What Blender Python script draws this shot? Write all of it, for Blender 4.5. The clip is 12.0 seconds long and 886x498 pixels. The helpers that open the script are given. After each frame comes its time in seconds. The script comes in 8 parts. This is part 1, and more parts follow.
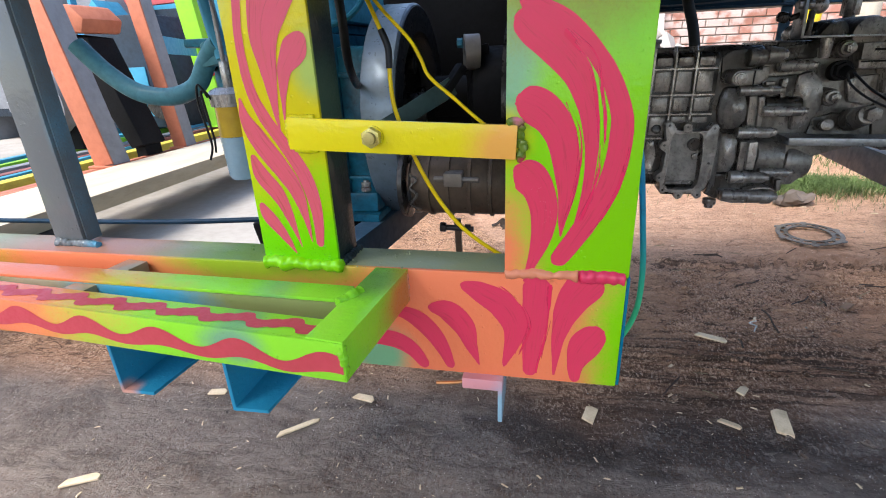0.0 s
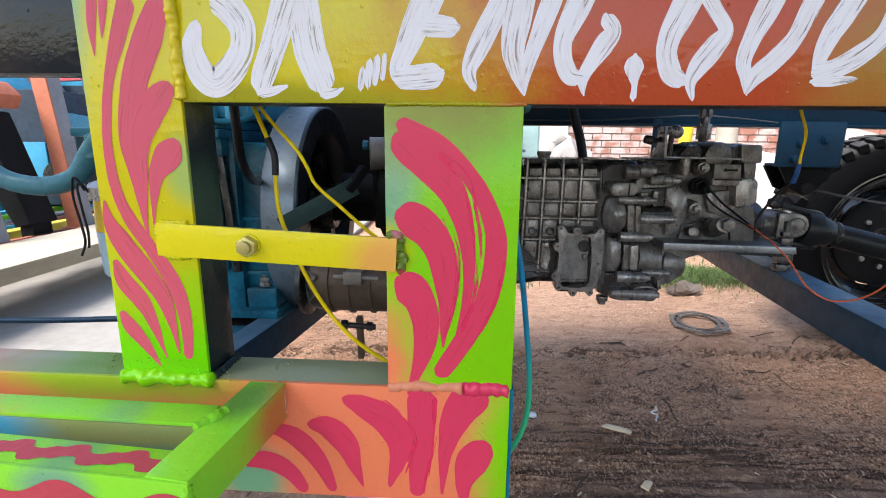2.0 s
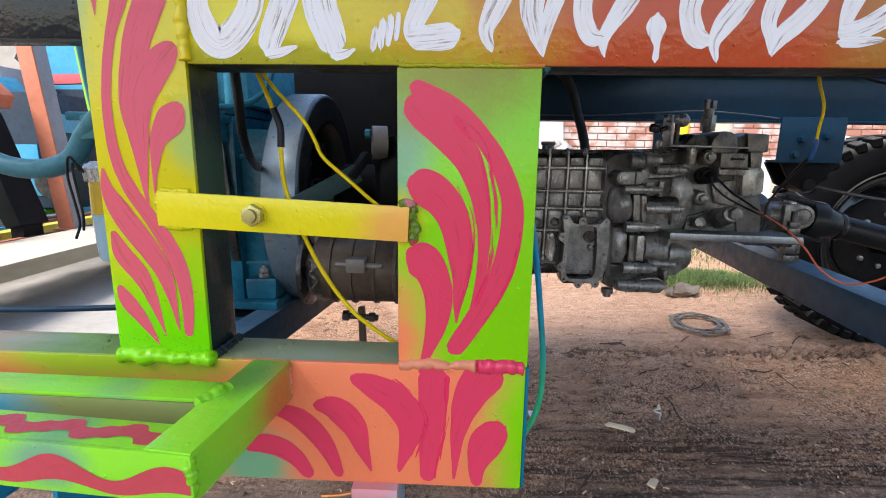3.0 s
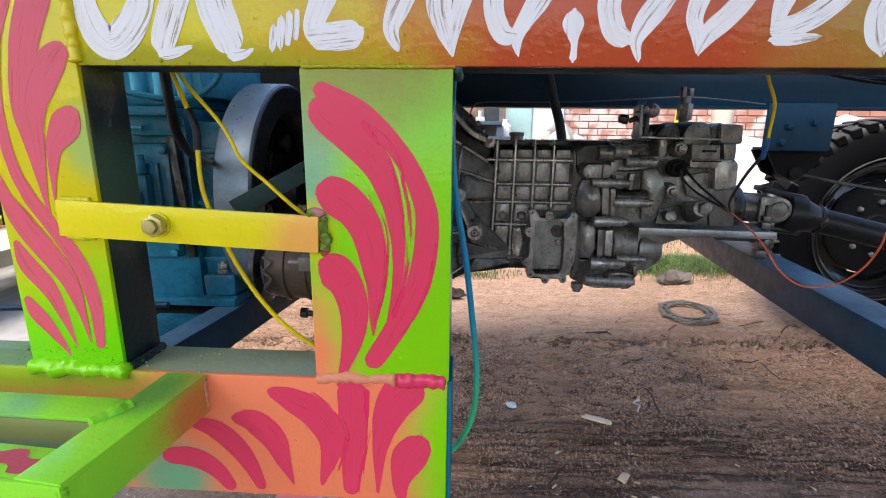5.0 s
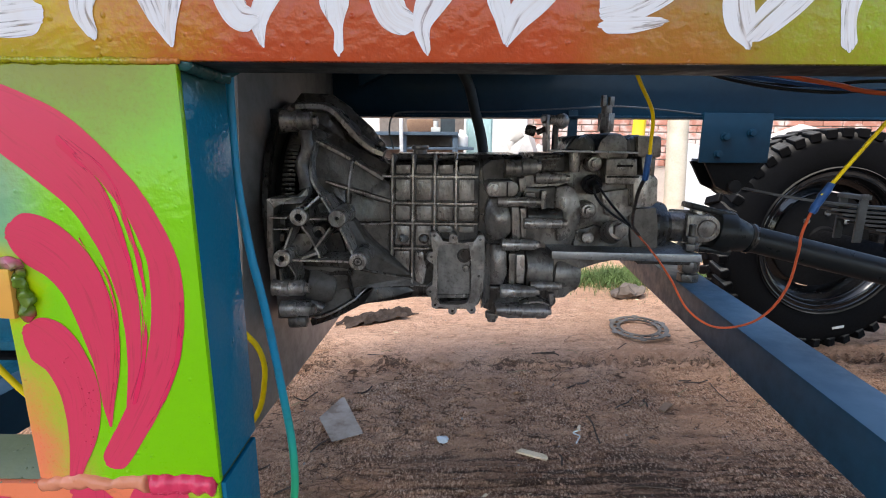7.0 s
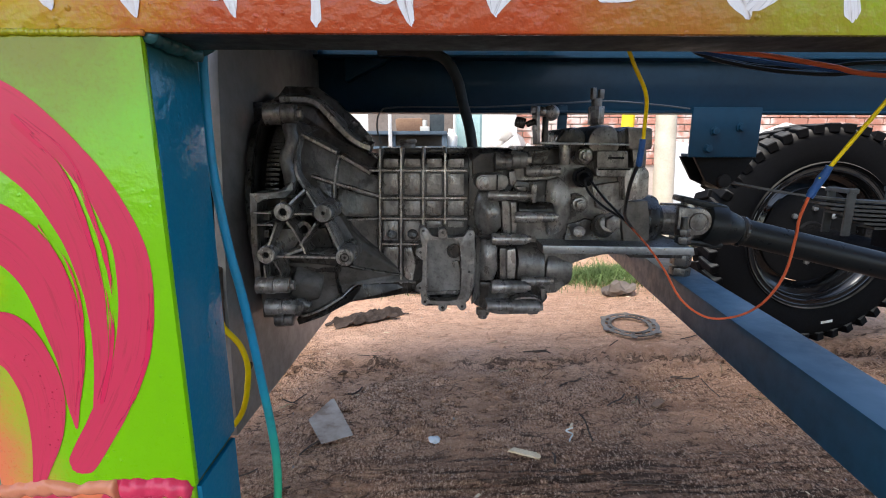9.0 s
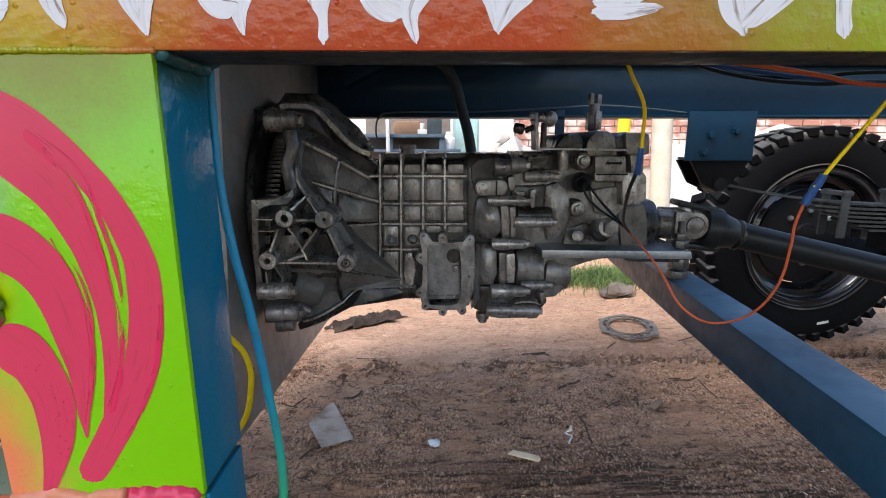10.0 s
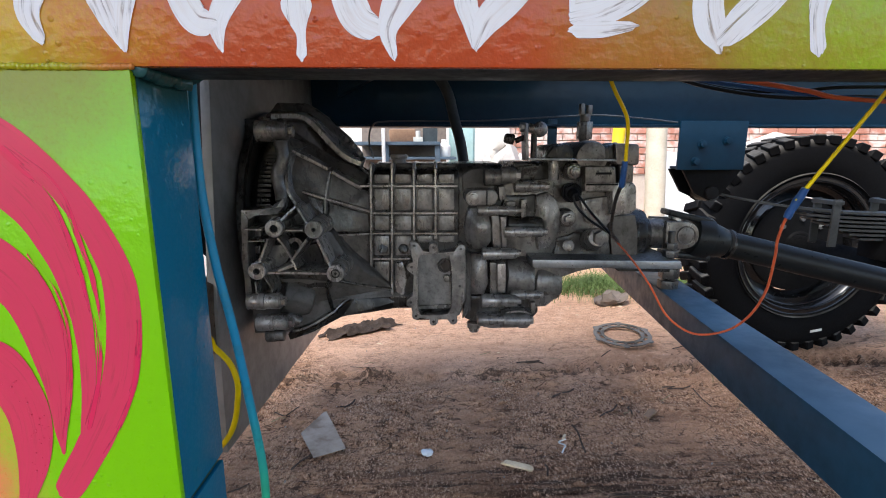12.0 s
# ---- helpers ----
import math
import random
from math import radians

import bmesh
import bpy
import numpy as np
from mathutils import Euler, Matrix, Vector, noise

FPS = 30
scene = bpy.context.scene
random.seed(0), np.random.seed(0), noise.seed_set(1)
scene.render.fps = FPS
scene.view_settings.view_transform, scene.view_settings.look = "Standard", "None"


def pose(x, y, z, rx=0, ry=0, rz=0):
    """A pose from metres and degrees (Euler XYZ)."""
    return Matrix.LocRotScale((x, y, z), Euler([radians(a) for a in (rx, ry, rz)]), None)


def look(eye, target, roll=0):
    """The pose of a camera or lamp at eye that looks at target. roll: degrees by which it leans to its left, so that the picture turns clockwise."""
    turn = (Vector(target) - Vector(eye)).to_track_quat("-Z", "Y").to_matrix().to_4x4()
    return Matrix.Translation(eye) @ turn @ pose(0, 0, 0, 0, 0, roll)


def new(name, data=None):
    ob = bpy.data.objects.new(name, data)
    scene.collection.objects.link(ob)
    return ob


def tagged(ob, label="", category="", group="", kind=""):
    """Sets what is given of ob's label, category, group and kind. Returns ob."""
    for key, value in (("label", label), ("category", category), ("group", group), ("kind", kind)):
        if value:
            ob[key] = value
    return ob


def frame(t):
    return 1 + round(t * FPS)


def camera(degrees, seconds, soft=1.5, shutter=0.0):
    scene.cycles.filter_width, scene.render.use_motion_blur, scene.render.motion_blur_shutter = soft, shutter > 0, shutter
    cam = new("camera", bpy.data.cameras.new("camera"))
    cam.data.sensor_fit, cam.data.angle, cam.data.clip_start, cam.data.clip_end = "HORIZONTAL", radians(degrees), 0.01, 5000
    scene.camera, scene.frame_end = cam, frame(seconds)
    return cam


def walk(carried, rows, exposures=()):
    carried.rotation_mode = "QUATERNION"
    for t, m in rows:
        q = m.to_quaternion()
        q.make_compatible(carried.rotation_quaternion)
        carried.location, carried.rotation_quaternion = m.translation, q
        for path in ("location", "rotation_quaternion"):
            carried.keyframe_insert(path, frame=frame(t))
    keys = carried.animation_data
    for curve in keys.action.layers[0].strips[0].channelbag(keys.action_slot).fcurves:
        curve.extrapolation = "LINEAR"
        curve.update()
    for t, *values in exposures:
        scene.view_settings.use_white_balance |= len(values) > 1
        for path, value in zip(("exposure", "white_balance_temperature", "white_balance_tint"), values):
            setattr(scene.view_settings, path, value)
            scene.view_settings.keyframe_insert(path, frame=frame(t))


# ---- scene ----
cam = camera(85.2, 12.0, soft=1.0)
PATH = [
    (0, (-0.0427, 0.0279, 0.8361), (-0.4430, 1.8388, 0.0875), -2.46),
    (0.5, (-0.0238, 0.0396, 0.8367), (-0.2963, 1.9138, 0.1940), -0.57),
    (1, (0.0029, 0.0324, 0.8744), (-0.2237, 1.9447, 0.3341), -0.19),
    (1.5, (0.0007, 0.0504, 0.8608), (-0.1723, 1.9806, 0.3663), 0.20),
    (2, (0.0033, 0.0513, 0.8627), (-0.1056, 2.0016, 0.4333), 0.59),
    (2.5, (-0.0033, 0.0567, 0.8418), (-0.0922, 2.0155, 0.4479), 0.79),
    (3, (-0.0170, 0.0612, 0.8198), (-0.1020, 2.0202, 0.4260), 0.79),
    (3.2, (-0.0105, 0.0630, 0.8137), (-0.1386, 2.0204, 0.4235), 0.68),
    (4.8, (0.0181, 0.0756, 0.8208), (-0.0927, 2.0170, 0.3531), 0.70),
    (5, (0.0705, 0.0954, 0.8441), (-0.0362, 2.0366, 0.3745), 0.60),
    (5.5, (0.1946, 0.1935, 0.9073), (0.1369, 2.1373, 0.4401), 0.70),
    (6, (0.2139, 0.1989, 0.8962), (0.1829, 2.1450, 0.4360), 0.40),
    (6.5, (0.2176, 0.1971, 0.8909), (0.1944, 2.1454, 0.4399), 0.30),
    (7, (0.2234, 0.2232, 0.8514), (0.2085, 2.1762, 0.4208), 0.40),
    (7.2, (0.2228, 0.2295, 0.8397), (0.2127, 2.1848, 0.4191), 0.49),
    (9, (0.2256, 0.2385, 0.8371), (0.2496, 2.1926, 0.4116), 0.09),
    (9.5, (0.2282, 0.2394, 0.8399), (0.2581, 2.1941, 0.4177), -0.01),
    (10, (0.2209, 0.2331, 0.8442), (0.2557, 2.1886, 0.4259), -0.11),
    (10.5, (0.2244, 0.2385, 0.8461), (0.2610, 2.1959, 0.4369), -0.11),
    (11, (0.2235, 0.2349, 0.8451), (0.2649, 2.1935, 0.4423), -0.01),
    (11.5, (0.2217, 0.2331, 0.8469), (0.2658, 2.1930, 0.4511), -0.01),
    (12, (0.2324, 0.2340, 0.8499), (0.2794, 2.1947, 0.4580), -0.01),
]
walk(cam, [(t, look(eye, target, roll)) for t, eye, target, roll in PATH])

# ---- light ----
world = bpy.data.worlds.new("sky")
scene.world = world
world.use_nodes = True
wn = world.node_tree
sky = wn.nodes.new("ShaderNodeTexSky")
sky.sky_type = "NISHITA"
sky.sun_disc = False
sky.sun_elevation = radians(52)
sky.sun_rotation = radians(205)
sky.air_density = 1.0
sky.dust_density = 1.5
wn.nodes["Background"].inputs["Strength"].default_value = 0.15
wn.links.new(sky.outputs[0], wn.nodes["Background"].inputs["Color"])

sun = new("sun", bpy.data.lights.new("sun", "SUN"))
sun.data.energy = 2.5
sun.data.angle = radians(28)
sun.data.color = (1.0, 0.96, 0.90)
sun.matrix_world = look((-5.0, -6.0, 10.0), (0.0, 0.0, 0.0))
scene.view_settings.exposure = 1.60

# ---- building helpers ----
def part(name, bm, mat, parent=None, label="", sharp=38, kind=""):
    """One mesh object from a bmesh, in world coordinates, under a thing or a part."""
    me = bpy.data.meshes.new(name)
    bmesh.ops.recalc_face_normals(bm, faces=bm.faces)
    bm.to_mesh(me)
    bm.free()
    for poly in me.polygons:
        poly.use_smooth = True
    me.set_sharp_from_angle(angle=radians(sharp))
    me.materials.append(mat)
    ob = new(name, me)
    if parent is not None:
        hang(ob, parent)
    if label:
        ob["label"] = label
    if kind:
        ob["kind"] = kind
    return ob


def hang(ob, parent):
    ob.parent = parent
    top = parent
    m = Matrix.Identity(4)
    while top is not None:
        m = top.matrix_parent_inverse @ Matrix.LocRotScale(top.location, top.rotation_euler, top.scale) @ m if top.parent else Matrix.LocRotScale(top.location, top.rotation_euler, top.scale) @ m
        top = top.parent
    ob.matrix_parent_inverse = m.inverted()


def thing(name, at, label, category, group="", kind=""):
    ob = new(name)
    ob.location = at
    ob.empty_display_size = 0.05
    return tagged(ob, label, category, group, kind)


def bevelled(bm, width, segments=2):
    if width > 0:
        sharp = [e for e in bm.edges if len(e.link_faces) == 2 and e.calc_face_angle(0) > 0.6]
        bmesh.ops.bevel(bm, geom=sharp, offset=width, segments=segments, affect="EDGES", profile=0.6, clamp_overlap=True)
    return bm


def box(x0, x1, y0, y1, z0, z1, bev=0.002):
    bm = bmesh.new()
    m = Matrix.Translation(((x0 + x1) / 2, (y0 + y1) / 2, (z0 + z1) / 2)) @ Matrix.Diagonal((x1 - x0, y1 - y0, z1 - z0, 1))
    bmesh.ops.create_cube(bm, size=1, matrix=m)
    return bevelled(bm, bev)


def slab(a, b, width, height, bev=0.002, up=(0, 0, 1)):
    """A bar from a to b with a rectangular section: width across, height along up."""
    a, b = Vector(a), Vector(b)
    along = (b - a).normalized()
    side = along.cross(Vector(up)).normalized()
    top = side.cross(along)
    bm = bmesh.new()
    rot = Matrix((side, along, top)).transposed().to_4x4()
    m = Matrix.Translation((a + b) / 2) @ rot @ Matrix.Diagonal((width, (b - a).length, height, 1))
    bmesh.ops.create_cube(bm, size=1, matrix=m)
    return bevelled(bm, bev)


def prism(points, axis, lo, hi, bev=0.002):
    """A polygon in the plane across axis, pulled from lo to hi along it."""
    k = "xyz".index(axis)
    bm = bmesh.new()

    def place(p, d):
        q = list(p)
        q.insert(k, d)
        return q
    ring0 = [bm.verts.new(place(p, lo)) for p in points]
    ring1 = [bm.verts.new(place(p, hi)) for p in points]
    bm.faces.new(ring0)
    bm.faces.new(ring1[::-1])
    for i in range(len(points)):
        j = (i + 1) % len(points)
        bm.faces.new((ring0[i], ring0[j], ring1[j], ring1[i]))
    bmesh.ops.recalc_face_normals(bm, faces=bm.faces)
    return bevelled(bm, bev)


def rod(a, b, r0, r1=None, seg=20, bev=0.0):
    r1 = r0 if r1 is None else r1
    a, b = Vector(a), Vector(b)
    bm = bmesh.new()
    m = Matrix.Translation((a + b) / 2) @ (b - a).to_track_quat("Z", "Y").to_matrix().to_4x4()
    bmesh.ops.create_cone(bm, cap_ends=True, segments=seg, radius1=r0, radius2=r1, depth=(b - a).length, matrix=m)
    return bevelled(bm, bev)


def lathe(profile, at, axis, seg=48, closed=True):
    """Turns a profile of (radius, along) round the axis through at."""
    bm = bmesh.new()
    q = Vector(axis).to_track_quat("Z", "Y").to_matrix().to_4x4()
    m = Matrix.Translation(at) @ q
    rings = []
    for k in range(seg):
        a = 2 * math.pi * k / seg
        rings.append([bm.verts.new(m @ Vector((r * math.cos(a), r * math.sin(a), h))) for r, h in profile])
    n = len(profile)
    for k in range(seg):
        u, v = rings[k], rings[(k + 1) % seg]
        for i in range(n if closed else n - 1):
            j = (i + 1) % n
            bm.faces.new((u[i], u[j], v[j], v[i]))
    return bm


def smooth_line(points, steps=6):
    """Catmull-Rom through the points (any number of coordinates)."""
    pts = [np.array(p, float) for p in points]
    pts = [2 * pts[0] - pts[1]] + pts + [2 * pts[-1] - pts[-2]]
    out = []
    for i in range(1, len(pts) - 2):
        p0, p1, p2, p3 = pts[i - 1:i + 3]
        for s in range(steps):
            t = s / steps
            out.append(0.5 * (2 * p1 + (p2 - p0) * t + (2 * p0 - 5 * p1 + 4 * p2 - p3) * t * t + (3 * p1 - p0 - 3 * p2 + p3) * t ** 3))
    out.append(pts[-2])
    return out


def tube(points, r, seg=10, steps=6, smooth=True):
    line = [Vector(p) for p in (smooth_line(points, steps) if smooth else points)]
    bm = bmesh.new()
    rings = []
    side = None
    for i, p in enumerate(line):
        d = (line[min(i + 1, len(line) - 1)] - line[max(i - 1, 0)]).normalized()
        if side is None:
            side = d.orthogonal().normalized()
        side = (side - d * side.dot(d)).normalized()
        up = d.cross(side)
        rings.append([bm.verts.new(p + r * (math.cos(2 * math.pi * k / seg) * side + math.sin(2 * math.pi * k / seg) * up)) for k in range(seg)])
    for u, v in zip(rings, rings[1:]):
        for k in range(seg):
            j = (k + 1) % seg
            bm.faces.new((u[k], u[j], v[j], v[k]))
    bm.faces.new(rings[0][::-1])
    bm.faces.new(rings[-1])
    return bm


def merged(*parts):
    """Several bmeshes as one."""
    out = parts[0]
    for b in parts[1:]:
        me = bpy.data.meshes.new("piece")
        b.to_mesh(me)
        b.free()
        out.from_mesh(me)
        bpy.data.meshes.remove(me)
    return out


def roughened(bm, amount, scale):
    for v in bm.verts:
        v.co += noise.noise_vector(v.co * scale) * amount
    return bm


def hexagon(at, along, r, h):
    """A hexagonal nut or bolt head that stands out from at along a direction."""
    a = Vector(at)
    return rod(a, a + Vector(along).normalized() * h, r, r, 6, r * 0.08)


def stroke(spine, plane_y, jitter=0.0006, seed=0, ragged=0.0, steps=14):
    """A brush stroke lying on an upright face: spine of (x, z, width), with a slightly wobbling edge. It faces -y and carries a UV map along and across."""
    line = smooth_line(spine, steps)
    run = np.concatenate([[0.0], np.cumsum([float(np.hypot(b[0] - a[0], b[1] - a[1])) for a, b in zip(line, line[1:])])])
    for end in (0, 1):
        d = run if end == 0 else run[-1] - run
        half = 0.42 * (line[0] if end == 0 else line[-1])[2]
        for q, dist in zip(line, d):
            if half > 0.002 and dist < half:
                q[2] *= math.sqrt(max(1 - (1 - dist / half) ** 2, 0.22))
    bm = bmesh.new()
    uv = bm.loops.layers.uv.new("brush")
    across = 8
    rows = []
    length = 0.0
    rnd = random.Random(seed)
    phase = rnd.uniform(0, 50)
    for i, p in enumerate(line):
        a, b = line[max(i - 1, 0)], line[min(i + 1, len(line) - 1)]
        d = np.array([b[0] - a[0], b[1] - a[1]])
        d = d / max(np.hypot(*d), 1e-9)
        nrm = np.array([-d[1], d[0]])
        if i:
            length += float(np.hypot(p[0] - line[i - 1][0], p[1] - line[i - 1][1]))
        wob0 = noise.noise((length * 55, phase, 0)) * jitter
        wob1 = noise.noise((length * 55, phase + 9, 0)) * jitter
        row = []
        for k in range(across + 1):
            v = k / across
            off = (v - 0.5) * max(p[2], 0.0006) + (wob0 if k == 0 else wob1 if k == across else 0)
            ext = 0.0
            if ragged and i in (0, len(line) - 1):
                ext = (-1 if i == 0 else 1) * max(0.0, ragged * noise.noise((v * 6, phase, 3)) + ragged * (0.9 - 3.6 * (v - 0.5) ** 2))
            q = np.array(p[:2]) + nrm * off + d * ext
            row.append((bm.verts.new((q[0], plane_y, q[1])), length + ext, 0.5 + off / 0.024))
        rows.append(row)
    for r0, r1 in zip(rows, rows[1:]):
        for k in range(across):
            f = bm.faces.new((r0[k][0], r0[k + 1][0], r1[k + 1][0], r1[k][0]))
            for loop, src in zip(f.loops, (r0[k], r0[k + 1], r1[k + 1], r1[k])):
                loop[uv].uv = (src[1] + phase, src[2])
    return bm


def weld_bead(a, b, r, seed=0):
    """A lumpy weld bead from a to b."""
    a, b = Vector(a), Vector(b)
    n = max(10, int((b - a).length / (r * 0.22)))
    bm = bmesh.new()
    rnd = random.Random(seed)
    side = (b - a).orthogonal().normalized()
    up = (b - a).normalized().cross(side)
    rings = []
    for i in range(n + 1):
        t = i / n
        rr = r * (0.96 + 0.06 * math.sin(i * 1.05) + 0.30 * noise.noise((i * 0.06, seed, 1.5)))
        if i in (0, n):
            rr *= 0.35
        p = a.lerp(b, t) + side * 0.35 * noise.noise((i * 0.13, seed, 7.5)) * r
        rings.append([bm.verts.new(p + rr * (math.cos(k * math.pi / 5) * side + math.sin(k * math.pi / 5) * up)) for k in range(10)])
    for u, v in zip(rings, rings[1:]):
        for k in range(10):
            j = (k + 1) % 10
            bm.faces.new((u[k], u[j], v[j], v[k]))
    bm.faces.new(rings[0][::-1])
    bm.faces.new(rings[-1])
    return bm

# ---- materials ----
def material(name, rough=0.5, metal=0.0, coat=0.0):
    m = bpy.data.materials.new(name)
    m.use_nodes = True
    t = m.node_tree
    b = t.nodes["Principled BSDF"]
    b.inputs["Roughness"].default_value = rough
    b.inputs["Metallic"].default_value = metal
    b.inputs["Coat Weight"].default_value = coat
    b.inputs["Coat Roughness"].default_value = 0.08
    b.inputs["Specular IOR Level"].default_value = 0.5 if metal > 0.2 else 0.2
    return m, t, b


def position(t):
    return t.nodes.new("ShaderNodeNewGeometry").outputs["Position"]


def noise_node(t, vector, scale, detail=4.0, rough=0.55, stretch=None, distortion=0.0):
    if stretch:
        mp = t.nodes.new("ShaderNodeMapping")
        mp.inputs["Scale"].default_value = stretch
        t.links.new(vector, mp.inputs["Vector"])
        vector = mp.outputs[0]
    n = t.nodes.new("ShaderNodeTexNoise")
    n.inputs["Scale"].default_value = scale
    n.inputs["Detail"].default_value = detail
    n.inputs["Roughness"].default_value = rough
    n.inputs["Distortion"].default_value = distortion
    t.links.new(vector, n.inputs["Vector"])
    return n.outputs["Fac"]


def ramp(t, fac, lo, hi, a=0.0, b=1.0):
    r = t.nodes.new("ShaderNodeMapRange")
    r.interpolation_type = "SMOOTHSTEP"
    for key, v in (("From Min", lo), ("From Max", hi), ("To Min", a), ("To Max", b)):
        r.inputs[key].default_value = v
    t.links.new(fac, r.inputs["Value"])
    return r.outputs[0]


def mixed(t, fac, a, b, kind="MIX"):
    n = t.nodes.new("ShaderNodeMix")
    n.data_type = "RGBA"
    n.blend_type = kind
    for value, slot in ((fac, 0), (a, 6), (b, 7)):
        if isinstance(value, (int, float)):
            n.inputs[slot].default_value = value
        elif isinstance(value, tuple):
            n.inputs[slot].default_value = (*value, 1)
        else:
            t.links.new(value, n.inputs[slot])
    return n.outputs[2]


def maths(t, op, a, b=None):
    n = t.nodes.new("ShaderNodeMath")
    n.operation = op
    for i, v in enumerate((a, b)):
        if v is None:
            continue
        if isinstance(v, (int, float)):
            n.inputs[i].default_value = v
        else:
            t.links.new(v, n.inputs[i])
    return n.outputs[0]


def bump(t, b, height, strength, distance=0.002):
    n = t.nodes.new("ShaderNodeBump")
    n.inputs["Strength"].default_value = strength
    n.inputs["Distance"].default_value = distance
    t.links.new(height, n.inputs["Height"])
    t.links.new(n.outputs[0], b.inputs["Normal"])


def worn(name, base, dark, rough=0.5, metal=0.0, scale=30.0, amount=0.6, dents=0.15, coat=0.0, dust_and_light=None, stretch=None, distance=0.002):
    """A surface with fine grain, larger stains and a fine relief."""
    m, t, b = material(name, rough, metal, coat)
    p = position(t)
    big = noise_node(t, p, scale * 0.22, 3.0, 0.6, stretch)
    fine = noise_node(t, p, scale * 3.0, 5.0, 0.65, stretch)
    f = maths(t, "ADD", ramp(t, big, 0.35, 0.72, 0, amount), ramp(t, fine, 0.3, 0.8, -0.12, 0.3))
    col = mixed(t, f, base, dark)
    # tint on up-facing sides: dust on some materials, painted top light on others
    if dust_and_light:
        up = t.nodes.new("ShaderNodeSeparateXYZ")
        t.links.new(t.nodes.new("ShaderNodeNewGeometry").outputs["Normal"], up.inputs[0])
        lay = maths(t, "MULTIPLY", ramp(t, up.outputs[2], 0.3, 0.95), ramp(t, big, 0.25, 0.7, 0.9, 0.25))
        col = mixed(t, lay, col, dust_and_light)
    t.links.new(col, b.inputs["Base Color"])
    t.links.new(ramp(t, fine, 0.2, 0.8, max(rough - 0.12, 0.03), min(rough + 0.16, 1)), b.inputs["Roughness"])
    bump(t, b, fine, dents, distance)
    return m


def casting(name, base, grime, amount=0.9, metal=0.5, rough=0.28):
    """Smooth oily cast metal: wiped patches, run-down smears of grime and a soft sand-cast relief."""
    m, t, b = material(name, rough, metal)
    p = position(t)
    blotch = noise_node(t, p, 26.0, 4.0, 0.62)
    smear = noise_node(t, p, 1.0, 4.0, 0.6, (60.0, 60.0, 26.0))
    pit = noise_node(t, p, 170.0, 4.0, 0.65)
    f = maths(t, "ADD", ramp(t, blotch, 0.40, 0.64, 0, amount), ramp(t, smear, 0.48, 0.66, 0, 0.34))
    f = maths(t, "ADD", f, ramp(t, pit, 0.50, 0.66, 0, 0.38))
    t.links.new(mixed(t, f, base, grime), b.inputs["Base Color"])
    t.links.new(ramp(t, smear, 0.3, 0.7, rough - 0.08, rough + 0.2), b.inputs["Roughness"])
    h = maths(t, "ADD", maths(t, "MULTIPLY", noise_node(t, p, 75.0, 5.0, 0.6), 1.0), maths(t, "MULTIPLY", smear, 0.5))
    bump(t, b, h, 0.35, 0.003)
    return m


def sprayed(name, base, sprays, rough=0.3, spots=True):
    """Enamel sprayed over a base colour in soft clouds: sprays of (centre, radius, colour)."""
    m, t, b = material(name, rough, 0.0, 0.5)
    b.inputs["Specular IOR Level"].default_value = 0.06
    b.inputs["Coat Roughness"].default_value = 0.05
    p = position(t)
    wob = noise_node(t, p, 16, 3.0)
    grain = noise_node(t, p, 420, 3.0)
    col = base
    for centre, radius, colour in sprays:
        d = t.nodes.new("ShaderNodeVectorMath")
        d.operation = "DISTANCE"
        d.inputs[1].default_value = centre
        if isinstance(radius, tuple):
            mp = t.nodes.new("ShaderNodeVectorMath")
            mp.operation = "MULTIPLY"
            mp.inputs[1].default_value = tuple(1 / r for r in radius)
            t.links.new(p, mp.inputs[0])
            t.links.new(mp.outputs[0], d.inputs[0])
            d.inputs[1].default_value = tuple(c / r for c, r in zip(centre, radius))
            reach = 1.0
        else:
            t.links.new(p, d.inputs[0])
            reach = radius
        soft = maths(t, "ADD", d.outputs["Value"], maths(t, "MULTIPLY", maths(t, "SUBTRACT", wob, 0.5), 0.5 * reach))
        soft = maths(t, "ADD", soft, maths(t, "MULTIPLY", maths(t, "SUBTRACT", grain, 0.5), 0.22 * reach))
        col = mixed(t, ramp(t, soft, reach * 0.25, reach, 1, 0), col, colour)
    dirt = ramp(t, noise_node(t, p, 60, 6.0, 0.7), 0.62, 0.85, 0, 0.45)
    col = mixed(t, dirt, col, (0.09, 0.08, 0.04))
    t.links.new(col, b.inputs["Base Color"])
    t.links.new(ramp(t, grain, 0.2, 0.8, rough - 0.08, rough + 0.16), b.inputs["Roughness"])
    v = t.nodes.new("ShaderNodeTexVoronoi")
    v.inputs["Scale"].default_value = 95
    t.links.new(p, v.inputs["Vector"])
    drops = ramp(t, v.outputs["Distance"], 0.05, 0.2, 1, 0)
    gate = ramp(t, noise_node(t, p, 40, 2.0), 0.5, 0.62)
    h = maths(t, "ADD", maths(t, "MULTIPLY", drops, gate) if spots else maths(t, "MULTIPLY", drops, 0.0), maths(t, "MULTIPLY", noise_node(t, p, 130, 3.0), 0.7))
    h = maths(t, "ADD", h, maths(t, "MULTIPLY", noise_node(t, p, 26, 3.0), 1.6))
    bump(t, b, h, 0.42, 0.002)
    t.links.new(b.inputs["Normal"].links[0].from_socket, b.inputs["Coat Normal"])
    return m


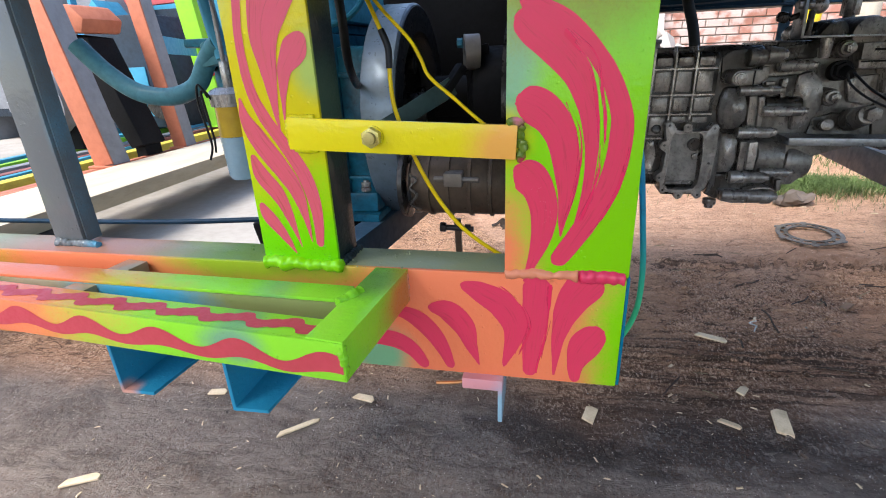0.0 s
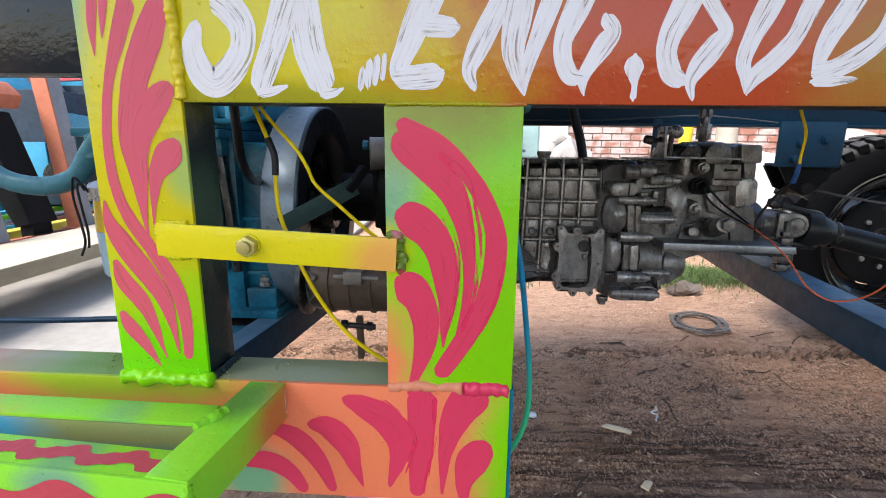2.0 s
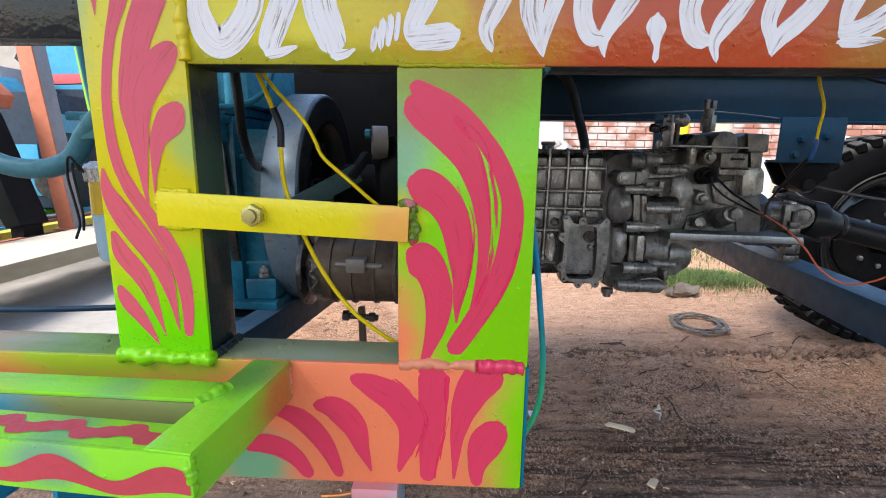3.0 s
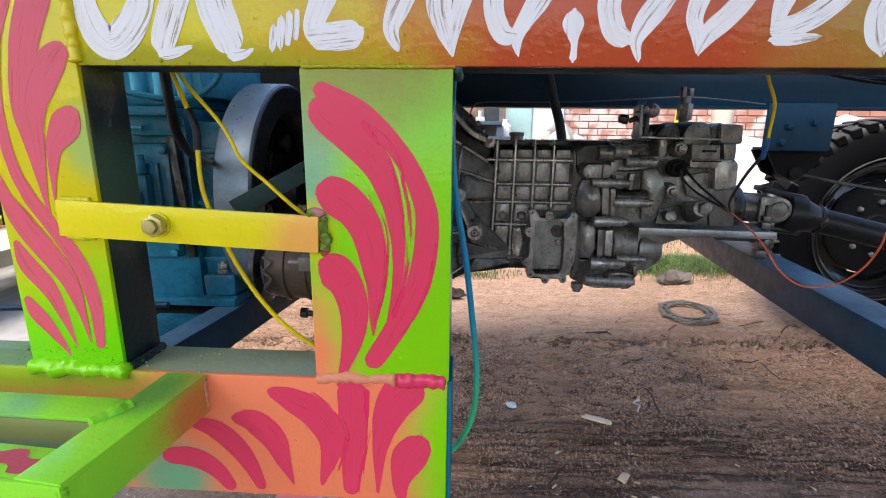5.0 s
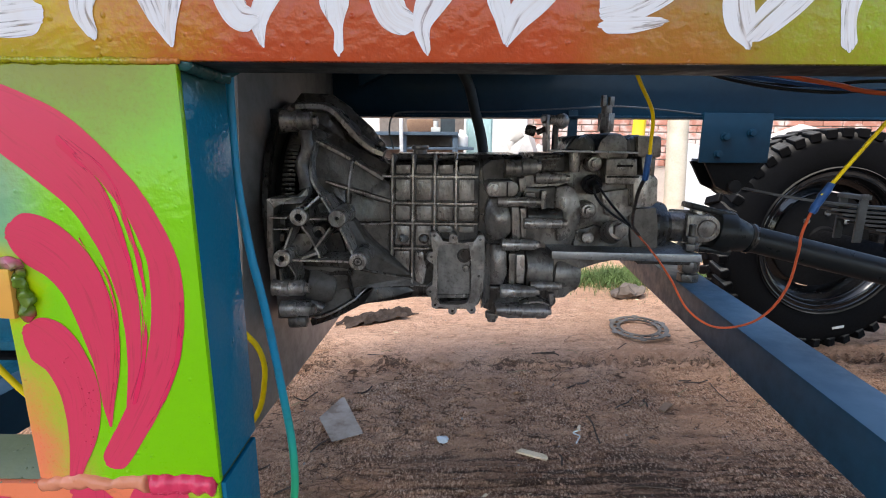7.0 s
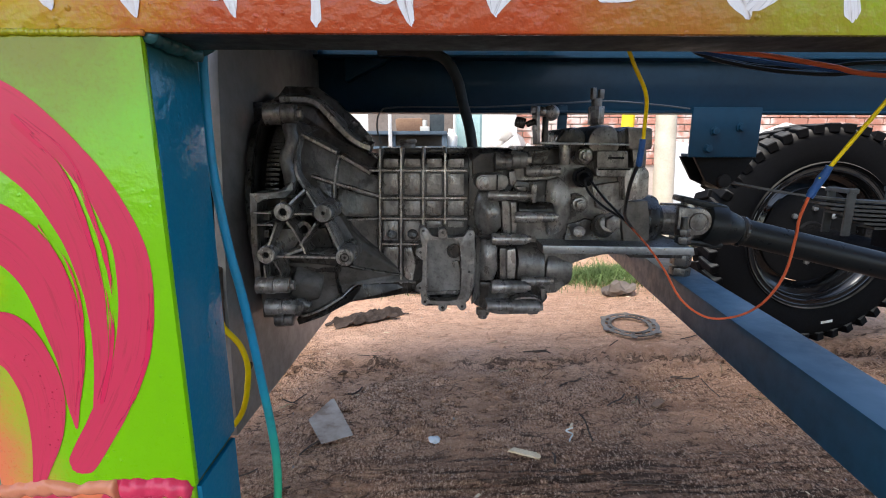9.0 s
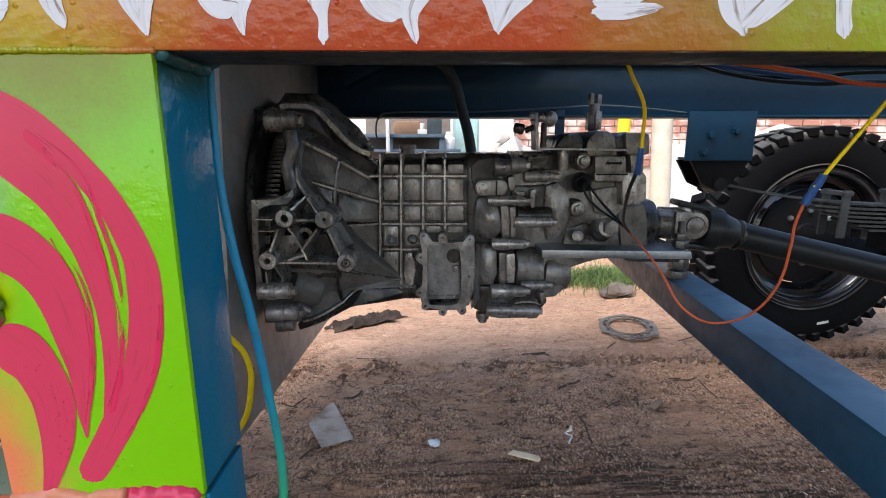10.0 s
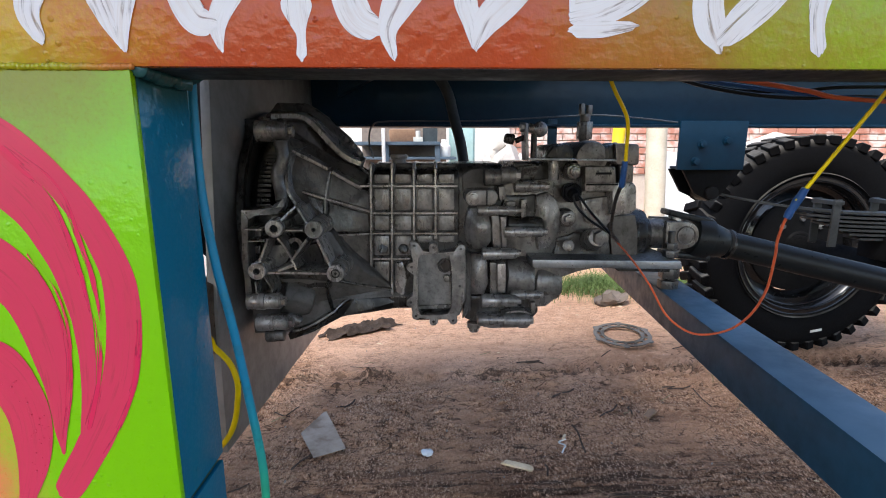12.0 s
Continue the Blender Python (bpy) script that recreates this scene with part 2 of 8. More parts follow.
def brushed(name, colour, thin, streak=0.5, rough=0.36, dry=False):
    """Hand-brushed paint with dry streaks that let the ground show through."""
    m, t, b = material(name, rough)
    u = t.nodes.new("ShaderNodeUVMap")
    u.uv_map = "brush"
    fine = noise_node(t, u.outputs[0], 1.0, 5.0, 0.7, (14.0, 9.0, 1.0), 0.3)
    broad = noise_node(t, u.outputs[0], 1.0, 3.0, 0.6, (26.0, 3.0, 1.0))
    blot = noise_node(t, position(t), 45.0, 3.0)
    f = maths(t, "ADD", ramp(t, fine, 0.46, 0.70, 0, 0.75), ramp(t, blot, 0.45, 0.75, 0, 0.25))
    col = mixed(t, f, colour, thin)
    t.links.new(col, b.inputs["Base Color"])
    gap = maths(t, "MULTIPLY", ramp(t, fine, 0.52, 0.60), ramp(t, broad, 0.46, 0.60))
    if dry:
        hair = noise_node(t, u.outputs[0], 1.0, 2.0, 0.6, (14.0, 7.0, 1.0))
        t.links.new(ramp(t, hair, 0.49, 0.54), b.inputs["Alpha"])
    else:
        t.links.new(maths(t, "SUBTRACT", 1.0, maths(t, "MULTIPLY", gap, streak * 0.5)), b.inputs["Alpha"])
    bump(t, b, fine, 0.12, 0.0010)
    return m


def soil_material():
    m, t, b = material("packed_soil", 0.95)
    p = position(t)
    xyz = t.nodes.new("ShaderNodeSeparateXYZ")
    t.links.new(p, xyz.inputs[0])
    broad = noise_node(t, p, 1.5, 4.0, 0.55)
    mid = noise_node(t, p, 1.0, 6.0, 0.62, (5.0, 9.0, 5.0), 0.6)
    clod = noise_node(t, p, 1.0, 8.0, 0.72, (22.0, 40.0, 22.0), 0.6)
    grit = noise_node(t, p, 1.0, 3.0, 0.7, (150.0, 85.0, 150.0))
    grain = noise_node(t, p, 1.0, 2.0, 0.6, (260.0, 140.0, 260.0))
    streak = noise_node(t, p, 1.0, 3.0, 0.5, (2.2, 44.0, 1.0), 0.3)
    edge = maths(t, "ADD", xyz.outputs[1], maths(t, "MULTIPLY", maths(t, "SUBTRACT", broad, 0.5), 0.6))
    # far soil: dry, and paler too for sunlight put into its colour
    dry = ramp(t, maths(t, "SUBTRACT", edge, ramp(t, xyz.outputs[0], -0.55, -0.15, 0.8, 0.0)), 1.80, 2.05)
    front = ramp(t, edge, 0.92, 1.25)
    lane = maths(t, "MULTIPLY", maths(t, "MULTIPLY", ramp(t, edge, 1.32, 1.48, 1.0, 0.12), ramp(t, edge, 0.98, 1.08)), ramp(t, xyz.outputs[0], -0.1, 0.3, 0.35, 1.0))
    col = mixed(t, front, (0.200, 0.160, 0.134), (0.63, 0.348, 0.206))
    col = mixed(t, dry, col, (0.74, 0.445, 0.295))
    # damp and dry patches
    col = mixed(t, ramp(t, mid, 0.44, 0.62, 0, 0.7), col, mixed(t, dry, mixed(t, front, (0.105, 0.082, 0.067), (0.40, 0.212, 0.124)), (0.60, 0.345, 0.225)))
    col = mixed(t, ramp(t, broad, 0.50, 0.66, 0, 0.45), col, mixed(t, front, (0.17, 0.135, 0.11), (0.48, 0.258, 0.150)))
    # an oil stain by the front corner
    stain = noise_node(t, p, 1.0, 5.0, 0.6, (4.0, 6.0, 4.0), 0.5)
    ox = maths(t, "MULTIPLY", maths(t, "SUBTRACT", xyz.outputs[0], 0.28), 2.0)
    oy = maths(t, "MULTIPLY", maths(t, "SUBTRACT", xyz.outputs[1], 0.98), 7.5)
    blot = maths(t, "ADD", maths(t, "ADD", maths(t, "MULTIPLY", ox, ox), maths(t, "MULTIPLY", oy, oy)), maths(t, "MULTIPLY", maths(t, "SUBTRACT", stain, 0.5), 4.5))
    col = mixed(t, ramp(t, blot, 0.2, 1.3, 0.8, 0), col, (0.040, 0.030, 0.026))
    # the lane beside the frame, darker, with drag lines and tyre marks along it
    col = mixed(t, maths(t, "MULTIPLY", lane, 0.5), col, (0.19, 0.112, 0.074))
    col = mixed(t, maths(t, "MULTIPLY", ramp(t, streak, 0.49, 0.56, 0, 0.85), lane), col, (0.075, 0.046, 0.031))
    # clods: flake shadows and pale crowns put into the colour
    col = mixed(t, maths(t, "MULTIPLY", ramp(t, clod, 0.535, 0.60, 0, 0.75), ramp(t, front, 0, 1, 0.3, 1.0)), col, mixed(t, dry, (0.085, 0.042, 0.025), (0.42, 0.228, 0.142)))
    col = mixed(t, ramp(t, clod, 0.36, 0.43, 0.6, 0), col, mixed(t, dry, mixed(t, front, (0.27, 0.22, 0.185), (0.70, 0.42, 0.262)), (0.80, 0.53, 0.375)))
    # grit and loose grains, thicker in some patches
    salt = maths(t, "MULTIPLY", ramp(t, front, 0, 1, 0.45, 1.0), ramp(t, noise_node(t, p, 4.5, 4.0, 0.6), 0.40, 0.56, 0.25, 1.0))
    salt = maths(t, "MULTIPLY", salt, ramp(t, dry, 0, 1, 1.0, 0.35))
    col = mixed(t, maths(t, "MULTIPLY", ramp(t, grit, 0.53, 0.60, 0, 0.7), salt), col, mixed(t, front, (0.34, 0.29, 0.25), (0.84, 0.56, 0.38)))
    col = mixed(t, maths(t, "MULTIPLY", ramp(t, grit, 0.38, 0.46, 0.85, 0), salt), col, (0.110, 0.056, 0.034))
    col = mixed(t, maths(t, "MULTIPLY", ramp(t, grain, 0.36, 0.44, 0.55, 0), salt), col, (0.17, 0.090, 0.055))
    col = mixed(t, ramp(t, grain, 0.69, 0.73, 0, 0.8), col, (0.80, 0.70, 0.60))
    # cracks
    for stretch, width in (((3.0, 11.0, 3.0), 0.010), ((9.0, 21.0, 9.0), 0.015)):
        n = noise_node(t, p, 1.0, 1.5, 0.5, stretch, 0.9)
        line = ramp(t, maths(t, "ABSOLUTE", maths(t, "SUBTRACT", n, 0.5)), 0.0, width, 1, 0)
        gate = maths(t, "MULTIPLY", ramp(t, noise_node(t, p, 5.0, 3.0), 0.48, 0.56), maths(t, "MULTIPLY", front, ramp(t, edge, 1.95, 2.3, 0.8, 0.3)))
        col = mixed(t, maths(t, "MULTIPLY", line, gate), col, (0.045, 0.025, 0.016))
    # a dark ragged line along the crumbling edge of the wheel lane
    off = maths(t, "ABSOLUTE", maths(t, "SUBTRACT", maths(t, "ADD", xyz.outputs[1], maths(t, "MULTIPLY", maths(t, "SUBTRACT", clod, 0.5), 0.22)), 1.93))
    col = mixed(t, maths(t, "MULTIPLY", ramp(t, off, 0.004, 0.020, 0.75, 0), ramp(t, mid, 0.40, 0.50)), col, (0.050, 0.028, 0.018))
    t.links.new(col, b.inputs["Base Color"])
    h = maths(t, "ADD", maths(t, "MULTIPLY", mid, 0.5), maths(t, "ADD", maths(t, "MULTIPLY", grit, 0.55), maths(t, "MULTIPLY", clod, 1.3)))
    h = maths(t, "ADD", h, maths(t, "MULTIPLY", maths(t, "MULTIPLY", streak, lane), 0.9))
    h = maths(t, "MULTIPLY", h, ramp(t, front, 0, 1, 0.4, 1.0))
    bump(t, b, h, 1.0, 0.026)
    return m


GREEN = (0.205, 0.56, 0.0015)
LIME = (0.22, 0.52, 0.004)
YELLOW = (0.57, 0.48, 0.003)
OLIVE = (0.33, 0.30, 0.008)
ORANGE = (0.80, 0.205, 0.09)
RED = (0.40, 0.052, 0.011)
TEAL = (0.17, 0.36, 0.19)
BLUE = (0.001, 0.135, 0.235)

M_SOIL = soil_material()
M_POST = sprayed("sprayed_green_post", GREEN, [((-0.088, 0.54, 0.825), (0.055, 0.4, 0.085), TEAL), ((-0.030, 0.54, 0.925), (0.16, 0.4, 0.125), (0.225, 0.235, 0.006)), ((-0.09, 0.54, 0.75), (0.045, 0.4, 0.04), YELLOW), ((-0.10, 0.54, 0.62), (0.075, 0.4, 0.12), ORANGE)])
M_GATE = sprayed("sprayed_yellow_post", YELLOW, [((-0.34, 0.54, 0.58), (0.24, 0.4, 0.20), (0.16, 0.60, 0.0015)), ((-0.29, 0.54, 0.83), (0.035, 0.4, 0.05), (0.36, 0.46, 0.10)), ((-0.42, 0.54, 1.02), (0.06, 0.4, 0.2), TEAL)])
M_BEAM = sprayed("sprayed_rainbow_beam", RED, [((-0.3, 0.54, 0.98), (0.42, 0.4, 0.5), YELLOW), ((-0.2, 0.54, 0.90), (0.3, 0.4, 0.03), OLIVE), ((0.46, 0.54, 0.93), (0.20, 0.4, 0.14), (0.30, 0.17, 0.02)), ((0.80, 0.54, 0.93), (0.46, 0.4, 0.4), LIME)], 0.22)
M_RAIL = sprayed("sprayed_orange_rail", ORANGE, [((0.07, 0.54, 0.5), (0.085, 0.4, 0.3), GREEN), ((-0.4, 0.54, 0.6), (0.22, 0.5, 0.06), (0.30, 0.42, 0.02)), ((-0.25, 0.54, 0.47), (0.07, 0.3, 0.06), TEAL), ((-0.95, 0.54, 0.6), (0.2, 0.4, 0.2), OLIVE)])
M_STEP = sprayed("sprayed_lime_step", (0.25, 0.66, 0.03), [((-0.205, 0.525, 0.57), (0.03, 0.085, 0.05), (0.55, 0.22, 0.05)), ((-0.23, 0.50, 0.60), (0.04, 0.06, 0.012), (0.14, 0.32, 0.05)), ((-0.72, 0.45, 0.58), (0.3, 0.5, 0.3), ORANGE), ((-0.34, 0.375, 0.58), (0.05, 0.3, 0.03), TEAL)])
M_RAILTOP = sprayed("oversprayed_grey_steel", (0.25, 0.27, 0.15), [((-0.7, 0.57, 0.6), (0.2, 0.3, 0.1), (0.4, 0.2, 0.14)), ((-0.42, 0.6, 0.6), (0.12, 0.3, 0.1), (0.15, 0.25, 0.06))], 0.5)
M_STEPIN = sprayed("blue_oversprayed_channel", (0.27, 0.30, 0.10), [((-0.53, 0.46, 0.570), (0.15, 0.4, 0.05), (0.03, 0.36, 0.60)), ((-0.34, 0.46, 0.552), (0.15, 0.4, 0.024), (0.05, 0.25, 0.30)), ((-0.68, 0.46, 0.58), (0.08, 0.4, 0.05), (0.42, 0.36, 0.24))], 0.4)
M_BAR = sprayed("yellow_enamel_bar", (0.67, 0.56, 0.005), [((-0.08, 0.53, 0.74), (0.06, 0.3, 0.05), (0.75, 0.36, 0.07))], 0.3)
M_SIDE = sprayed("blue_enamel_flange", BLUE, [((0.055, 0.6, 0.9), (0.3, 0.3, 0.03), (0.02, 0.08, 0.08))], 0.5)
# overspray, with the side's dark olive reflection put into the colour
M_DARKSIDE = sprayed("dark_reflection_flange", (0.014, 0.024, 0.024), [((-0.29, 0.57, 0.93), (0.1, 0.2, 0.06), (0.14, 0.15, 0.03)), ((-0.29, 0.6, 0.78), (0.1, 0.2, 0.08), (0.05, 0.09, 0.06))], 0.42)
M_PINK = brushed("crimson_brush_paint", (0.65, 0.042, 0.098), (0.60, 0.050, 0.085), 0.22, 0.30)
M_PINKDRY = brushed("dry_crimson_brush_paint", (0.68, 0.020, 0.09), (0.58, 0.04, 0.066), 2.2, 0.35, True)
M_PINKDULL = brushed("dull_crimson_brush_paint", (0.60, 0.085, 0.13), (0.52, 0.09, 0.09), 0.35, 0.4)
M_WHITE = brushed("white_brush_paint", (0.72, 0.69, 0.69), (0.62, 0.54, 0.50), 1.3, 0.36)
M_BLUE = worn("blue_chassis_enamel", (0.001, 0.026, 0.055), (0.001, 0.015, 0.032), 0.42, 0, 14, 0.5, 0.08, 0.05)
M_UNDER = worn("dark_underside", (0.036, 0.038, 0.036), (0.014, 0.015, 0.015), 0.5, 0, 20, 0.7, 0.15)
# up-facing sides turn paler blue: light from above put into the colour
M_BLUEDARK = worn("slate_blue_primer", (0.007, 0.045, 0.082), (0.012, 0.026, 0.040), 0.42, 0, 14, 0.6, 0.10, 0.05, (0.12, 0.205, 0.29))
M_ENGINE = worn("teal_engine_enamel", (0.018, 0.175, 0.265), (0.004, 0.036, 0.058), 0.36, 0, 26, 0.8, 0.12, 0.1)
# one casting in several tones: paler ribs, darker recesses, shading mixed with grime
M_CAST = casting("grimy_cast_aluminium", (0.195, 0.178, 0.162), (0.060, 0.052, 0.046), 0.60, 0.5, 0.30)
M_CASTDARK = casting("oily_and_shaded_casting", (0.044, 0.039, 0.035), (0.008, 0.007, 0.006), 0.9, 0.3, 0.26)
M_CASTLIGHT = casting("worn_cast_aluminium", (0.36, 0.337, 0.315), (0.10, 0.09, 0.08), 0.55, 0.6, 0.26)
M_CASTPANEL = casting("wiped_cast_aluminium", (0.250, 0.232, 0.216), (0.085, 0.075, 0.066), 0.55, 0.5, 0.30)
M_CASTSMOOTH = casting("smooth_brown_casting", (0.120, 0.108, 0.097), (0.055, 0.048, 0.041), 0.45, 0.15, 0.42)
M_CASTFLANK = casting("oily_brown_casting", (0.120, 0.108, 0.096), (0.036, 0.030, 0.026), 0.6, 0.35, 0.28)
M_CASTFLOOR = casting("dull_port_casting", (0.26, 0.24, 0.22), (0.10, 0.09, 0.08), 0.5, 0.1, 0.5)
M_STEEL = worn("bare_machined_steel", (0.28, 0.29, 0.30), (0.10, 0.10, 0.10), 0.34, 0.8, 40, 0.6, 0.08)
M_FLY = worn("grey_flywheel_paint", (0.15, 0.19, 0.225), (0.055, 0.072, 0.09), 0.34, 0.3, 18, 0.5, 0.05)
M_BLACK = worn("matt_black_iron", (0.008, 0.008, 0.009), (0.004, 0.004, 0.004), 0.55, 0, 30, 0.6, 0.15)
M_PLATE = worn("grey_mounting_plate_steel", (0.29, 0.272, 0.258), (0.15, 0.14, 0.132), 0.42, 0.45, 9, 0.8, 0.08)
M_MOTOR = worn("brown_greasy_motor", (0.115, 0.080, 0.055), (0.030, 0.021, 0.014), 0.34, 0.2, 30, 0.7, 0.15)
# up-facing rubber is paler: dust plus the lit look of the lugs
M_RUBBER = worn("black_tyre_rubber", (0.005, 0.005, 0.006), (0.004, 0.004, 0.004), 0.75, 0, 40, 0.5, 0.15, 0, (0.15, 0.14, 0.125))
M_RIM = worn("glossy_black_rim", (0.008, 0.008, 0.009), (0.004, 0.004, 0.004), 0.16, 0, 12, 0.4, 0.02, 0.6)
M_WIREY = worn("yellow_wire_sheath", (0.72, 0.50, 0.0), (0.5, 0.33, 0.0), 0.4, 0, 30, 0.4, 0.03)
M_WIRER = worn("orange_red_wire_sheath", (0.55, 0.10, 0.035), (0.35, 0.07, 0.03), 0.45, 0, 30, 0.4, 0.03)
M_WIREB = worn("blue_insulating_tape", (0.022, 0.075, 0.21), (0.010, 0.030, 0.09), 0.4, 0, 110, 0.6, 0.2)
M_WIREK = worn("black_wire_sheath", (0.008, 0.008, 0.009), (0.02, 0.02, 0.02), 0.4, 0, 50, 0.5, 0.05)
M_HOSE = worn("teal_rubber_hose", (0.06, 0.19, 0.23), (0.02, 0.07, 0.09), 0.42, 0, 30, 0.6, 0.08)
M_GRIT = worn("pale_wood_chip", (0.76, 0.60, 0.40), (0.45, 0.32, 0.19), 0.8, 0, 90, 0.6, 0.2)

for dull in (M_RUBBER, M_BLACK):
    dull.node_tree.nodes["Principled BSDF"].inputs["Specular IOR Level"].default_value = 0.07

# ---- ground ----
def ground_height(x, y):
    z = 0.030 * max(min(x, 3.0), -1.0)
    z += 0.020 * noise.noise((x * 1.3, y * 1.3, 1.0)) + 0.008 * noise.noise((x * 5, y * 6.5, 4.0))
    near = max(0.0, 1 - max(abs(x - 0.4) / 2.2, abs(y - 1.6) / 1.8) ** 4)
    soft = 0.35 if y > 1.97 else 1.0
    clods = max(0.0, noise.noise((x * 15, y * 19, 2.0))) ** 1.4
    lane = math.exp(-((y - 1.27 + 0.04 * x) / 0.15) ** 4)
    soft *= 0.45 + 0.55 * min(max((y - 1.38) / 0.15, 0.0), 1.0)
    ridge = (1 - abs(noise.noise((x * 6, y * 15, 11.0)))) ** 4
    crumb = (1 - abs(noise.noise((x * 19, y * 26, 6.0)))) ** 3
    z += near * soft * (0.012 * noise.noise((x * 3.5, y * 15, 7.0)) + 0.011 * ridge + 0.009 * clods + 0.007 * crumb + 0.005 * noise.noise((x * 60, y * 66, 5.0)) + lane * 0.010 * noise.noise((x * 3, y * 60, 3.0)))
    z += near * lane * 0.0045 * math.sin((y + 0.012 * noise.noise((x * 2.5, y * 3, 6.0))) * 230) * (0.4 + 0.6 * abs(noise.noise((x * 4, y * 9, 12.0))) * 2)
    # a pressed wheel rut with tread lugs, and a crumbling bank beside it
    rut = math.exp(-((y - 1.975) / 0.055) ** 4) * (1 if x > 0.85 else math.exp(-((x - 0.85) / 0.15) ** 2))
    z -= 0.020 * rut * (0.5 + 0.5 * math.tanh(2.5 * math.sin((x + 0.5 * abs(y - 1.975)) * 140)))
    bank = 0.5 + 0.5 * math.tanh((y - 1.93 - 0.05 * noise.noise((x * 4, 0, 9)) - 0.02 * noise.noise((x * 17, 0, 4))) * 60)
    z += 0.020 * bank * near
    z += 0.030 * min(max((y - 1.85) / 0.6, 0.0), 1.0) * min(max((x + 0.2) / 1.0, 0.0), 1.0)
    return z - 0.006


def graded(lo, hi, a, b, fine, growth):
    """Grid lines: evenly fine from a to b, growing apart to lo and hi."""
    mid = list(np.arange(a, b, fine))
    up, s = [mid[-1]], fine
    while up[-1] < hi:
        s *= growth
        up.append(up[-1] + s)
    down, s = [mid[0]], fine
    while down[-1] > lo:
        s *= growth
        down.append(down[-1] - s)
    return np.array(down[:0:-1] + mid + up[1:])


def build_ground():
    xs = graded(-150, 150, -0.8, 1.9, 0.0072, 1.09)
    ys = graded(-60, 300, 0.60, 2.7, 0.0058, 1.09)
    verts = [(x, y, ground_height(x, y)) for y in ys for x in xs]
    w = len(xs)
    faces = [(j * w + i, j * w + i + 1, (j + 1) * w + i + 1, (j + 1) * w + i) for j in range(len(ys) - 1) for i in range(w - 1)]
    me = bpy.data.meshes.new("ground")
    me.from_pydata(verts, [], faces)
    me.shade_smooth()
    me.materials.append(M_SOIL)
    return tagged(new("ground", me), "packed brown soil yard, damp and rutted with wheel tracks", "ground", kind="structure")


build_ground()

# ---- the painted frame of the vehicle ----
FACE = 0.54


def frame_member(name, x0, x1, z0, z1, depth, web, flange, parent, wall=0.006, upright=True):
    """A C-section with its web to the front and flanges pointing back."""
    body = part(name, box(x0, x1, FACE, FACE + wall, z0, z1, 0.0022), web, parent)
    if upright:
        part("flange", box(x1 - wall, x1 - 0.0004, FACE + wall, FACE + depth, z0 + 0.001, z1 - 0.001, 0.002), flange, body)
        part("flange", box(x0 + 0.0004, x0 + wall, FACE + wall, FACE + depth, z0 + 0.001, z1 - 0.001, 0.002), flange, body)
    else:
        part("flange", box(x0, x1, FACE + wall, FACE + depth, z1 - wall, z1 - 0.0004, 0.002), flange, body)
        part("flange", box(x0, x1, FACE + wall, FACE + depth, z0 + 0.0004, z0 + wall, 0.002), flange, body)
    return body


def leaves(parent, mat, shapes, lift=0.00030, ragged=0.0, first=0, name="painted_leaf"):
    for i, spine in enumerate(shapes):
        # tall letters run on up the beam
        if name == "brush_stroke" and spine[0][1] > 0.984:
            (x0, z0, w0), (x1, z1, w1) = spine[:2]
            k = 0.042 / max(z0 - z1, 0.02)
            spine = [(x0 + (x0 - x1) * k, z0 + (z0 - z1) * k, w0)] + spine
        part(name, stroke(spine, FACE - lift - 0.00005 * ((first + i) % 9), seed=first + i, ragged=ragged), mat, parent)


chassis = thing("vehicle_frame", (0.0, 0.57, 0.45), "welded steel channel frame sprayed in lime, yellow, orange and red", "vehicle frame")
post = frame_member("corner_post", -0.084, 0.0535, 0.597, 0.899, 0.070, M_POST, M_SIDE, chassis)
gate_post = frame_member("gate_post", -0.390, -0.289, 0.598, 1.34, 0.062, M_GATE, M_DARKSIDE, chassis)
beam = frame_member("top_beam", -0.288, 3.0, 0.900, 1.062, 0.056, M_BEAM, M_UNDER, chassis, upright=False)
rail = frame_member("bottom_rail", -2.2, 0.052, 0.4515, 0.596, 0.064, M_RAIL, M_RAILTOP, chassis, upright=False)
part("end_plate", box(0.0522, 0.056, FACE + 0.003, FACE + 0.062, 0.4515, 0.5965, 0.001), M_SIDE, rail)

# flat brace across the gate, with its through bolt
brace = part("brace_bar", slab((-0.328, FACE - 0.0035, 0.760), (-0.072, FACE - 0.0035, 0.7485), 0.006, 0.0355, 0.0012), M_BAR, chassis, "yellow flat bar with a bolt")
bolt_at = Vector((-0.2265, FACE - 0.0066, 0.7560))
part("washer", rod(bolt_at, bolt_at + Vector((0, -0.0022, 0)), 0.0118, None, 24, 0.0004), M_BAR, brace)
part("nut", hexagon(bolt_at + Vector((0, -0.0022, 0)), (0, -1, 0), 0.0112, 0.0095), worn("yellow_sprayed_zinc", (0.52, 0.42, 0.10), (0.22, 0.24, 0.14), 0.3, 0.45, 60), brace)
part("bolt", rod(bolt_at + Vector((0, 0.05, 0)), bolt_at + Vector((0, -0.0165, 0)), 0.0068, None, 14, 0.0008), worn("oversprayed_bolt_thread", (0.38, 0.31, 0.10), (0.12, 0.10, 0.06), 0.45, 0.5, 120), brace)

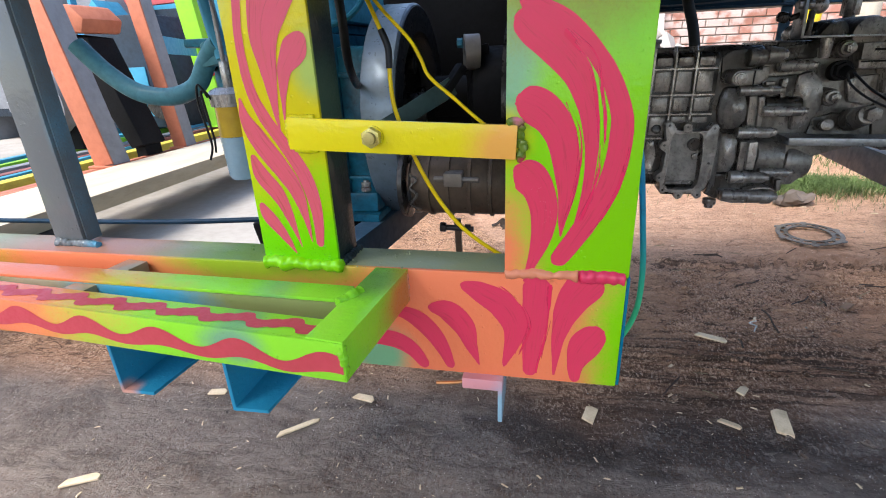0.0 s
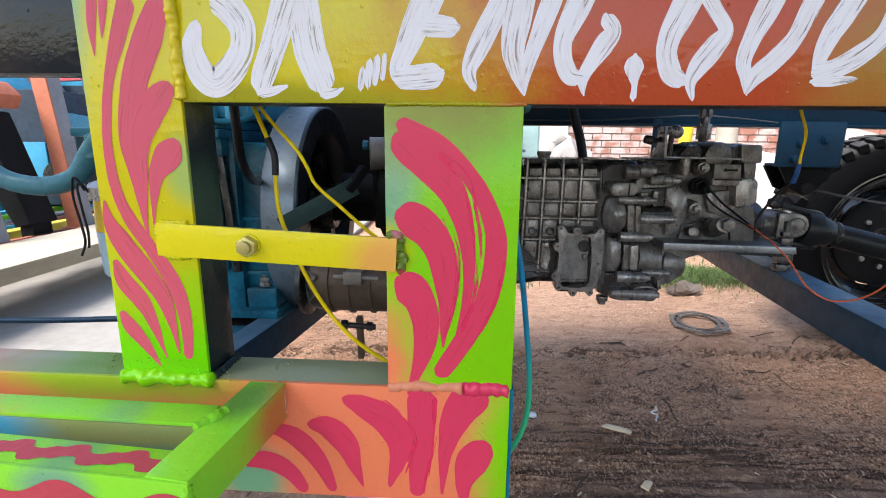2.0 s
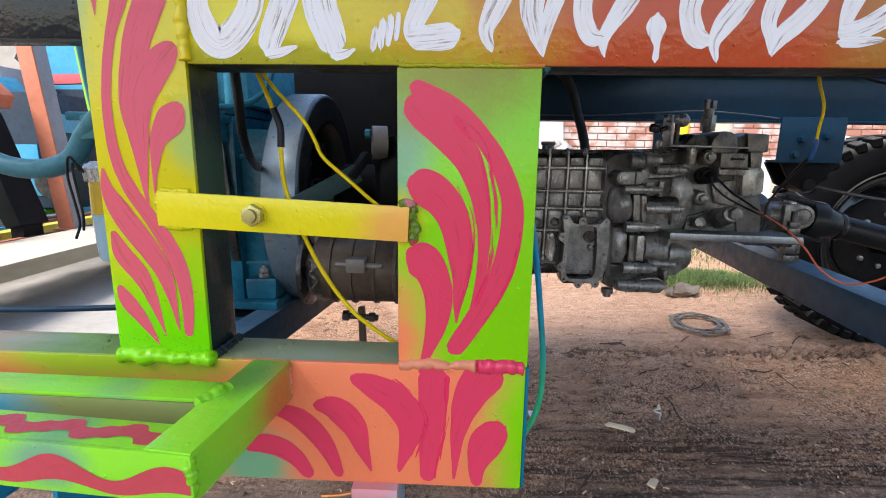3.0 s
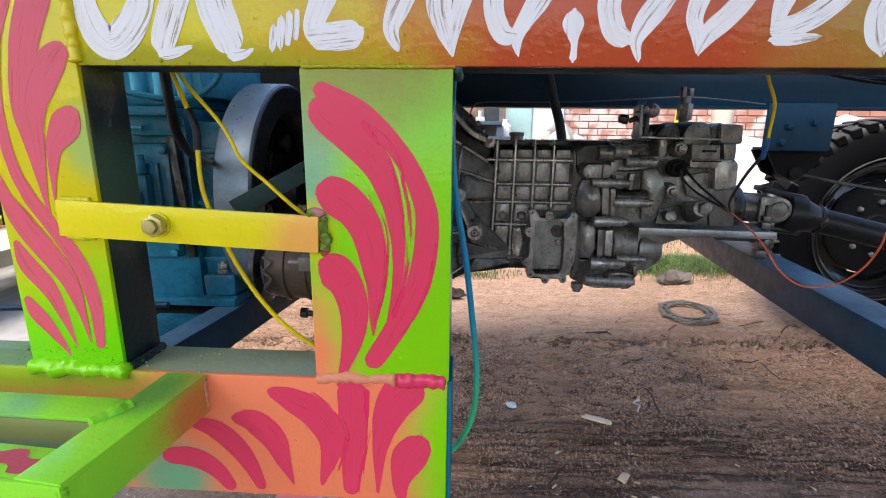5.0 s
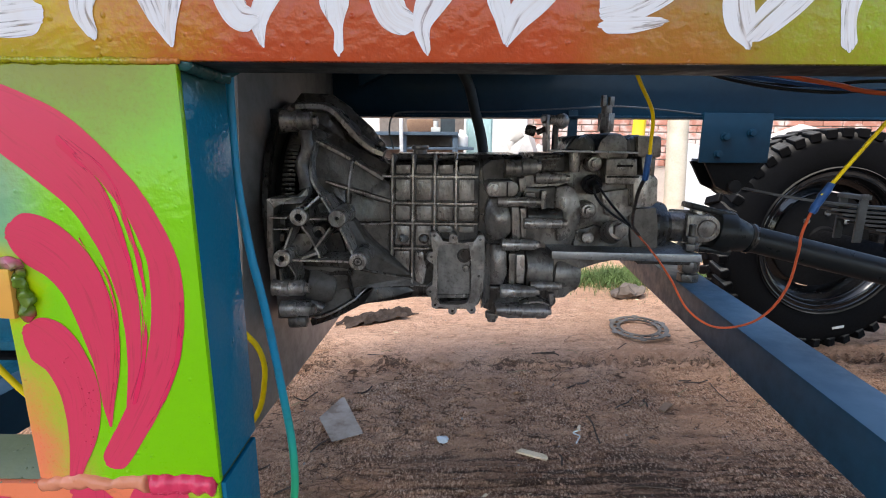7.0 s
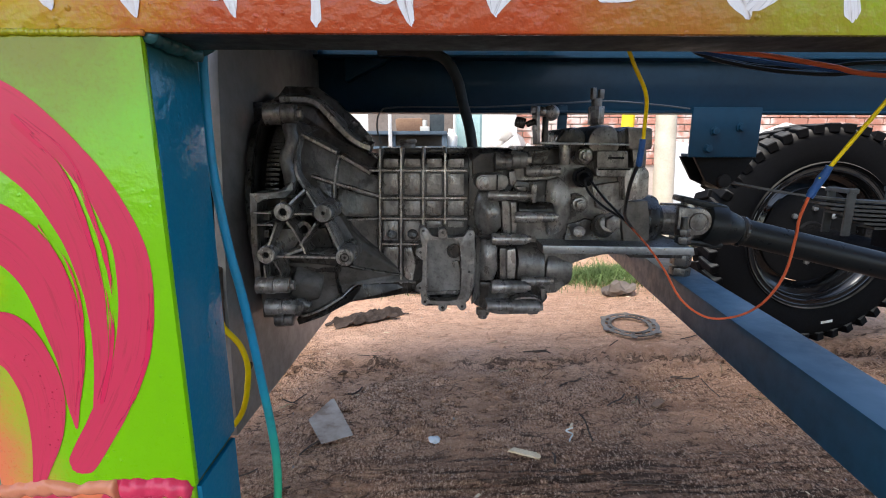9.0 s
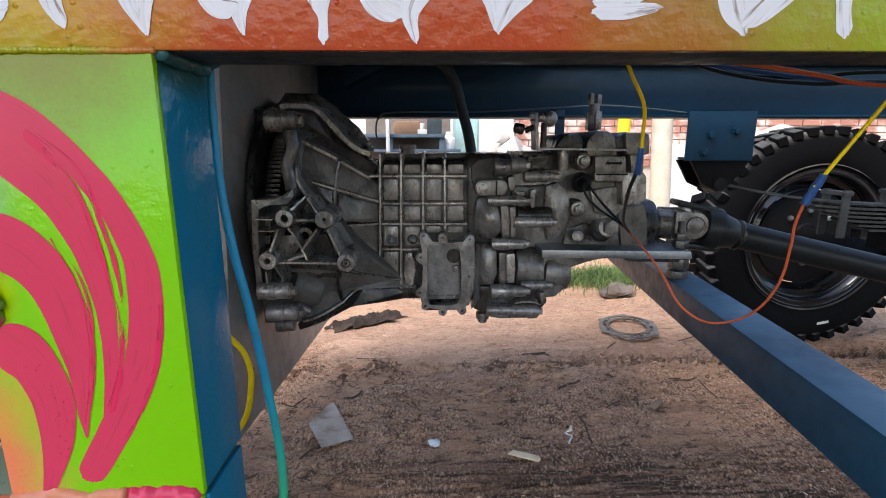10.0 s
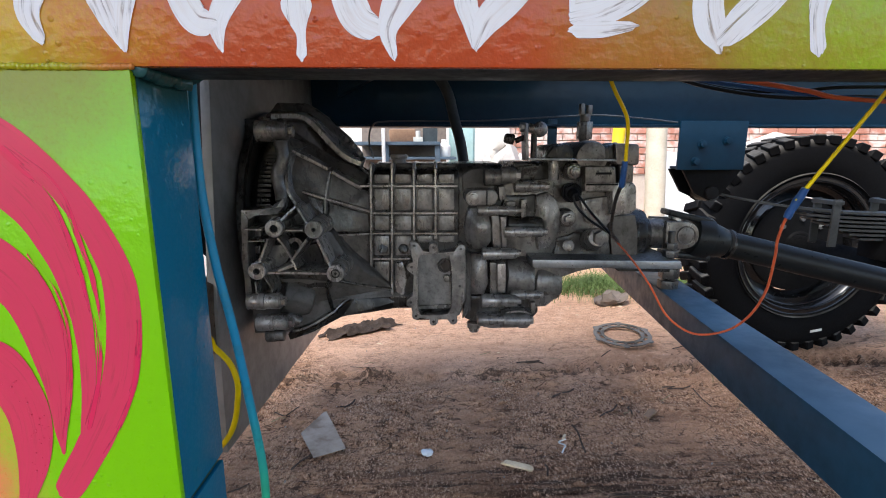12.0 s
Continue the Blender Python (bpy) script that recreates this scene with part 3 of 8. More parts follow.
# welds
M_WELDBLOB = sprayed("glossy_green_crimson_weld", (0.10, 0.16, 0.015), [((-0.07, 0.54, 0.772), 0.011, (0.62, 0.15, 0.25)), ((-0.066, 0.54, 0.730), 0.008, (0.5, 0.04, 0.08))], 0.12)
welds = [("post_weld", (-0.392, FACE + 0.001, 0.5985), (-0.284, FACE + 0.001, 0.5965), 0.0092, sprayed("lime_sprayed_weld", GREEN, [], 0.18)),
         ("corner_weld", (-0.084, FACE + 0.0028, 0.597), (0.0, FACE + 0.0028, 0.5975), 0.0074, sprayed("orange_sprayed_weld", (0.62, 0.22, 0.12), [], 0.13)),
         ("corner_weld", (0.0, FACE + 0.0030, 0.5975), (0.050, FACE + 0.0030, 0.597), 0.0086, sprayed("crimson_sprayed_weld", (0.66, 0.04, 0.10), [], 0.2)),
         ("beam_weld", (-0.082, FACE - 0.0005, 0.9), (0.056, FACE + 0.0004, 0.9), 0.0021, sprayed("olive_sprayed_weld", OLIVE, [((0.06, 0.54, 0.9), 0.05, (0.45, 0.15, 0.03))], 0.13)),
         ("beam_end_weld", (-0.2885, FACE - 0.0005, 0.902), (-0.2885, FACE - 0.0005, 1.06), 0.0055, sprayed("yellow_sprayed_weld", (0.62, 0.47, 0.01), [], 0.13)),
         ("brace_weld", (-0.325, FACE - 0.0015, 0.742), (-0.295, FACE - 0.0015, 0.7405), 0.0036, M_GATE),
         ("brace_weld", (-0.325, FACE - 0.0015, 0.7785), (-0.295, FACE - 0.0015, 0.777), 0.0030, M_GATE),
         ("brace_weld", (-0.3295, FACE - 0.001, 0.775), (-0.3295, FACE - 0.001, 0.745), 0.0034, M_GATE),
         ("beam_weld", (0.0565, FACE + 0.002, 0.8985), (0.0565, FACE + 0.062, 0.8985), 0.0052, M_SIDE),
         ("beam_weld", (0.060, FACE + 0.062, 0.8985), (-0.02, FACE + 0.064, 0.8985), 0.0050, M_SIDE),
         ("foot_weld", (-0.286, FACE + 0.004, 0.5985), (-0.284, FACE + 0.058, 0.5985), 0.005, M_DARKSIDE)]
for i, (name, a, b, r, mat) in enumerate(welds):
    part(name, roughened(weld_bead(a, b, r, i), r * 0.22, 120), mat, chassis, sharp=180)


# beads of weld spatter under the paint
def spatter(parent, mat, count, seed, place, small=0.0009, big=0.0026):
    rnd = random.Random(seed)
    bm = bmesh.new()
    for _ in range(count):
        r = 0.65 * (small + (big - small) * rnd.random() ** 3)
        bmesh.ops.create_icosphere(bm, subdivisions=2, radius=r, matrix=Matrix.Translation(place(rnd)))
    part("weld_spatter", bm, mat, parent, kind="stuff")


M_BEADGREEN = sprayed("lime_spatter_paint", (0.14, 0.50, 0.004), [], 0.16)
spatter(gate_post, M_BEADGREEN, 70, 3, lambda q: (q.uniform(-0.388, -0.291), FACE - 0.0003, 0.602 + 0.02 * q.random() ** 2), 0.0008, 0.0020)
spatter(rail, M_RAILTOP, 70, 4, lambda q: (q.gauss(-0.31, 0.07), FACE + 0.06 * q.random(), 0.5963))
spatter(rail, M_RAILTOP, 40, 5, lambda q: (q.uniform(-0.28, -0.085), FACE + 0.06 * q.random(), 0.5958), 0.0007, 0.0015)
spatter(post, M_POST, 14, 6, lambda q: (q.uniform(0.036, 0.053), FACE - 0.0001, q.uniform(0.60, 0.70)), 0.0005, 0.0011)


def in_leaf(q):
    k = q.random() ** 0.6
    return (-0.062 + 0.026 * math.sin(k * 2.4) + q.uniform(-0.007, 0.007), FACE - 0.0006, 0.715 - 0.085 * k)


spatter(post, M_PINK, 40, 7, in_leaf, 0.0006, 0.0016)
spatter(beam, M_BEAM, 22, 8, lambda q: (q.uniform(-0.28, 0.06), FACE - 0.0003, 0.9015 + 0.006 * q.random() ** 2), 0.0007, 0.0020)

# lumpy tack weld at the end of the brace
lumps = bmesh.new()
rnd = random.Random(17)
for k in range(9):
    at = Vector((-0.0690 + rnd.uniform(-0.0030, 0.0040), FACE - 0.0020 + rnd.uniform(-0.001, 0.001), 0.7655 - 0.0038 * k + rnd.uniform(-0.003, 0.003)))
    bmesh.ops.create_icosphere(lumps, subdivisions=3, radius=rnd.uniform(0.0030, 0.0052), matrix=Matrix.Translation(at) @ Matrix.Diagonal((1.0, 0.65, 1.1, 1)))
bmesh.ops.create_icosphere(lumps, subdivisions=3, radius=0.0066, matrix=Matrix.Translation((-0.0745, FACE - 0.003, 0.7690)) @ Matrix.Diagonal((1.5, 0.7, 0.75, 1)))
part("tack_weld", roughened(roughened(lumps, 0.0024, 170), 0.0006, 400), M_WELDBLOB, chassis, kind="stuff")

# leaf motif on the corner post: spines of (x, z, width)
leaves(post, M_PINK, [
    [(-0.0702, 0.8822, 0.0139), (-0.048, 0.8721, 0.0172), (-0.0229, 0.8574, 0.0179), (0.0031, 0.8293, 0.0177), (0.0209, 0.7997, 0.0190), (0.0302, 0.769, 0.0216), (0.0297, 0.7352, 0.0235), (0.0219, 0.6988, 0.023), (0.0051, 0.6638, 0.0219), (-0.0182, 0.6257, 0.0205), (-0.028, 0.6115, 0.0160)],
    [(-0.0725, 0.8705, 0.0260), (-0.0583, 0.8560, 0.0310), (-0.0370, 0.8392, 0.0330), (-0.0170, 0.8165, 0.0285), (-0.0057, 0.7916, 0.0225), (0.0013, 0.7605, 0.0162), (0.0036, 0.7303, 0.0125), (0.0015, 0.6991, 0.0098), (-0.0034, 0.6743, 0.0070), (-0.009, 0.655, 0.003)],
    [(-0.0728, 0.7915, 0.0240), (-0.0548, 0.7848, 0.0370), (-0.0370, 0.7703, 0.0350), (-0.0257, 0.7486, 0.0310), (-0.0200, 0.7171, 0.0255), (-0.0191, 0.6897, 0.0170), (-0.0220, 0.6647, 0.0085), (-0.0229, 0.6458, 0.0021)],
    [(-0.0735, 0.7217, 0.0180), (-0.0600, 0.7125, 0.0370), (-0.0478, 0.696, 0.0330), (-0.0414, 0.6692, 0.0290), (-0.0449, 0.6379, 0.0210), (-0.0524, 0.6135, 0.0120), (-0.0604, 0.5880, 0.0043)],
], first=1, ragged=0.001)
# dry edges where the brush ran out of paint
leaves(post, M_PINKDRY, [
    [(-0.0284, 0.8529, 0.0090), (-0.0033, 0.8275, 0.0112), (0.0066, 0.7956, 0.0110), (0.0112, 0.7627, 0.0100), (0.0120, 0.7265, 0.0090), (0.0076, 0.6972, 0.0070), (-0.0036, 0.6645, 0.0050)],
    [(-0.0227, 0.7875, 0.0045), (-0.0105, 0.7583, 0.0060), (-0.0080, 0.7259, 0.0055), (-0.0121, 0.6922, 0.0045), (-0.0210, 0.656, 0.0030)],
    [(0.0400, 0.742, 0.0030), (0.0370, 0.7200, 0.0045), (0.0310, 0.6950, 0.0045), (0.0160, 0.6620, 0.0040), (0.0050, 0.6450, 0.0030)],
], first=14, ragged=0.001, name="dry_edge")
leaves(rail, M_PINK, [
    [(-0.0457, 0.5936, 0.0337), (-0.047, 0.5444, 0.0307), (-0.0498, 0.5036, 0.0237), (-0.0513, 0.458, 0.0165)],
    [(0.0198, 0.5996, 0.046), (-0.0048, 0.5662, 0.0373), (-0.0184, 0.519, 0.0172), (-0.0223, 0.4619, 0.0031)],
    [(0.0282, 0.5315, 0.0266), (0.0126, 0.507, 0.038), (0.0035, 0.479, 0.0211), (0.003, 0.4543, 0.01)],
    [(-0.1356, 0.5799, 0.0099), (-0.1128, 0.5711, 0.0272), (-0.084, 0.5526, 0.0358), (-0.0711, 0.5196, 0.0262), (-0.0838, 0.4681, 0.0051)],
    [(-0.1773, 0.5461, 0.0102), (-0.1541, 0.5425, 0.0278), (-0.1344, 0.5231, 0.0291), (-0.1236, 0.4925, 0.0153), (-0.1151, 0.4676, 0.0019)],
], first=20, ragged=0.001)
leaves(rail, M_PINK, [
    [(-0.2306, 0.5407, 0.0077), (-0.1958, 0.5302, 0.0231), (-0.1682, 0.5005, 0.0219), (-0.1502, 0.4591, 0.0104)],
    [(-0.2595, 0.4955, 0.0185), (-0.2267, 0.4952, 0.0249), (-0.2014, 0.4811, 0.0209), (-0.1841, 0.457, 0.0131)],
], first=25, ragged=0.001)
leaves(rail, M_PINKDRY, [
    [(-0.0900, 0.5790, 0.0060), (-0.0660, 0.5560, 0.0090), (-0.0560, 0.5250, 0.0090), (-0.0680, 0.4850, 0.0050)],
    [(-0.0310, 0.5850, 0.0060), (-0.0320, 0.5450, 0.0080), (-0.0370, 0.5050, 0.0070), (-0.0430, 0.4620, 0.0050)],
], first=30, ragged=0.001, name="dry_edge")
leaves(gate_post, M_PINKDULL, [
    [(-0.3329, 0.9967, 0.0189), (-0.3474, 0.9599, 0.0161), (-0.3602, 0.9261, 0.0108), (-0.3684, 0.8909, 0.00986), (-0.3722, 0.8543, 0.0101), (-0.3693, 0.8107, 0.0121), (-0.3566, 0.7769, 0.0147), (-0.337, 0.7452, 0.0154), (-0.3179, 0.7098, 0.018), (-0.3092, 0.6698, 0.0151), (-0.3105, 0.6213, 0.00969)],
    [(-0.3007, 0.9958, 0.0197), (-0.315, 0.9639, 0.0294), (-0.3329, 0.9258, 0.0281), (-0.343, 0.8908, 0.0253), (-0.3481, 0.8596, 0.0216), (-0.3468, 0.8274, 0.0119), (-0.343, 0.7942, 0.00784), (-0.3396, 0.7584, 0.00153)],
    [(-0.2977, 0.9179, 0.0139), (-0.3114, 0.9044, 0.027), (-0.3273, 0.883, 0.0286), (-0.3361, 0.8543, 0.0163), (-0.3384, 0.8165, 0.00833), (-0.3391, 0.78, 0.00121)],
    [(-0.2978, 0.8635, 0.0114), (-0.3086, 0.8478, 0.0289), (-0.3231, 0.8276, 0.017), (-0.3295, 0.8, 0.00717), (-0.3322, 0.7716, 0.00121)],
    [(-0.384, 0.7993, 0.00245), (-0.3812, 0.7764, 0.0148), (-0.3696, 0.7533, 0.0236), (-0.35, 0.724, 0.0238), (-0.3337, 0.697, 0.0189), (-0.3254, 0.666, 0.0108), (-0.3207, 0.6274, 0.00129)],
], first=40, ragged=0)
leaves(gate_post, M_PINKDULL, [
    [(-0.3817, 0.7351, 0.0063), (-0.374, 0.7111, 0.0203), (-0.3584, 0.6899, 0.0198), (-0.3467, 0.6619, 0.0122), (-0.3355, 0.62, 0.00131)],
    [(-0.3819, 0.6764, 0.00648), (-0.3744, 0.6591, 0.0176), (-0.3598, 0.6386, 0.0137), (-0.3442, 0.6112, 0.00132)],
    [(-0.3688, 0.9978, 0.0121), (-0.3724, 0.9699, 0.00836), (-0.3733, 0.9435, 0.00113)],
    [(-0.3573, 0.9974, 0.00982), (-0.3609, 0.9744, 0.00553), (-0.3632, 0.9602, 0.000837)],
], first=45, ragged=0)
leaves(beam, M_WHITE, [
    [(-0.2659, 0.9751, 0.0113), (-0.2721, 0.9515, 0.0211), (-0.2654, 0.9287, 0.0273), (-0.2526, 0.9189, 0.0278), (-0.2372, 0.9283, 0.028), (-0.2227, 0.9483, 0.0241), (-0.2206, 0.9698, 0.0262), (-0.231, 0.9869, 0.029), (-0.247, 0.9998, 0.029)],
    [(-0.1762, 0.9915, 0.0282), (-0.1896, 0.9563, 0.026), (-0.2026, 0.926, 0.0237), (-0.2082, 0.9104, 0.0174)],
    [(-0.2083, 0.9093, 0.00997), (-0.1944, 0.9114, 0.00891), (-0.1806, 0.9157, 0.00343)],
    [(-0.1598, 0.991, 0.0303), (-0.1552, 0.9513, 0.0323), (-0.147, 0.9274, 0.0293), (-0.1419, 0.9108, 0.0242)],
    [(-0.1456, 0.9086, 0.0121), (-0.1335, 0.91, 0.00867), (-0.1249, 0.9135, 0.00287)],
], first=60, ragged=0.0022, name="brush_stroke")
leaves(beam, M_WHITE, [
    [(-0.04407, 0.9877, 0.0287), (-0.05909, 0.9556, 0.0227), (-0.06864, 0.9326, 0.0175), (-0.06458, 0.9208, 0.0162)],
    [(-0.07269, 0.9231, 0.0195), (-0.04841, 0.9249, 0.0239), (-0.02605, 0.9273, 0.0236)],
    [(-0.04624, 0.9717, 0.0223), (-0.02621, 0.9702, 0.0199), (-0.01184, 0.9688, 0.0163)],
    [(0.02449, 0.9857, 0.0206), (0.00984, 0.9561, 0.0215), (-0.0004528, 0.9315, 0.0148), (0.004805, 0.9134, 0.00631)],
    [(0.04472, 0.9849, 0.0269), (0.04042, 0.9521, 0.022), (0.04462, 0.931, 0.0157), (0.05205, 0.9102, 0.0039)],
], first=65, ragged=0.0022, name="brush_stroke")
leaves(beam, M_WHITE, [
    [(0.0716, 0.9849, 0.0185), (0.0597, 0.9505, 0.0145), (0.05318, 0.9245, 0.00912), (0.05288, 0.9097, 0.00248)],
    [(0.09758, 0.9849, 0.0234), (0.08762, 0.9617, 0.0184), (0.08741, 0.9426, 0.0173), (0.09487, 0.9271, 0.0174), (0.106, 0.9238, 0.0122)],
    [(0.1232, 0.9789, 0.0134), (0.1317, 0.9665, 0.0156), (0.1251, 0.9539, 0.0188), (0.1138, 0.937, 0.0145), (0.1072, 0.9239, 0.0112), (0.1086, 0.91, 0.00282)],
    [(0.1543, 0.9447, 0.00961), (0.154, 0.9347, 0.018), (0.1548, 0.9249, 0.0108), (0.1558, 0.9174, 0.00594), (0.1556, 0.9051, 0.00635)],
    [(0.1943, 0.9851, 0.0249), (0.1844, 0.962, 0.021), (0.1829, 0.9445, 0.0192), (0.1896, 0.9275, 0.0194), (0.2026, 0.9204, 0.0122)],
], first=70, ragged=0.0022, name="brush_stroke")
leaves(beam, M_WHITE, [
    [(0.2209, 0.9851, 0.0133), (0.2332, 0.9668, 0.0141), (0.2255, 0.9526, 0.0197), (0.2138, 0.9357, 0.0186), (0.2074, 0.921, 0.0111), (0.2104, 0.9064, 0.00456)],
    [(0.2684, 0.9853, 0.0217), (0.258, 0.9604, 0.0166), (0.253, 0.9396, 0.0145), (0.2569, 0.9248, 0.0108), (0.2592, 0.9117, 0.00422)],
    [(0.305, 0.9853, 0.0173), (0.2958, 0.9605, 0.0156), (0.2811, 0.9413, 0.0179), (0.2668, 0.9273, 0.016), (0.2595, 0.9117, 0.00351)],
    [(0.3382, 0.9854, 0.0215), (0.3257, 0.9606, 0.0182), (0.3204, 0.943, 0.0137), (0.3192, 0.9283, 0.00899)],
    [(0.3809, 0.9855, 0.0185), (0.3724, 0.9623, 0.0168), (0.3549, 0.9448, 0.0184), (0.3355, 0.9333, 0.0179), (0.3164, 0.9287, 0.0166)],
], first=75, ragged=0.0022, name="brush_stroke")
leaves(beam, M_WHITE, [
    [(0.317, 0.9217, 0.00973), (0.3357, 0.9221, 0.00936), (0.3542, 0.9242, 0.00519)],
    [(0.4125, 0.9855, 0.0231), (0.4032, 0.9608, 0.0181), (0.3976, 0.9401, 0.0184), (0.4008, 0.9237, 0.0179), (0.4073, 0.9107, 0.00417)],
    [(0.4586, 0.9856, 0.0184), (0.4492, 0.9594, 0.0171), (0.4347, 0.9418, 0.019), (0.4188, 0.9271, 0.0189), (0.4073, 0.9146, 0.00936)],
    [(0.4815, 0.9856, 0.0183), (0.4704, 0.9594, 0.018), (0.4652, 0.9387, 0.0136), (0.4656, 0.924, 0.00925), (0.4689, 0.909, 0.0107)],
    [(0.4822, 0.9657, 0.015), (0.4968, 0.9595, 0.0217), (0.5151, 0.9517, 0.0234)],
], first=80, ragged=0.0022, name="brush_stroke")
leaves(beam, M_WHITE, [
    [(-0.1035, 0.9330, 0.0050), (-0.1050, 0.9230, 0.0066), (-0.1065, 0.9130, 0.0050)],
    [(-0.0965, 0.9400, 0.0056), (-0.0980, 0.9280, 0.0072), (-0.0990, 0.9150, 0.0050)],
    [(-0.0890, 0.9440, 0.0060), (-0.0905, 0.9310, 0.0074), (-0.0920, 0.9180, 0.0046)],
    [(-0.0820, 0.9450, 0.0040), (-0.0832, 0.9340, 0.0056), (-0.0845, 0.9230, 0.0040)],
], first=95, ragged=0.002, name="brush_stroke")


# step bolted in front of the rail: a low frame of angle bars
def build_step():
    step = thing("side_step", (-0.5, 0.46, 0.553), "low welded step frame painted lime with crimson zigzag bands", "vehicle step")
    top = 0.596
    front = [(-0.216, 0.372), (-1.9, 0.50)]
    a, b = (Vector((x, y, 0)) for x, y in front)
    run = (b - a).normalized()
    back = Vector((run.y, -run.x, 0)) * (1 if Vector((run.y, -run.x)).y > 0 else -1)

    def at(u, v, z):
        q = a + run * u + back * v
        return (q.x, q.y, z)
    bar = part("front_bar", merged(slab(at(0.0, 0.002, top - 0.021), at(1.6, 0.002, top - 0.021), 0.004, 0.042, 0.0012), slab(at(0.0, 0.0215, top - 0.0021), at(1.6, 0.0215, top - 0.0021), 0.035, 0.004, 0.0012)), M_STEP, step)
    # crimson bands: a zigzag on the flat and a long wave on the face
    bm = bmesh.new()
    prev = None
    for i in range(420):
        u = 0.004 + i * 0.0038
        saw = (u / 0.056) % 1.0
        v = 0.0205 + 0.0048 * math.tanh(1.6 * math.sin(saw * 2 * math.pi) + 0.9 * math.sin(saw * 4 * math.pi)) + 0.0012 * noise.noise((u * 30, 1, 1))
        w = 0.0082 + 0.0012 * noise.noise((u * 25, 5, 1))
        pair = (bm.verts.new(at(u, v - w, top + 0.0006)), bm.verts.new(at(u, v + w, top + 0.0006)))
        if prev:
            bm.faces.new((prev[0], pair[0], pair[1], prev[1]))
        prev = pair
    plain = worn("crimson_enamel_band", (0.50, 0.06, 0.08), (0.42, 0.05, 0.06), 0.4, 0, 40, 0.5, 0.06)
    part("painted_band", bm, plain, bar)
    bm = bmesh.new()
    prev = None
    for i in range(420):
        u = 0.002 + i * 0.0038
        ph = u / 0.098 * 2 * math.pi
        z = top - 0.027 + 0.0058 * math.sin(ph + 0.5) + 0.002 * noise.noise((u * 22, 3, 1)) + min(u, 0.4) * 0.012
        w = 0.0085 + 0.0026 * math.sin(ph + 0.2)
        pair = (bm.verts.new(at(u, -0.0006, max(z - w, top - 0.0415))), bm.verts.new(at(u, -0.0006, min(z + w, top - 0.002))))
        if prev:
            bm.faces.new((prev[0], pair[0], pair[1], prev[1]))
        prev = pair
    part("painted_band", bm, plain, bar)
    part("end_bar", prism([(-0.2165, 0.3735), (-0.2, 0.5385), (-0.241, 0.5385), (-0.2555, 0.378)], "z", top - 0.042, top + 0.0015, 0.0012), M_STEP, step)
    part("middle_bar", slab((-0.25, 0.472, top - 0.0022), (-1.9, 0.511, top - 0.0022), 0.034, 0.004, 0.001), M_STEP, step)
    part("middle_web", slab((-0.25, 0.456, top - 0.0265), (-1.9, 0.495, top - 0.0265), 0.003, 0.044, 0.0008), M_STEPIN, step)
    part("cross_bar", slab((-0.598, 0.425, top - 0.022), (-0.585, 0.538, top - 0.022), 0.034, 0.034, 0.0015), M_RAILTOP, step)
    wl = sprayed("lime_weld_lump", (0.2, 0.55, 0.02), [], 0.25)
    part("weld", roughened(weld_bead((-0.252, 0.445, top + 0.001), (-0.236, 0.477, top + 0.001), 0.006, 31), 0.0008, 260), wl, step)
    part("weld", roughened(weld_bead((-0.218, 0.376, top - 0.003), (-0.219, 0.376, top - 0.040), 0.0045, 32), 0.0012, 200), wl, step)
    part("weld", roughened(weld_bead((-0.203, 0.5365, top - 0.003), (-0.203, 0.5365, top - 0.036), 0.0045, 33), 0.0008, 260), sprayed("salmon_weld", (0.62, 0.26, 0.16), [], 0.25), step)
    return step


build_step()


# channel stubs that hang under the rail
def build_hanger(x, z0, mat, width=0.085, wall=0.006, z1=0.4535, y0=0.545, y1=0.76):
    h = thing("channel_bracket", (x, y0, z0), "blue painted steel channel stub under the frame rail", "bracket", "brackets under the rail")
    part("web", box(x, x + wall, y0, y1, z0, z1 - 0.001, 0.001), mat, h)
    part("lower_flange", prism([(x - 0.0, y0), (x + width * 0.7, y0 + 0.002), (x + width * 0.9, y1), (x, y1)], "z", z0, z0 + wall, 0.001), mat, h)
    part("upper_flange", box(x, x + width * 0.8, y0, y1, z1 - wall - 0.001, z1 - 0.001, 0.001), mat, h)
    return h


M_BRACKET = sprayed("sky_blue_bracket", (0.02, 0.22, 0.36), [((-0.69, 0.55, 0.345), 0.03, (0.5, 0.25, 0.2))], 0.4)
build_hanger(-0.50, 0.338, M_BRACKET)
build_hanger(-0.70, 0.348, M_BRACKET)
small = thing("angle_bracket", (-0.11, 0.55, 0.39), "small angle iron bracket with crimson and blue paint", "bracket")
M_ANGLE = sprayed("pink_blue_angle", (0.25, 0.4, 0.5), [((-0.12, 0.53, 0.45), (0.06, 0.1, 0.03), (0.7, 0.3, 0.32))], 0.3)
part("top_leg", box(-0.136, -0.084, 0.528, 0.60, 0.4365, 0.4525, 0.002), M_ANGLE, small)
part("drop_leg", box(-0.0905, -0.0845, 0.530, 0.60, 0.386, 0.4362, 0.0015), M_ANGLE, small)
part("wire_end", tube([(-0.136, 0.535, 0.4420), (-0.15, 0.532, 0.441), (-0.170, 0.531, 0.4395)], 0.0024, 8), worn("bare_copper_wire", (0.5, 0.22, 0.08), (0.3, 0.14, 0.06), 0.35, 0.7), small)

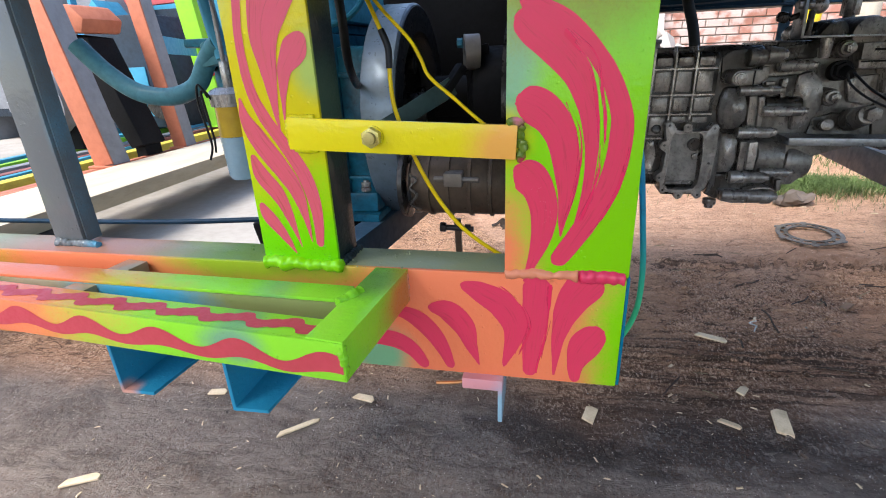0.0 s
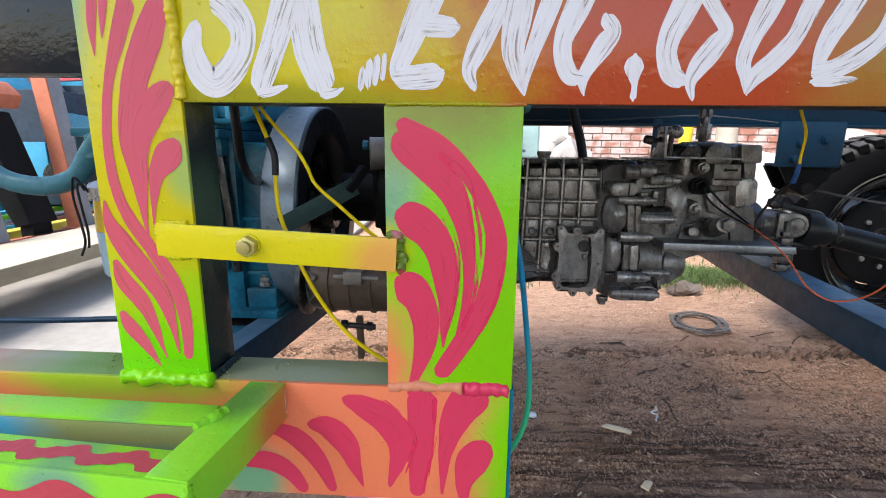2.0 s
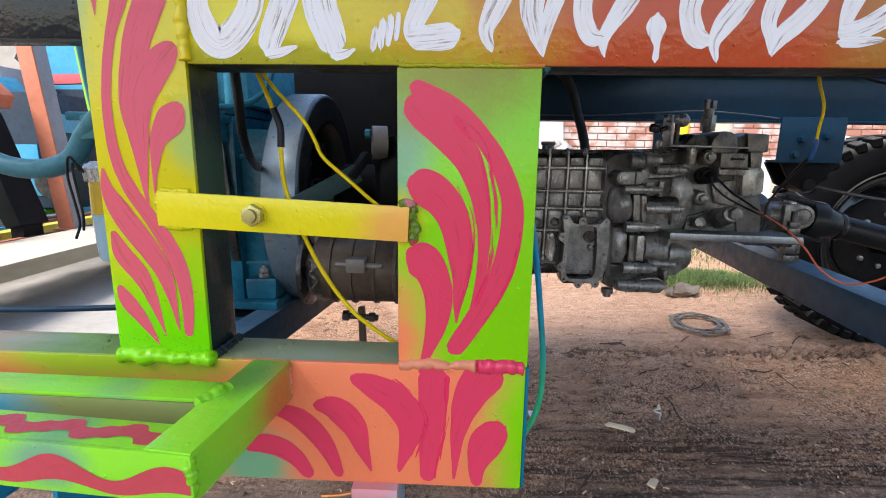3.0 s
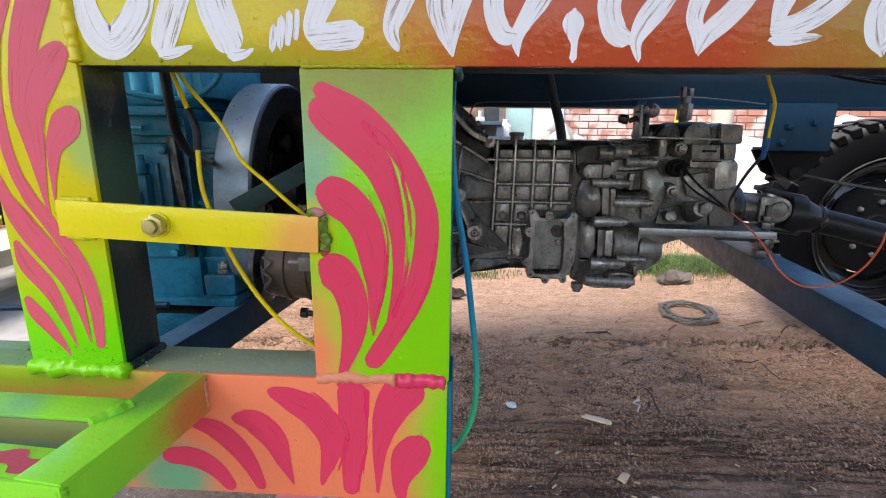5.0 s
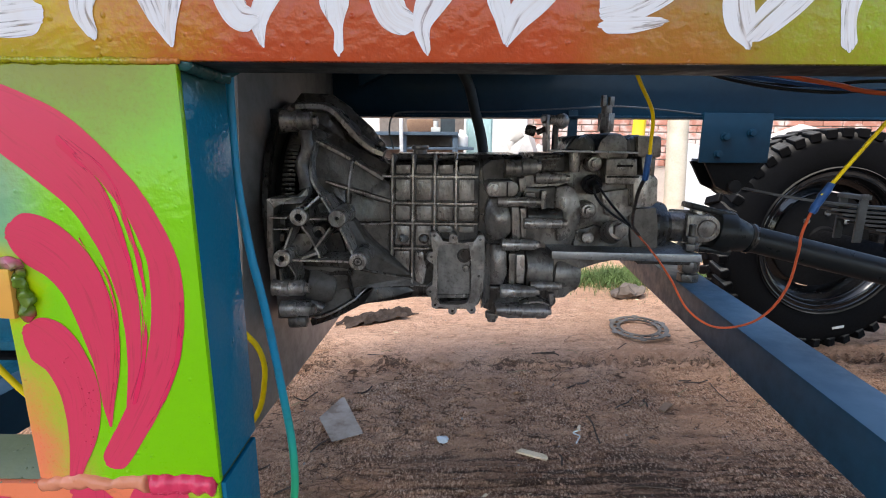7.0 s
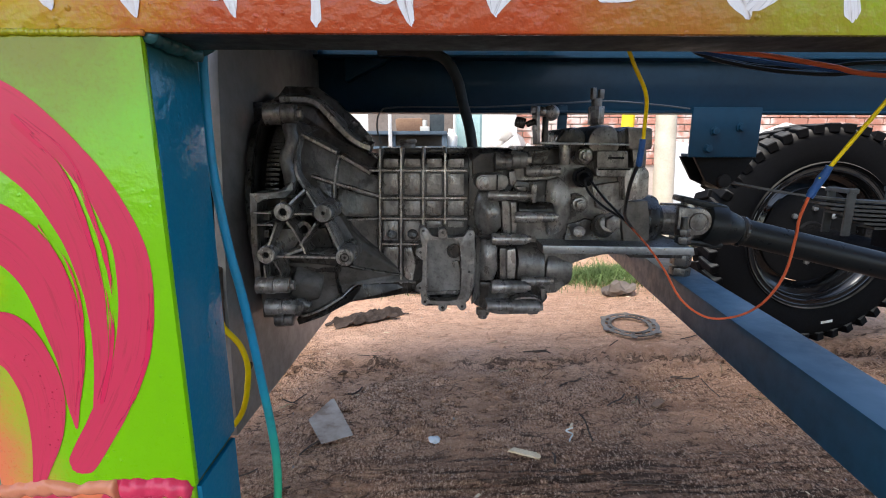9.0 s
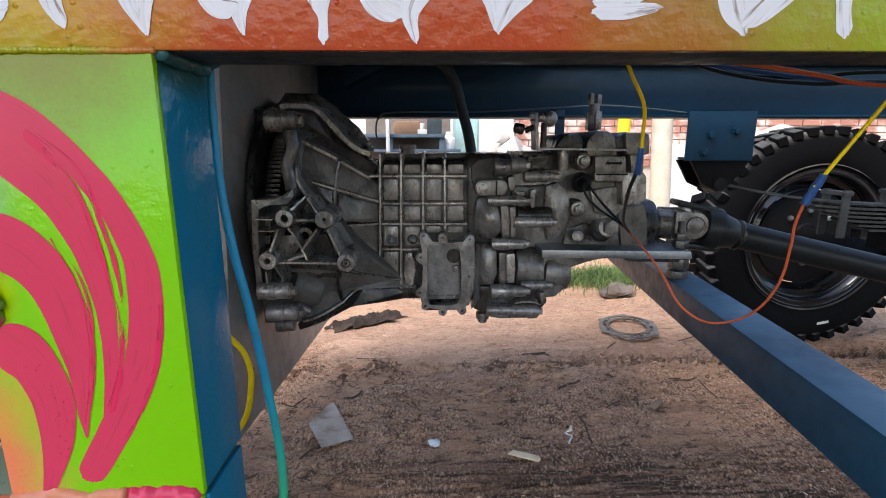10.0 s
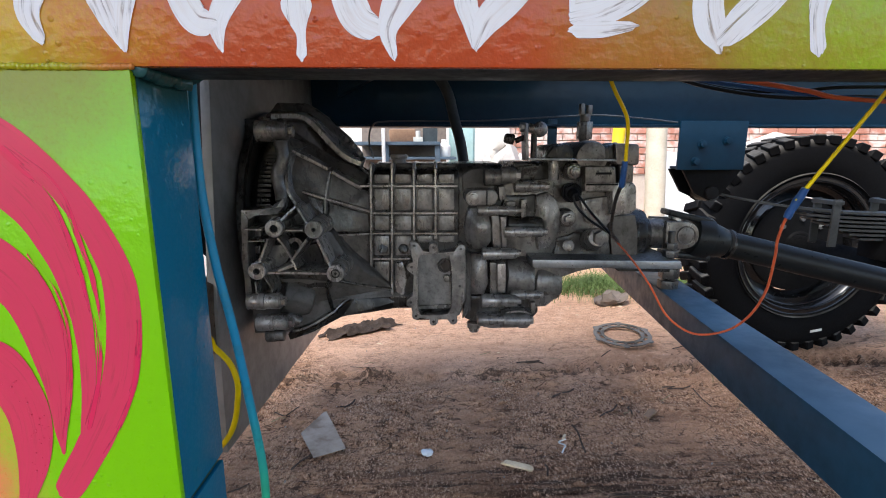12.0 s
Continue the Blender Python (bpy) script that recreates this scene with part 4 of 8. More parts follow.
# upright at the rear of the step, leaning
leg = thing("frame_upright", (-0.715, 0.57, 0.6), "grey blue steel angle upright welded to the rail", "steel upright")
M_LEG = sprayed("grey_blue_upright", (0.12, 0.13, 0.135), [((-0.668, 0.59, 0.74), (0.045, 0.3, 0.3), (0.08, 0.33, 0.50))], 0.4)
part("web", slab((-0.732, 0.575, 0.599), (-0.728, 0.575, 0.935), 0.006, 0.05, 0.001, up=(1, 0, 0)), M_LEG, leg)
part("flange", slab((-0.708, 0.59, 0.599), (-0.704, 0.59, 0.935), 0.025, 0.006, 0.001, up=(1, 0, 0)), M_LEG, leg)
part("foot_weld", roughened(weld_bead((-0.75, 0.568, 0.599), (-0.675, 0.568, 0.599), 0.006, 51), 0.0008, 260), M_LEG, leg)

# deck edge over the step, and the deck of the vehicle above
deck = thing("deck_edge", (-1.2, 0.62, 0.93), "dull pink sprayed deck edge of the vehicle body", "vehicle body")
part("edge_panel", box(-2.6, -0.40, 0.60, 0.64, 0.935, 1.10, 0.003), sprayed("dull_maroon_panel", (0.022, 0.015, 0.015), [((-0.42, 0.6, 1.0), (0.16, 0.3, 0.3), (0.002, 0.007, 0.012))], 0.45), deck)

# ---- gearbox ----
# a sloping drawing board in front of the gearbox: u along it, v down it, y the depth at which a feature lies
def g3(u, v, y=1.08):
    a, b = (u - 784) / 852.6, (441 - v) / 852.6
    k = (y - 0.2385) / (0.9787 - 0.0187 * a + 0.2046 * b)
    return Vector((0.2244 + k * (0.0183 + a + 0.0038 * b), y, 0.8461 + k * (0.9788 * b - 0.2046)))


def gx(u, v=400, y=1.08):
    return g3(u, v, y).x


def gz(v, y=1.08):
    return g3(784, v, y).z


def gp(u, v, y=1.08):
    p = g3(u, v, y)
    return (p.x, p.z)


def facet(name, pts, back, mat, parent, bev=0.002, rough=0.0008, label="", bulge=0.0):
    """A cast face with its own depth at each corner, filled from its middle and carried back."""
    bm = bmesh.new()
    front = [g3(*p) for p in pts]
    ring0 = [bm.verts.new(p) for p in front]
    ring1 = [bm.verts.new(p + Vector((0, back, 0))) for p in front]
    hub = bm.verts.new(sum(front, Vector()) / len(front) - Vector((0, bulge, 0)))
    n = len(pts)
    for k in range(n):
        j = (k + 1) % n
        bm.faces.new((ring0[k], ring0[j], hub))
        bm.faces.new((ring0[j], ring0[k], ring1[k], ring1[j]))
    bm.faces.new(ring1)
    bmesh.ops.recalc_face_normals(bm, faces=bm.faces)
    bevelled(bm, bev)
    bmesh.ops.subdivide_edges(bm, edges=[e for e in bm.edges if e.calc_length() > 0.025], cuts=2, use_grid_fill=True)
    return part(name, roughened(roughened(bm, rough, 45), rough * 0.4, 150), mat, parent, label)


def rib(parent, pts, w, h, mat, name="rib", root=0.016):
    """A tapered cast rib that runs along the points (u, v, y) and stands h out of the face."""
    line = [Vector(p) for p in smooth_line([g3(*p) for p in pts], 3)] if len(pts) > 2 else [g3(*pts[0]).lerp(g3(*pts[1]), k / 4) for k in range(5)]
    bm = bmesh.new()
    rings = []
    for i, p in enumerate(line):
        d = line[min(i + 1, len(line) - 1)] - line[max(i - 1, 0)]
        side = Vector((-d.z, 0, d.x)).normalized()
        wob = 1 + 0.16 * noise.noise(p * 60)
        rings.append([bm.verts.new(p + side * s * w * wob + Vector((0, dy, 0))) for s, dy in ((-0.72, root), (-0.42, 0.002 - h * 0.7), (-0.26, -h), (0.26, -h), (0.42, 0.002 - h * 0.7), (0.72, root))])
    for a, b in zip(rings, rings[1:]):
        for k in range(6):
            j = (k + 1) % 6
            bm.faces.new((a[k], a[j], b[j], b[k]))
    bm.faces.new(rings[0][::-1])
    bm.faces.new(rings[-1])
    return part(name, bm, mat, parent)


def boss(parent, u0, u1, v, r, y, mat, bolt=True, name="boss"):
    """A bolt boss lying along the gearbox, with the bolt's head at its end."""
    a, b = g3(u0, v, y - r), g3(u1, v, y - r)
    a.y = b.y = y
    body = part(name, merged(rod(a, a.lerp(b, 0.56), r * 1.06, r * 1.04, 26, 0.002), rod(a.lerp(b, 0.55), b, r * 0.95, r * 0.92, 26, 0.0015), slab(a + Vector((0, r * 0.9, 0)), b + Vector((-0.004, r * 0.9, 0)), r * 1.3, r * 1.3, 0.003)), mat, parent)
    if bolt:
        part("bolt_head", merged(rod(b, b + Vector((0.002, 0, 0)), r * 0.8, None, 16, 0.0003), hexagon(b + Vector((0.002, 0, 0)), (1, 0, 0), r * 0.62, 0.007)), M_CASTLIGHT, body)
    return body


def face_bolt(parent, u, v, r, y, h=0.012):
    p = g3(u, v, y)
    return part("bolt", merged(rod(p + Vector((0, 0.012, 0)), p, r * 1.35, None, 20, 0.001), hexagon(p, (0, -1, 0), r, h), rod(p + Vector((0, -h, 0)), p + Vector((0, -h - 0.002, 0)), r * 0.55, None, 12, 0.0004)), M_CASTLIGHT, parent)


def rounded(x0, x1, z0, z1, r, n=5):
    pts = []
    for cx, cz, a0 in ((x1 - r, z1 - r, 0), (x0 + r, z1 - r, 90), (x0 + r, z0 + r, 180), (x1 - r, z0 + r, 270)):
        for k in range(n + 1):
            a = radians(a0 + 90 * k / n)
            pts.append((cx + r * math.cos(a), cz + r * math.sin(a)))
    return pts


AXIS_Y = 1.255


def bell_point(s, a, out=0.0):
    """A point on the bell's cone: s from 0 at the flange to 1 at the case, a in degrees from the top round the near side."""
    x = -0.088 + 0.215 * s
    e = s * s * (3 - 2 * s)
    r_z = 0.196 * (1 - e) + 0.120 * e + out
    r_y = 0.190 * (1 - e) + 0.125 * e + out
    z = 0.715 * (1 - s) + 0.692 * s
    c, n = math.cos(radians(a)), math.sin(radians(a))
    return Vector((x, AXIS_Y - r_y * n, z + r_z * c))


def build_bell(box_thing):
    bm = bmesh.new()
    rows = []
    for i in range(15):
        rows.append([bm.verts.new(bell_point(i / 14, a * 7.5)) for a in range(48)])
    for i, (u, v) in enumerate(zip(rows, rows[1:])):
        for k in range(48):
            # the starter opening stays free
            if i < 5 and 4 <= k <= 11:
                continue
            bm.faces.new((u[k], u[(k + 1) % 48], v[(k + 1) % 48], v[k]))
    bmesh.ops.solidify(bm, geom=bm.faces[:], thickness=0.007)
    bell = part("bell_housing", roughened(bm, 0.0012, 40), M_CASTDARK, box_thing, "ribbed cast bell housing with starter opening")
    part("flange_ring", lathe([(0.214, 0.0), (0.214, 0.010), (0.200, 0.010), (0.200, 0.0)], (-0.094, AXIS_Y, 0.715), (1, 0, 0), 56), M_CASTDARK, bell)
    # flywheel and its ring gear inside the opening
    part("clutch_cover", lathe([(0.170, 0), (0.170, 0.018), (0.06, 0.02), (0.06, 0.0)], (-0.085, AXIS_Y, 0.715), (1, 0, 0), 72), M_BLACK, bell)
    for k in range(26):
        a = radians(24 + k * 3.0)
        c = Vector((-0.062, AXIS_Y - 0.172 * math.sin(a), 0.715 + 0.172 * math.cos(a)))
        part("gear_tooth", box(c.x - 0.012, c.x + 0.012, c.y - 0.005, c.y + 0.005, c.z - 0.0028, c.z + 0.0028, 0.0006), M_CASTDARK, bell)
    # top of the rim: a dark crown, the bright edge and the web below it
    facet("crown", [(478, 196, 1.16), (500, 170, 1.19), (556, 171, 1.20), (590, 196, 1.20), (628, 232, 1.20), (655, 266, 1.20), (640, 272, 1.17), (604, 246, 1.17), (570, 206, 1.16), (545, 194, 1.15), (497, 193, 1.15)], 0.03, M_CASTFLANK, bell, 0.004, 0.002)
    facet("rim_web", [(500, 200, 1.15), (545, 201, 1.15), (562, 212, 1.155), (584, 240, 1.16), (606, 262, 1.165), (648, 284, 1.165), (664, 298, 1.15), (652, 322, 1.13), (600, 292, 1.125), (534, 256, 1.115), (508, 240, 1.12)], 0.02, M_CASTFLANK, bell, 0.002, 0.0014)
    rib(bell, [(494, 195, 1.142), (520, 194, 1.142), (546, 196, 1.142), (564, 206, 1.145), (588, 232, 1.15), (612, 257, 1.152), (632, 271, 1.152), (652, 279, 1.15)], 0.0155, 0.012, M_CASTLIGHT, "rim_edge", 0.03)
    facet("mount_cover", [(440, 198, 1.13), (470, 196, 1.13), (470, 240, 1.13), (440, 244, 1.13)], 0.03, M_CASTDARK, bell, 0.003)
    facet("boss_web", [(506, 236, 1.105), (522, 232, 1.11), (560, 244, 1.14), (534, 256, 1.10), (520, 262, 1.09), (505, 250, 1.09)], 0.03, M_CAST, bell, 0.003)
    # the cone between the rim and the gear case
    facet("cone_face", [(530, 256, 1.095), (562, 272, 1.10), (595, 290, 1.105), (628, 309, 1.112), (655, 324, 1.120), (672, 330, 1.120), (672, 380, 1.119), (672, 500, 1.118), (640, 500, 1.105), (600, 492, 1.08), (575, 440, 1.065), (556, 382, 1.06), (538, 350, 1.062), (524, 326, 1.066), (521, 300, 1.075)], 0.03, M_CASTFLANK, bell, 0.002, 0.0011)
    for pts, w, h, mat in (([(530, 256, 1.093), (562, 272, 1.098), (593, 288, 1.103)], 0.0085, 0.006, M_CASTLIGHT),
                           ([(600, 293, 1.105), (628, 309, 1.110), (652, 323, 1.118)], 0.0085, 0.006, M_CASTLIGHT),
                           ([(530, 258, 1.092), (522, 295, 1.076), (524, 326, 1.062), (540, 353, 1.056), (558, 380, 1.05)], 0.0085, 0.010, M_CASTLIGHT),
                           ([(597, 291, 1.103), (590, 330, 1.092), (588, 372, 1.080)], 0.0062, 0.006, M_CASTLIGHT),
                           ([(548, 328, 1.078), (590, 341, 1.090), (630, 352, 1.105), (670, 364, 1.117)], 0.0058, 0.006, M_CASTLIGHT),
                           ([(602, 405, 1.080), (635, 404, 1.098), (670, 402, 1.115)], 0.0052, 0.006, M_CASTLIGHT),
                           ([(560, 345, 1.076), (575, 360, 1.076)], 0.004, 0.003, M_CAST)):
        rib(bell, pts, w, h, mat)
    facet("worn_panel", [(556, 336, 1.074), (582, 344, 1.082), (583, 368, 1.076), (568, 356, 1.070)], 0.01, M_CASTLIGHT, bell, 0.001, 0.0006)
    facet("worn_panel", [(596, 349, 1.084), (664, 368, 1.109), (665, 398, 1.110), (604, 400, 1.076), (594, 372, 1.077)], 0.01, M_CASTFLANK, bell, 0.002, 0.001)
    part("opening_edge", roughened(tube([g3(508, 240, 1.075), g3(512, 268, 1.068), g3(502, 300, 1.062), g3(508, 325, 1.056), g3(511, 345, 1.05)], 0.0115, 12), 0.002, 60), M_CAST, bell)
    # starter mount: an open frame of ribs with four turned pads
    facet("mount_web", [(446, 366, 1.045), (500, 358, 1.045), (540, 358, 1.05), (562, 390, 1.055), (604, 470, 1.06), (598, 500, 1.06), (520, 500, 1.05), (452, 512, 1.045)], 0.05, M_CASTDARK, bell, 0.003, 0.0025)
    pads = {"a": (496, 394), "b": (567, 396), "c": (606, 474), "d": (466, 470)}
    depth = {"a": 0.982, "b": 0.978, "c": 0.974, "d": 0.982}
    for key, (u, v) in pads.items():
        p = g3(u, v, depth[key])
        bore = {"a": 0.0062, "b": 0.0032, "c": 0.0020, "d": 0.0052}[key]
        seat = part("mount_pad", lathe([(bore, -0.0), (0.0128, 0.0), (0.0142, -0.0014), (0.0165, -0.075), (bore, -0.075)], p, (0, -1, 0), 32), M_CASTLIGHT, bell)
        part("bolt_hole", rod(p + Vector((0, 0.005, 0)), p + Vector((0, 0.03, 0)), bore + 0.0003, None, 16), M_BLACK, seat)
    part("pad_ring", lathe([(0.0050, 0.0), (0.0062, -0.0004), (0.0074, 0.0)], g3(606, 474, 0.9736), (0, -1, 0), 24), M_CASTDARK, bell)
    y = 1.004
    for pts, w in (([(509, 381, y), (538, 353, y + 0.01)], 0.0064), ([(512, 395, y), (552, 395, y)], 0.0054), ([(507, 408, y), (520, 425, y), (532, 446, y + 0.008)], 0.0064),
                   ([(558, 411, y), (544, 431, y), (530, 450, y + 0.008)], 0.0062), ([(576, 411, y), (599, 458, y)], 0.0070), ([(482, 469, y), (592, 471, y)], 0.0062),
                   ([(490, 410, y), (474, 455, y)], 0.0066), ([(468, 486, y), (471, 510, y + 0.004)], 0.0052), ([(484, 478, y), (497, 498, y + 0.012), (492, 514, y + 0.012)], 0.0050),
                   ([(448, 393, y + 0.006), (480, 394, y)], 0.0048), ([(449, 414, y + 0.01), (484, 414, y + 0.006)], 0.0044), ([(532, 446, y + 0.006), (540, 464, y + 0.004)], 0.0060),
                   ([(535, 456, y + 0.004), (508, 466, y + 0.002)], 0.0074), ([(558, 382, y), (542, 356, y + 0.008)], 0.0058)):
        rib(bell, pts, w, 0.012, M_CASTLIGHT, "mount_rib", 0.05)
    facet("hexagon_panel", [(490, 424, 1.022), (514, 423, 1.022), (526, 443, 1.024), (514, 462, 1.022), (488, 466, 1.022), (480, 448, 1.022)], 0.03, M_CAST, bell, 0.003, 0.001)
    part("cup", roughened(lathe([(0.007, 0.0), (0.0135, 0.0), (0.018, -0.03), (0.007, -0.03)], g3(534, 424, 1.018), (0, -1, 0), 24), 0.001, 60), M_CAST, bell)
    facet("mount_frame", [(438, 361, 1.0), (470, 359, 1.0), (498, 356, 1.003), (512, 340, 1.02), (514, 354, 1.02), (503, 367, 1.004), (462, 371, 1.002), (451, 378, 1.001)], 0.05, M_CASTLIGHT, bell, 0.003)
    facet("mount_frame", [(438, 361, 1.0), (451, 376, 1.0), (450, 420, 1.002), (453, 470, 1.003), (458, 512, 1.004), (447, 514, 1.004), (440, 440, 1.0)], 0.05, M_CAST, bell, 0.003)
    for u, v in ((462, 405), (462, 432), (500, 378)):
        facet("pocket_floor", [(u - 9, v - 7, 1.035), (u + 10, v - 8, 1.035), (u + 11, v + 7, 1.035), (u - 8, v + 8, 1.035)], 0.02, M_CAST, bell, 0.002, 0.0012)
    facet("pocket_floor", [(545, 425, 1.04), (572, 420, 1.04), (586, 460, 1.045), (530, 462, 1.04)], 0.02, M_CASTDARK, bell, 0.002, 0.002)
    # smooth gusset from the lower pad back to the case
    facet("gusset", [(576, 398, 1.03), (598, 400, 1.045), (614, 424, 1.055), (632, 442, 1.065), (655, 458, 1.08), (700, 492, 1.105), (706, 501, 1.108), (660, 496, 1.09), (622, 488, 1.055), (614, 462, 1.02), (598, 452, 1.012), (582, 420, 1.02)], 0.05, M_CASTSMOOTH, bell, 0.002, 0.0004)
    rib(bell, [(616, 487, 1.05), (660, 496, 1.085), (706, 502, 1.105)], 0.0040, 0.003, M_CAST)
    # lower half: the swollen side, its seams and the bottom rim
    facet("lower_side", [(452, 488, 1.05), (500, 482, 1.045), (556, 484, 1.05), (596, 488, 1.06), (640, 494, 1.085), (706, 504, 1.112), (742, 514, 1.115), (664, 512, 1.112), (634, 516, 1.10), (604, 540, 1.085), (566, 562, 1.07), (540, 574, 1.065), (505, 580, 1.065), (462, 580, 1.06)], 0.08, M_CASTSMOOTH, bell, 0.005, 0.0022)
    part("lower_bulge", roughened(rod(g3(512, 512, 1.06), g3(566, 520, 1.075), 0.034, 0.030, 28, 0.014), 0.0028, 34), M_CASTSMOOTH, bell)
    rib(bell, [(592, 490, 1.055), (592, 515, 1.068), (600, 540, 1.080)], 0.0044, 0.003, M_CASTDARK)
    rib(bell, [(530, 575, 1.062), (545, 572, 1.063), (572, 560, 1.068), (604, 540, 1.080)], 0.0064, 0.005, M_CAST, "rim_edge", 0.012)
    rib(bell, [(604, 540, 1.080), (620, 524, 1.090), (636, 515, 1.098), (664, 512, 1.108), (704, 513, 1.113), (744, 516, 1.114)], 0.0052, 0.005, M_CAST, "rim_edge", 0.012)
    facet("lower_rim", [(520, 582, 1.075), (560, 568, 1.08), (604, 543, 1.09), (640, 517, 1.11), (738, 518, 1.12), (738, 532, 1.13), (650, 534, 1.13), (608, 552, 1.10), (570, 576, 1.09), (524, 592, 1.085)], 0.05, M_CASTDARK, bell, 0.003, 0.001)
    # bolted lugs
    for u0, u1, v, r, y in ((459, 516, 219, 0.0172, 1.075), (446, 504, 527, 0.0140, 1.0), (463, 518, 565, 0.0140, 1.02)):
        boss(bell, u0, u1, v, r, y, M_CASTLIGHT)
    boss(bell, 480, 512, 586, 0.0135, 1.05, M_CAST, False)
    part("drain_lug", rod(g3(520, 548, 1.05), g3(545, 560, 1.05), 0.012, 0.008, 16, 0.002), M_CAST, bell)
    for u, v in ((620, 236), (634, 248), (646, 262)):
        part("rim_bolt", roughened(rod(g3(u, v, 1.165), g3(u + 5, v - 5, 1.165), 0.008, 0.006, 10, 0.002), 0.001, 100), M_CAST, bell)
    return bell


def build_case(g):
    x0, x1, y0 = gx(662), gx(826), 1.116
    z0, z1 = gz(536, 1.13), gz(289, 1.12)
    body = prism(rounded(y0, 1.395, z0, z1, 0.020), "x", x0, x1, 0.003)
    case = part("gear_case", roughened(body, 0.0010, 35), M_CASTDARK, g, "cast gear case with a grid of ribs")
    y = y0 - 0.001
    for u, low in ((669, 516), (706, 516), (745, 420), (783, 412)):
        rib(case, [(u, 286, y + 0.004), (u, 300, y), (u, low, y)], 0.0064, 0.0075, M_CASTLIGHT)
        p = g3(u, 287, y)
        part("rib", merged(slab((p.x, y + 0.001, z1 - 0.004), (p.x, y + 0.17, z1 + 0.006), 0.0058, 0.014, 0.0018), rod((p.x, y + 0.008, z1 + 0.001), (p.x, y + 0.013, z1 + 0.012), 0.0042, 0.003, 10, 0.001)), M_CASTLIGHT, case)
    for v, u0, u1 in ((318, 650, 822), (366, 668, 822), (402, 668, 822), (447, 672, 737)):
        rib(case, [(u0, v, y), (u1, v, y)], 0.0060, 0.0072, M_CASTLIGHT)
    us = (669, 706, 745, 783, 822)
    # gaps round the panels show the dark case: grime and painted corner shade
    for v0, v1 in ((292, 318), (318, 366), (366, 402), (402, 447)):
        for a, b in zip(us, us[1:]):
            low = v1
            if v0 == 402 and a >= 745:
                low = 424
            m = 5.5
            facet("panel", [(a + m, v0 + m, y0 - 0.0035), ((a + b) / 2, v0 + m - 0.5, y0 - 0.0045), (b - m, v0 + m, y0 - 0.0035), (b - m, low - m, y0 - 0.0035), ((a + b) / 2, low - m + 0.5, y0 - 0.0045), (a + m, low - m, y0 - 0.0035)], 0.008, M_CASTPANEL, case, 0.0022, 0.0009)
    for u in (690, 726):
        part("core_plug", roughened(rod(g3(u, 430, y0 - 0.006), g3(u, 430, y0 + 0.01), 0.0098, None, 20, 0.003), 0.001, 90), M_CASTDARK, case)
    facet("panel", [(675, 453, y0 - 0.003), (701, 453, y0 - 0.003), (701, 508, y0 - 0.003), (675, 508, y0 - 0.003)], 0.008, M_CAST, case, 0.002, 0.001)
    facet("cast_mark", [(712, 455, y0 - 0.005), (724, 454, y0 - 0.007), (731, 480, y0 - 0.006), (727, 512, y0 - 0.005), (713, 512, y0 - 0.004), (709, 484, y0 - 0.004)], 0.010, M_CASTLIGHT, case, 0.003, 0.002)
    p = g3(718, 280, 1.19)
    part("breather", merged(rod((p.x, 1.19, z1 - 0.004), (p.x, 1.19, z1 + 0.020), 0.0145, 0.0135, 24, 0.002), rod((p.x, 1.19, z1 + 0.018), (p.x, 1.19, z1 + 0.027), 0.0165, None, 24, 0.003)), M_CAST, case)
    part("top_flange", box(x0 + 0.005, x1 + 0.04, 1.17, 1.36, z1 - 0.001, z1 + 0.010, 0.003), M_CASTDARK, case)
    return case


def loop_ring(outer, inner, y0, y1, n=240, lobes=()):
    """A plate between two outlines that both go round the same middle, with its inner and outer walls; lobes (x, z, r) swell the outer one."""
    def cut(pts, cx, cz, a, lobes=()):
        d = (math.cos(a), math.sin(a))
        best = 0.0
        for (x0, z0), (x1, z1) in zip(pts, pts[1:] + pts[:1]):
            ex, ez = x1 - x0, z1 - z0
            det = d[0] * ez - d[1] * ex
            if abs(det) < 1e-12:
                continue
            t = ((x0 - cx) * ez - (z0 - cz) * ex) / det
            s = ((x0 - cx) * d[1] - (z0 - cz) * d[0]) / det
            if t > 0 and -1e-6 <= s <= 1 + 1e-6:
                best = max(best, t)
        for lx, lz, r in lobes:
            along = (lx - cx) * d[0] + (lz - cz) * d[1]
            off = (lx - cx) ** 2 + (lz - cz) ** 2 - along * along
            if along > 0 and off < r * r:
                best = max(best, along + math.sqrt(r * r - off))
        return (cx + d[0] * best, cz + d[1] * best)
    cx = sum(p[0] for p in inner) / len(inner)
    cz = sum(p[1] for p in inner) / len(inner)
    angles = [2 * math.pi * k / n for k in range(n)]
    o = [cut(outer, cx, cz, a, lobes) for a in angles]
    i = [cut(inner, cx, cz, a) for a in angles]
    soft = [(p[0] + (q[0] - p[0]) * 0.10, p[1] + (q[1] - p[1]) * 0.10) for p, q in zip(o, i)]
    bm = bmesh.new()
    loops = [[bm.verts.new((x, yy, z)) for x, z in pts] for pts, yy in ((o, y1), (o, y0 + 0.002), (soft, y0), (i, y0), (i, y1))]
    for a, b in zip(loops, loops[1:]):
        for k in range(n):
            j = (k + 1) % n
            bm.faces.new((a[k], a[j], b[j], b[k]))
    return bm


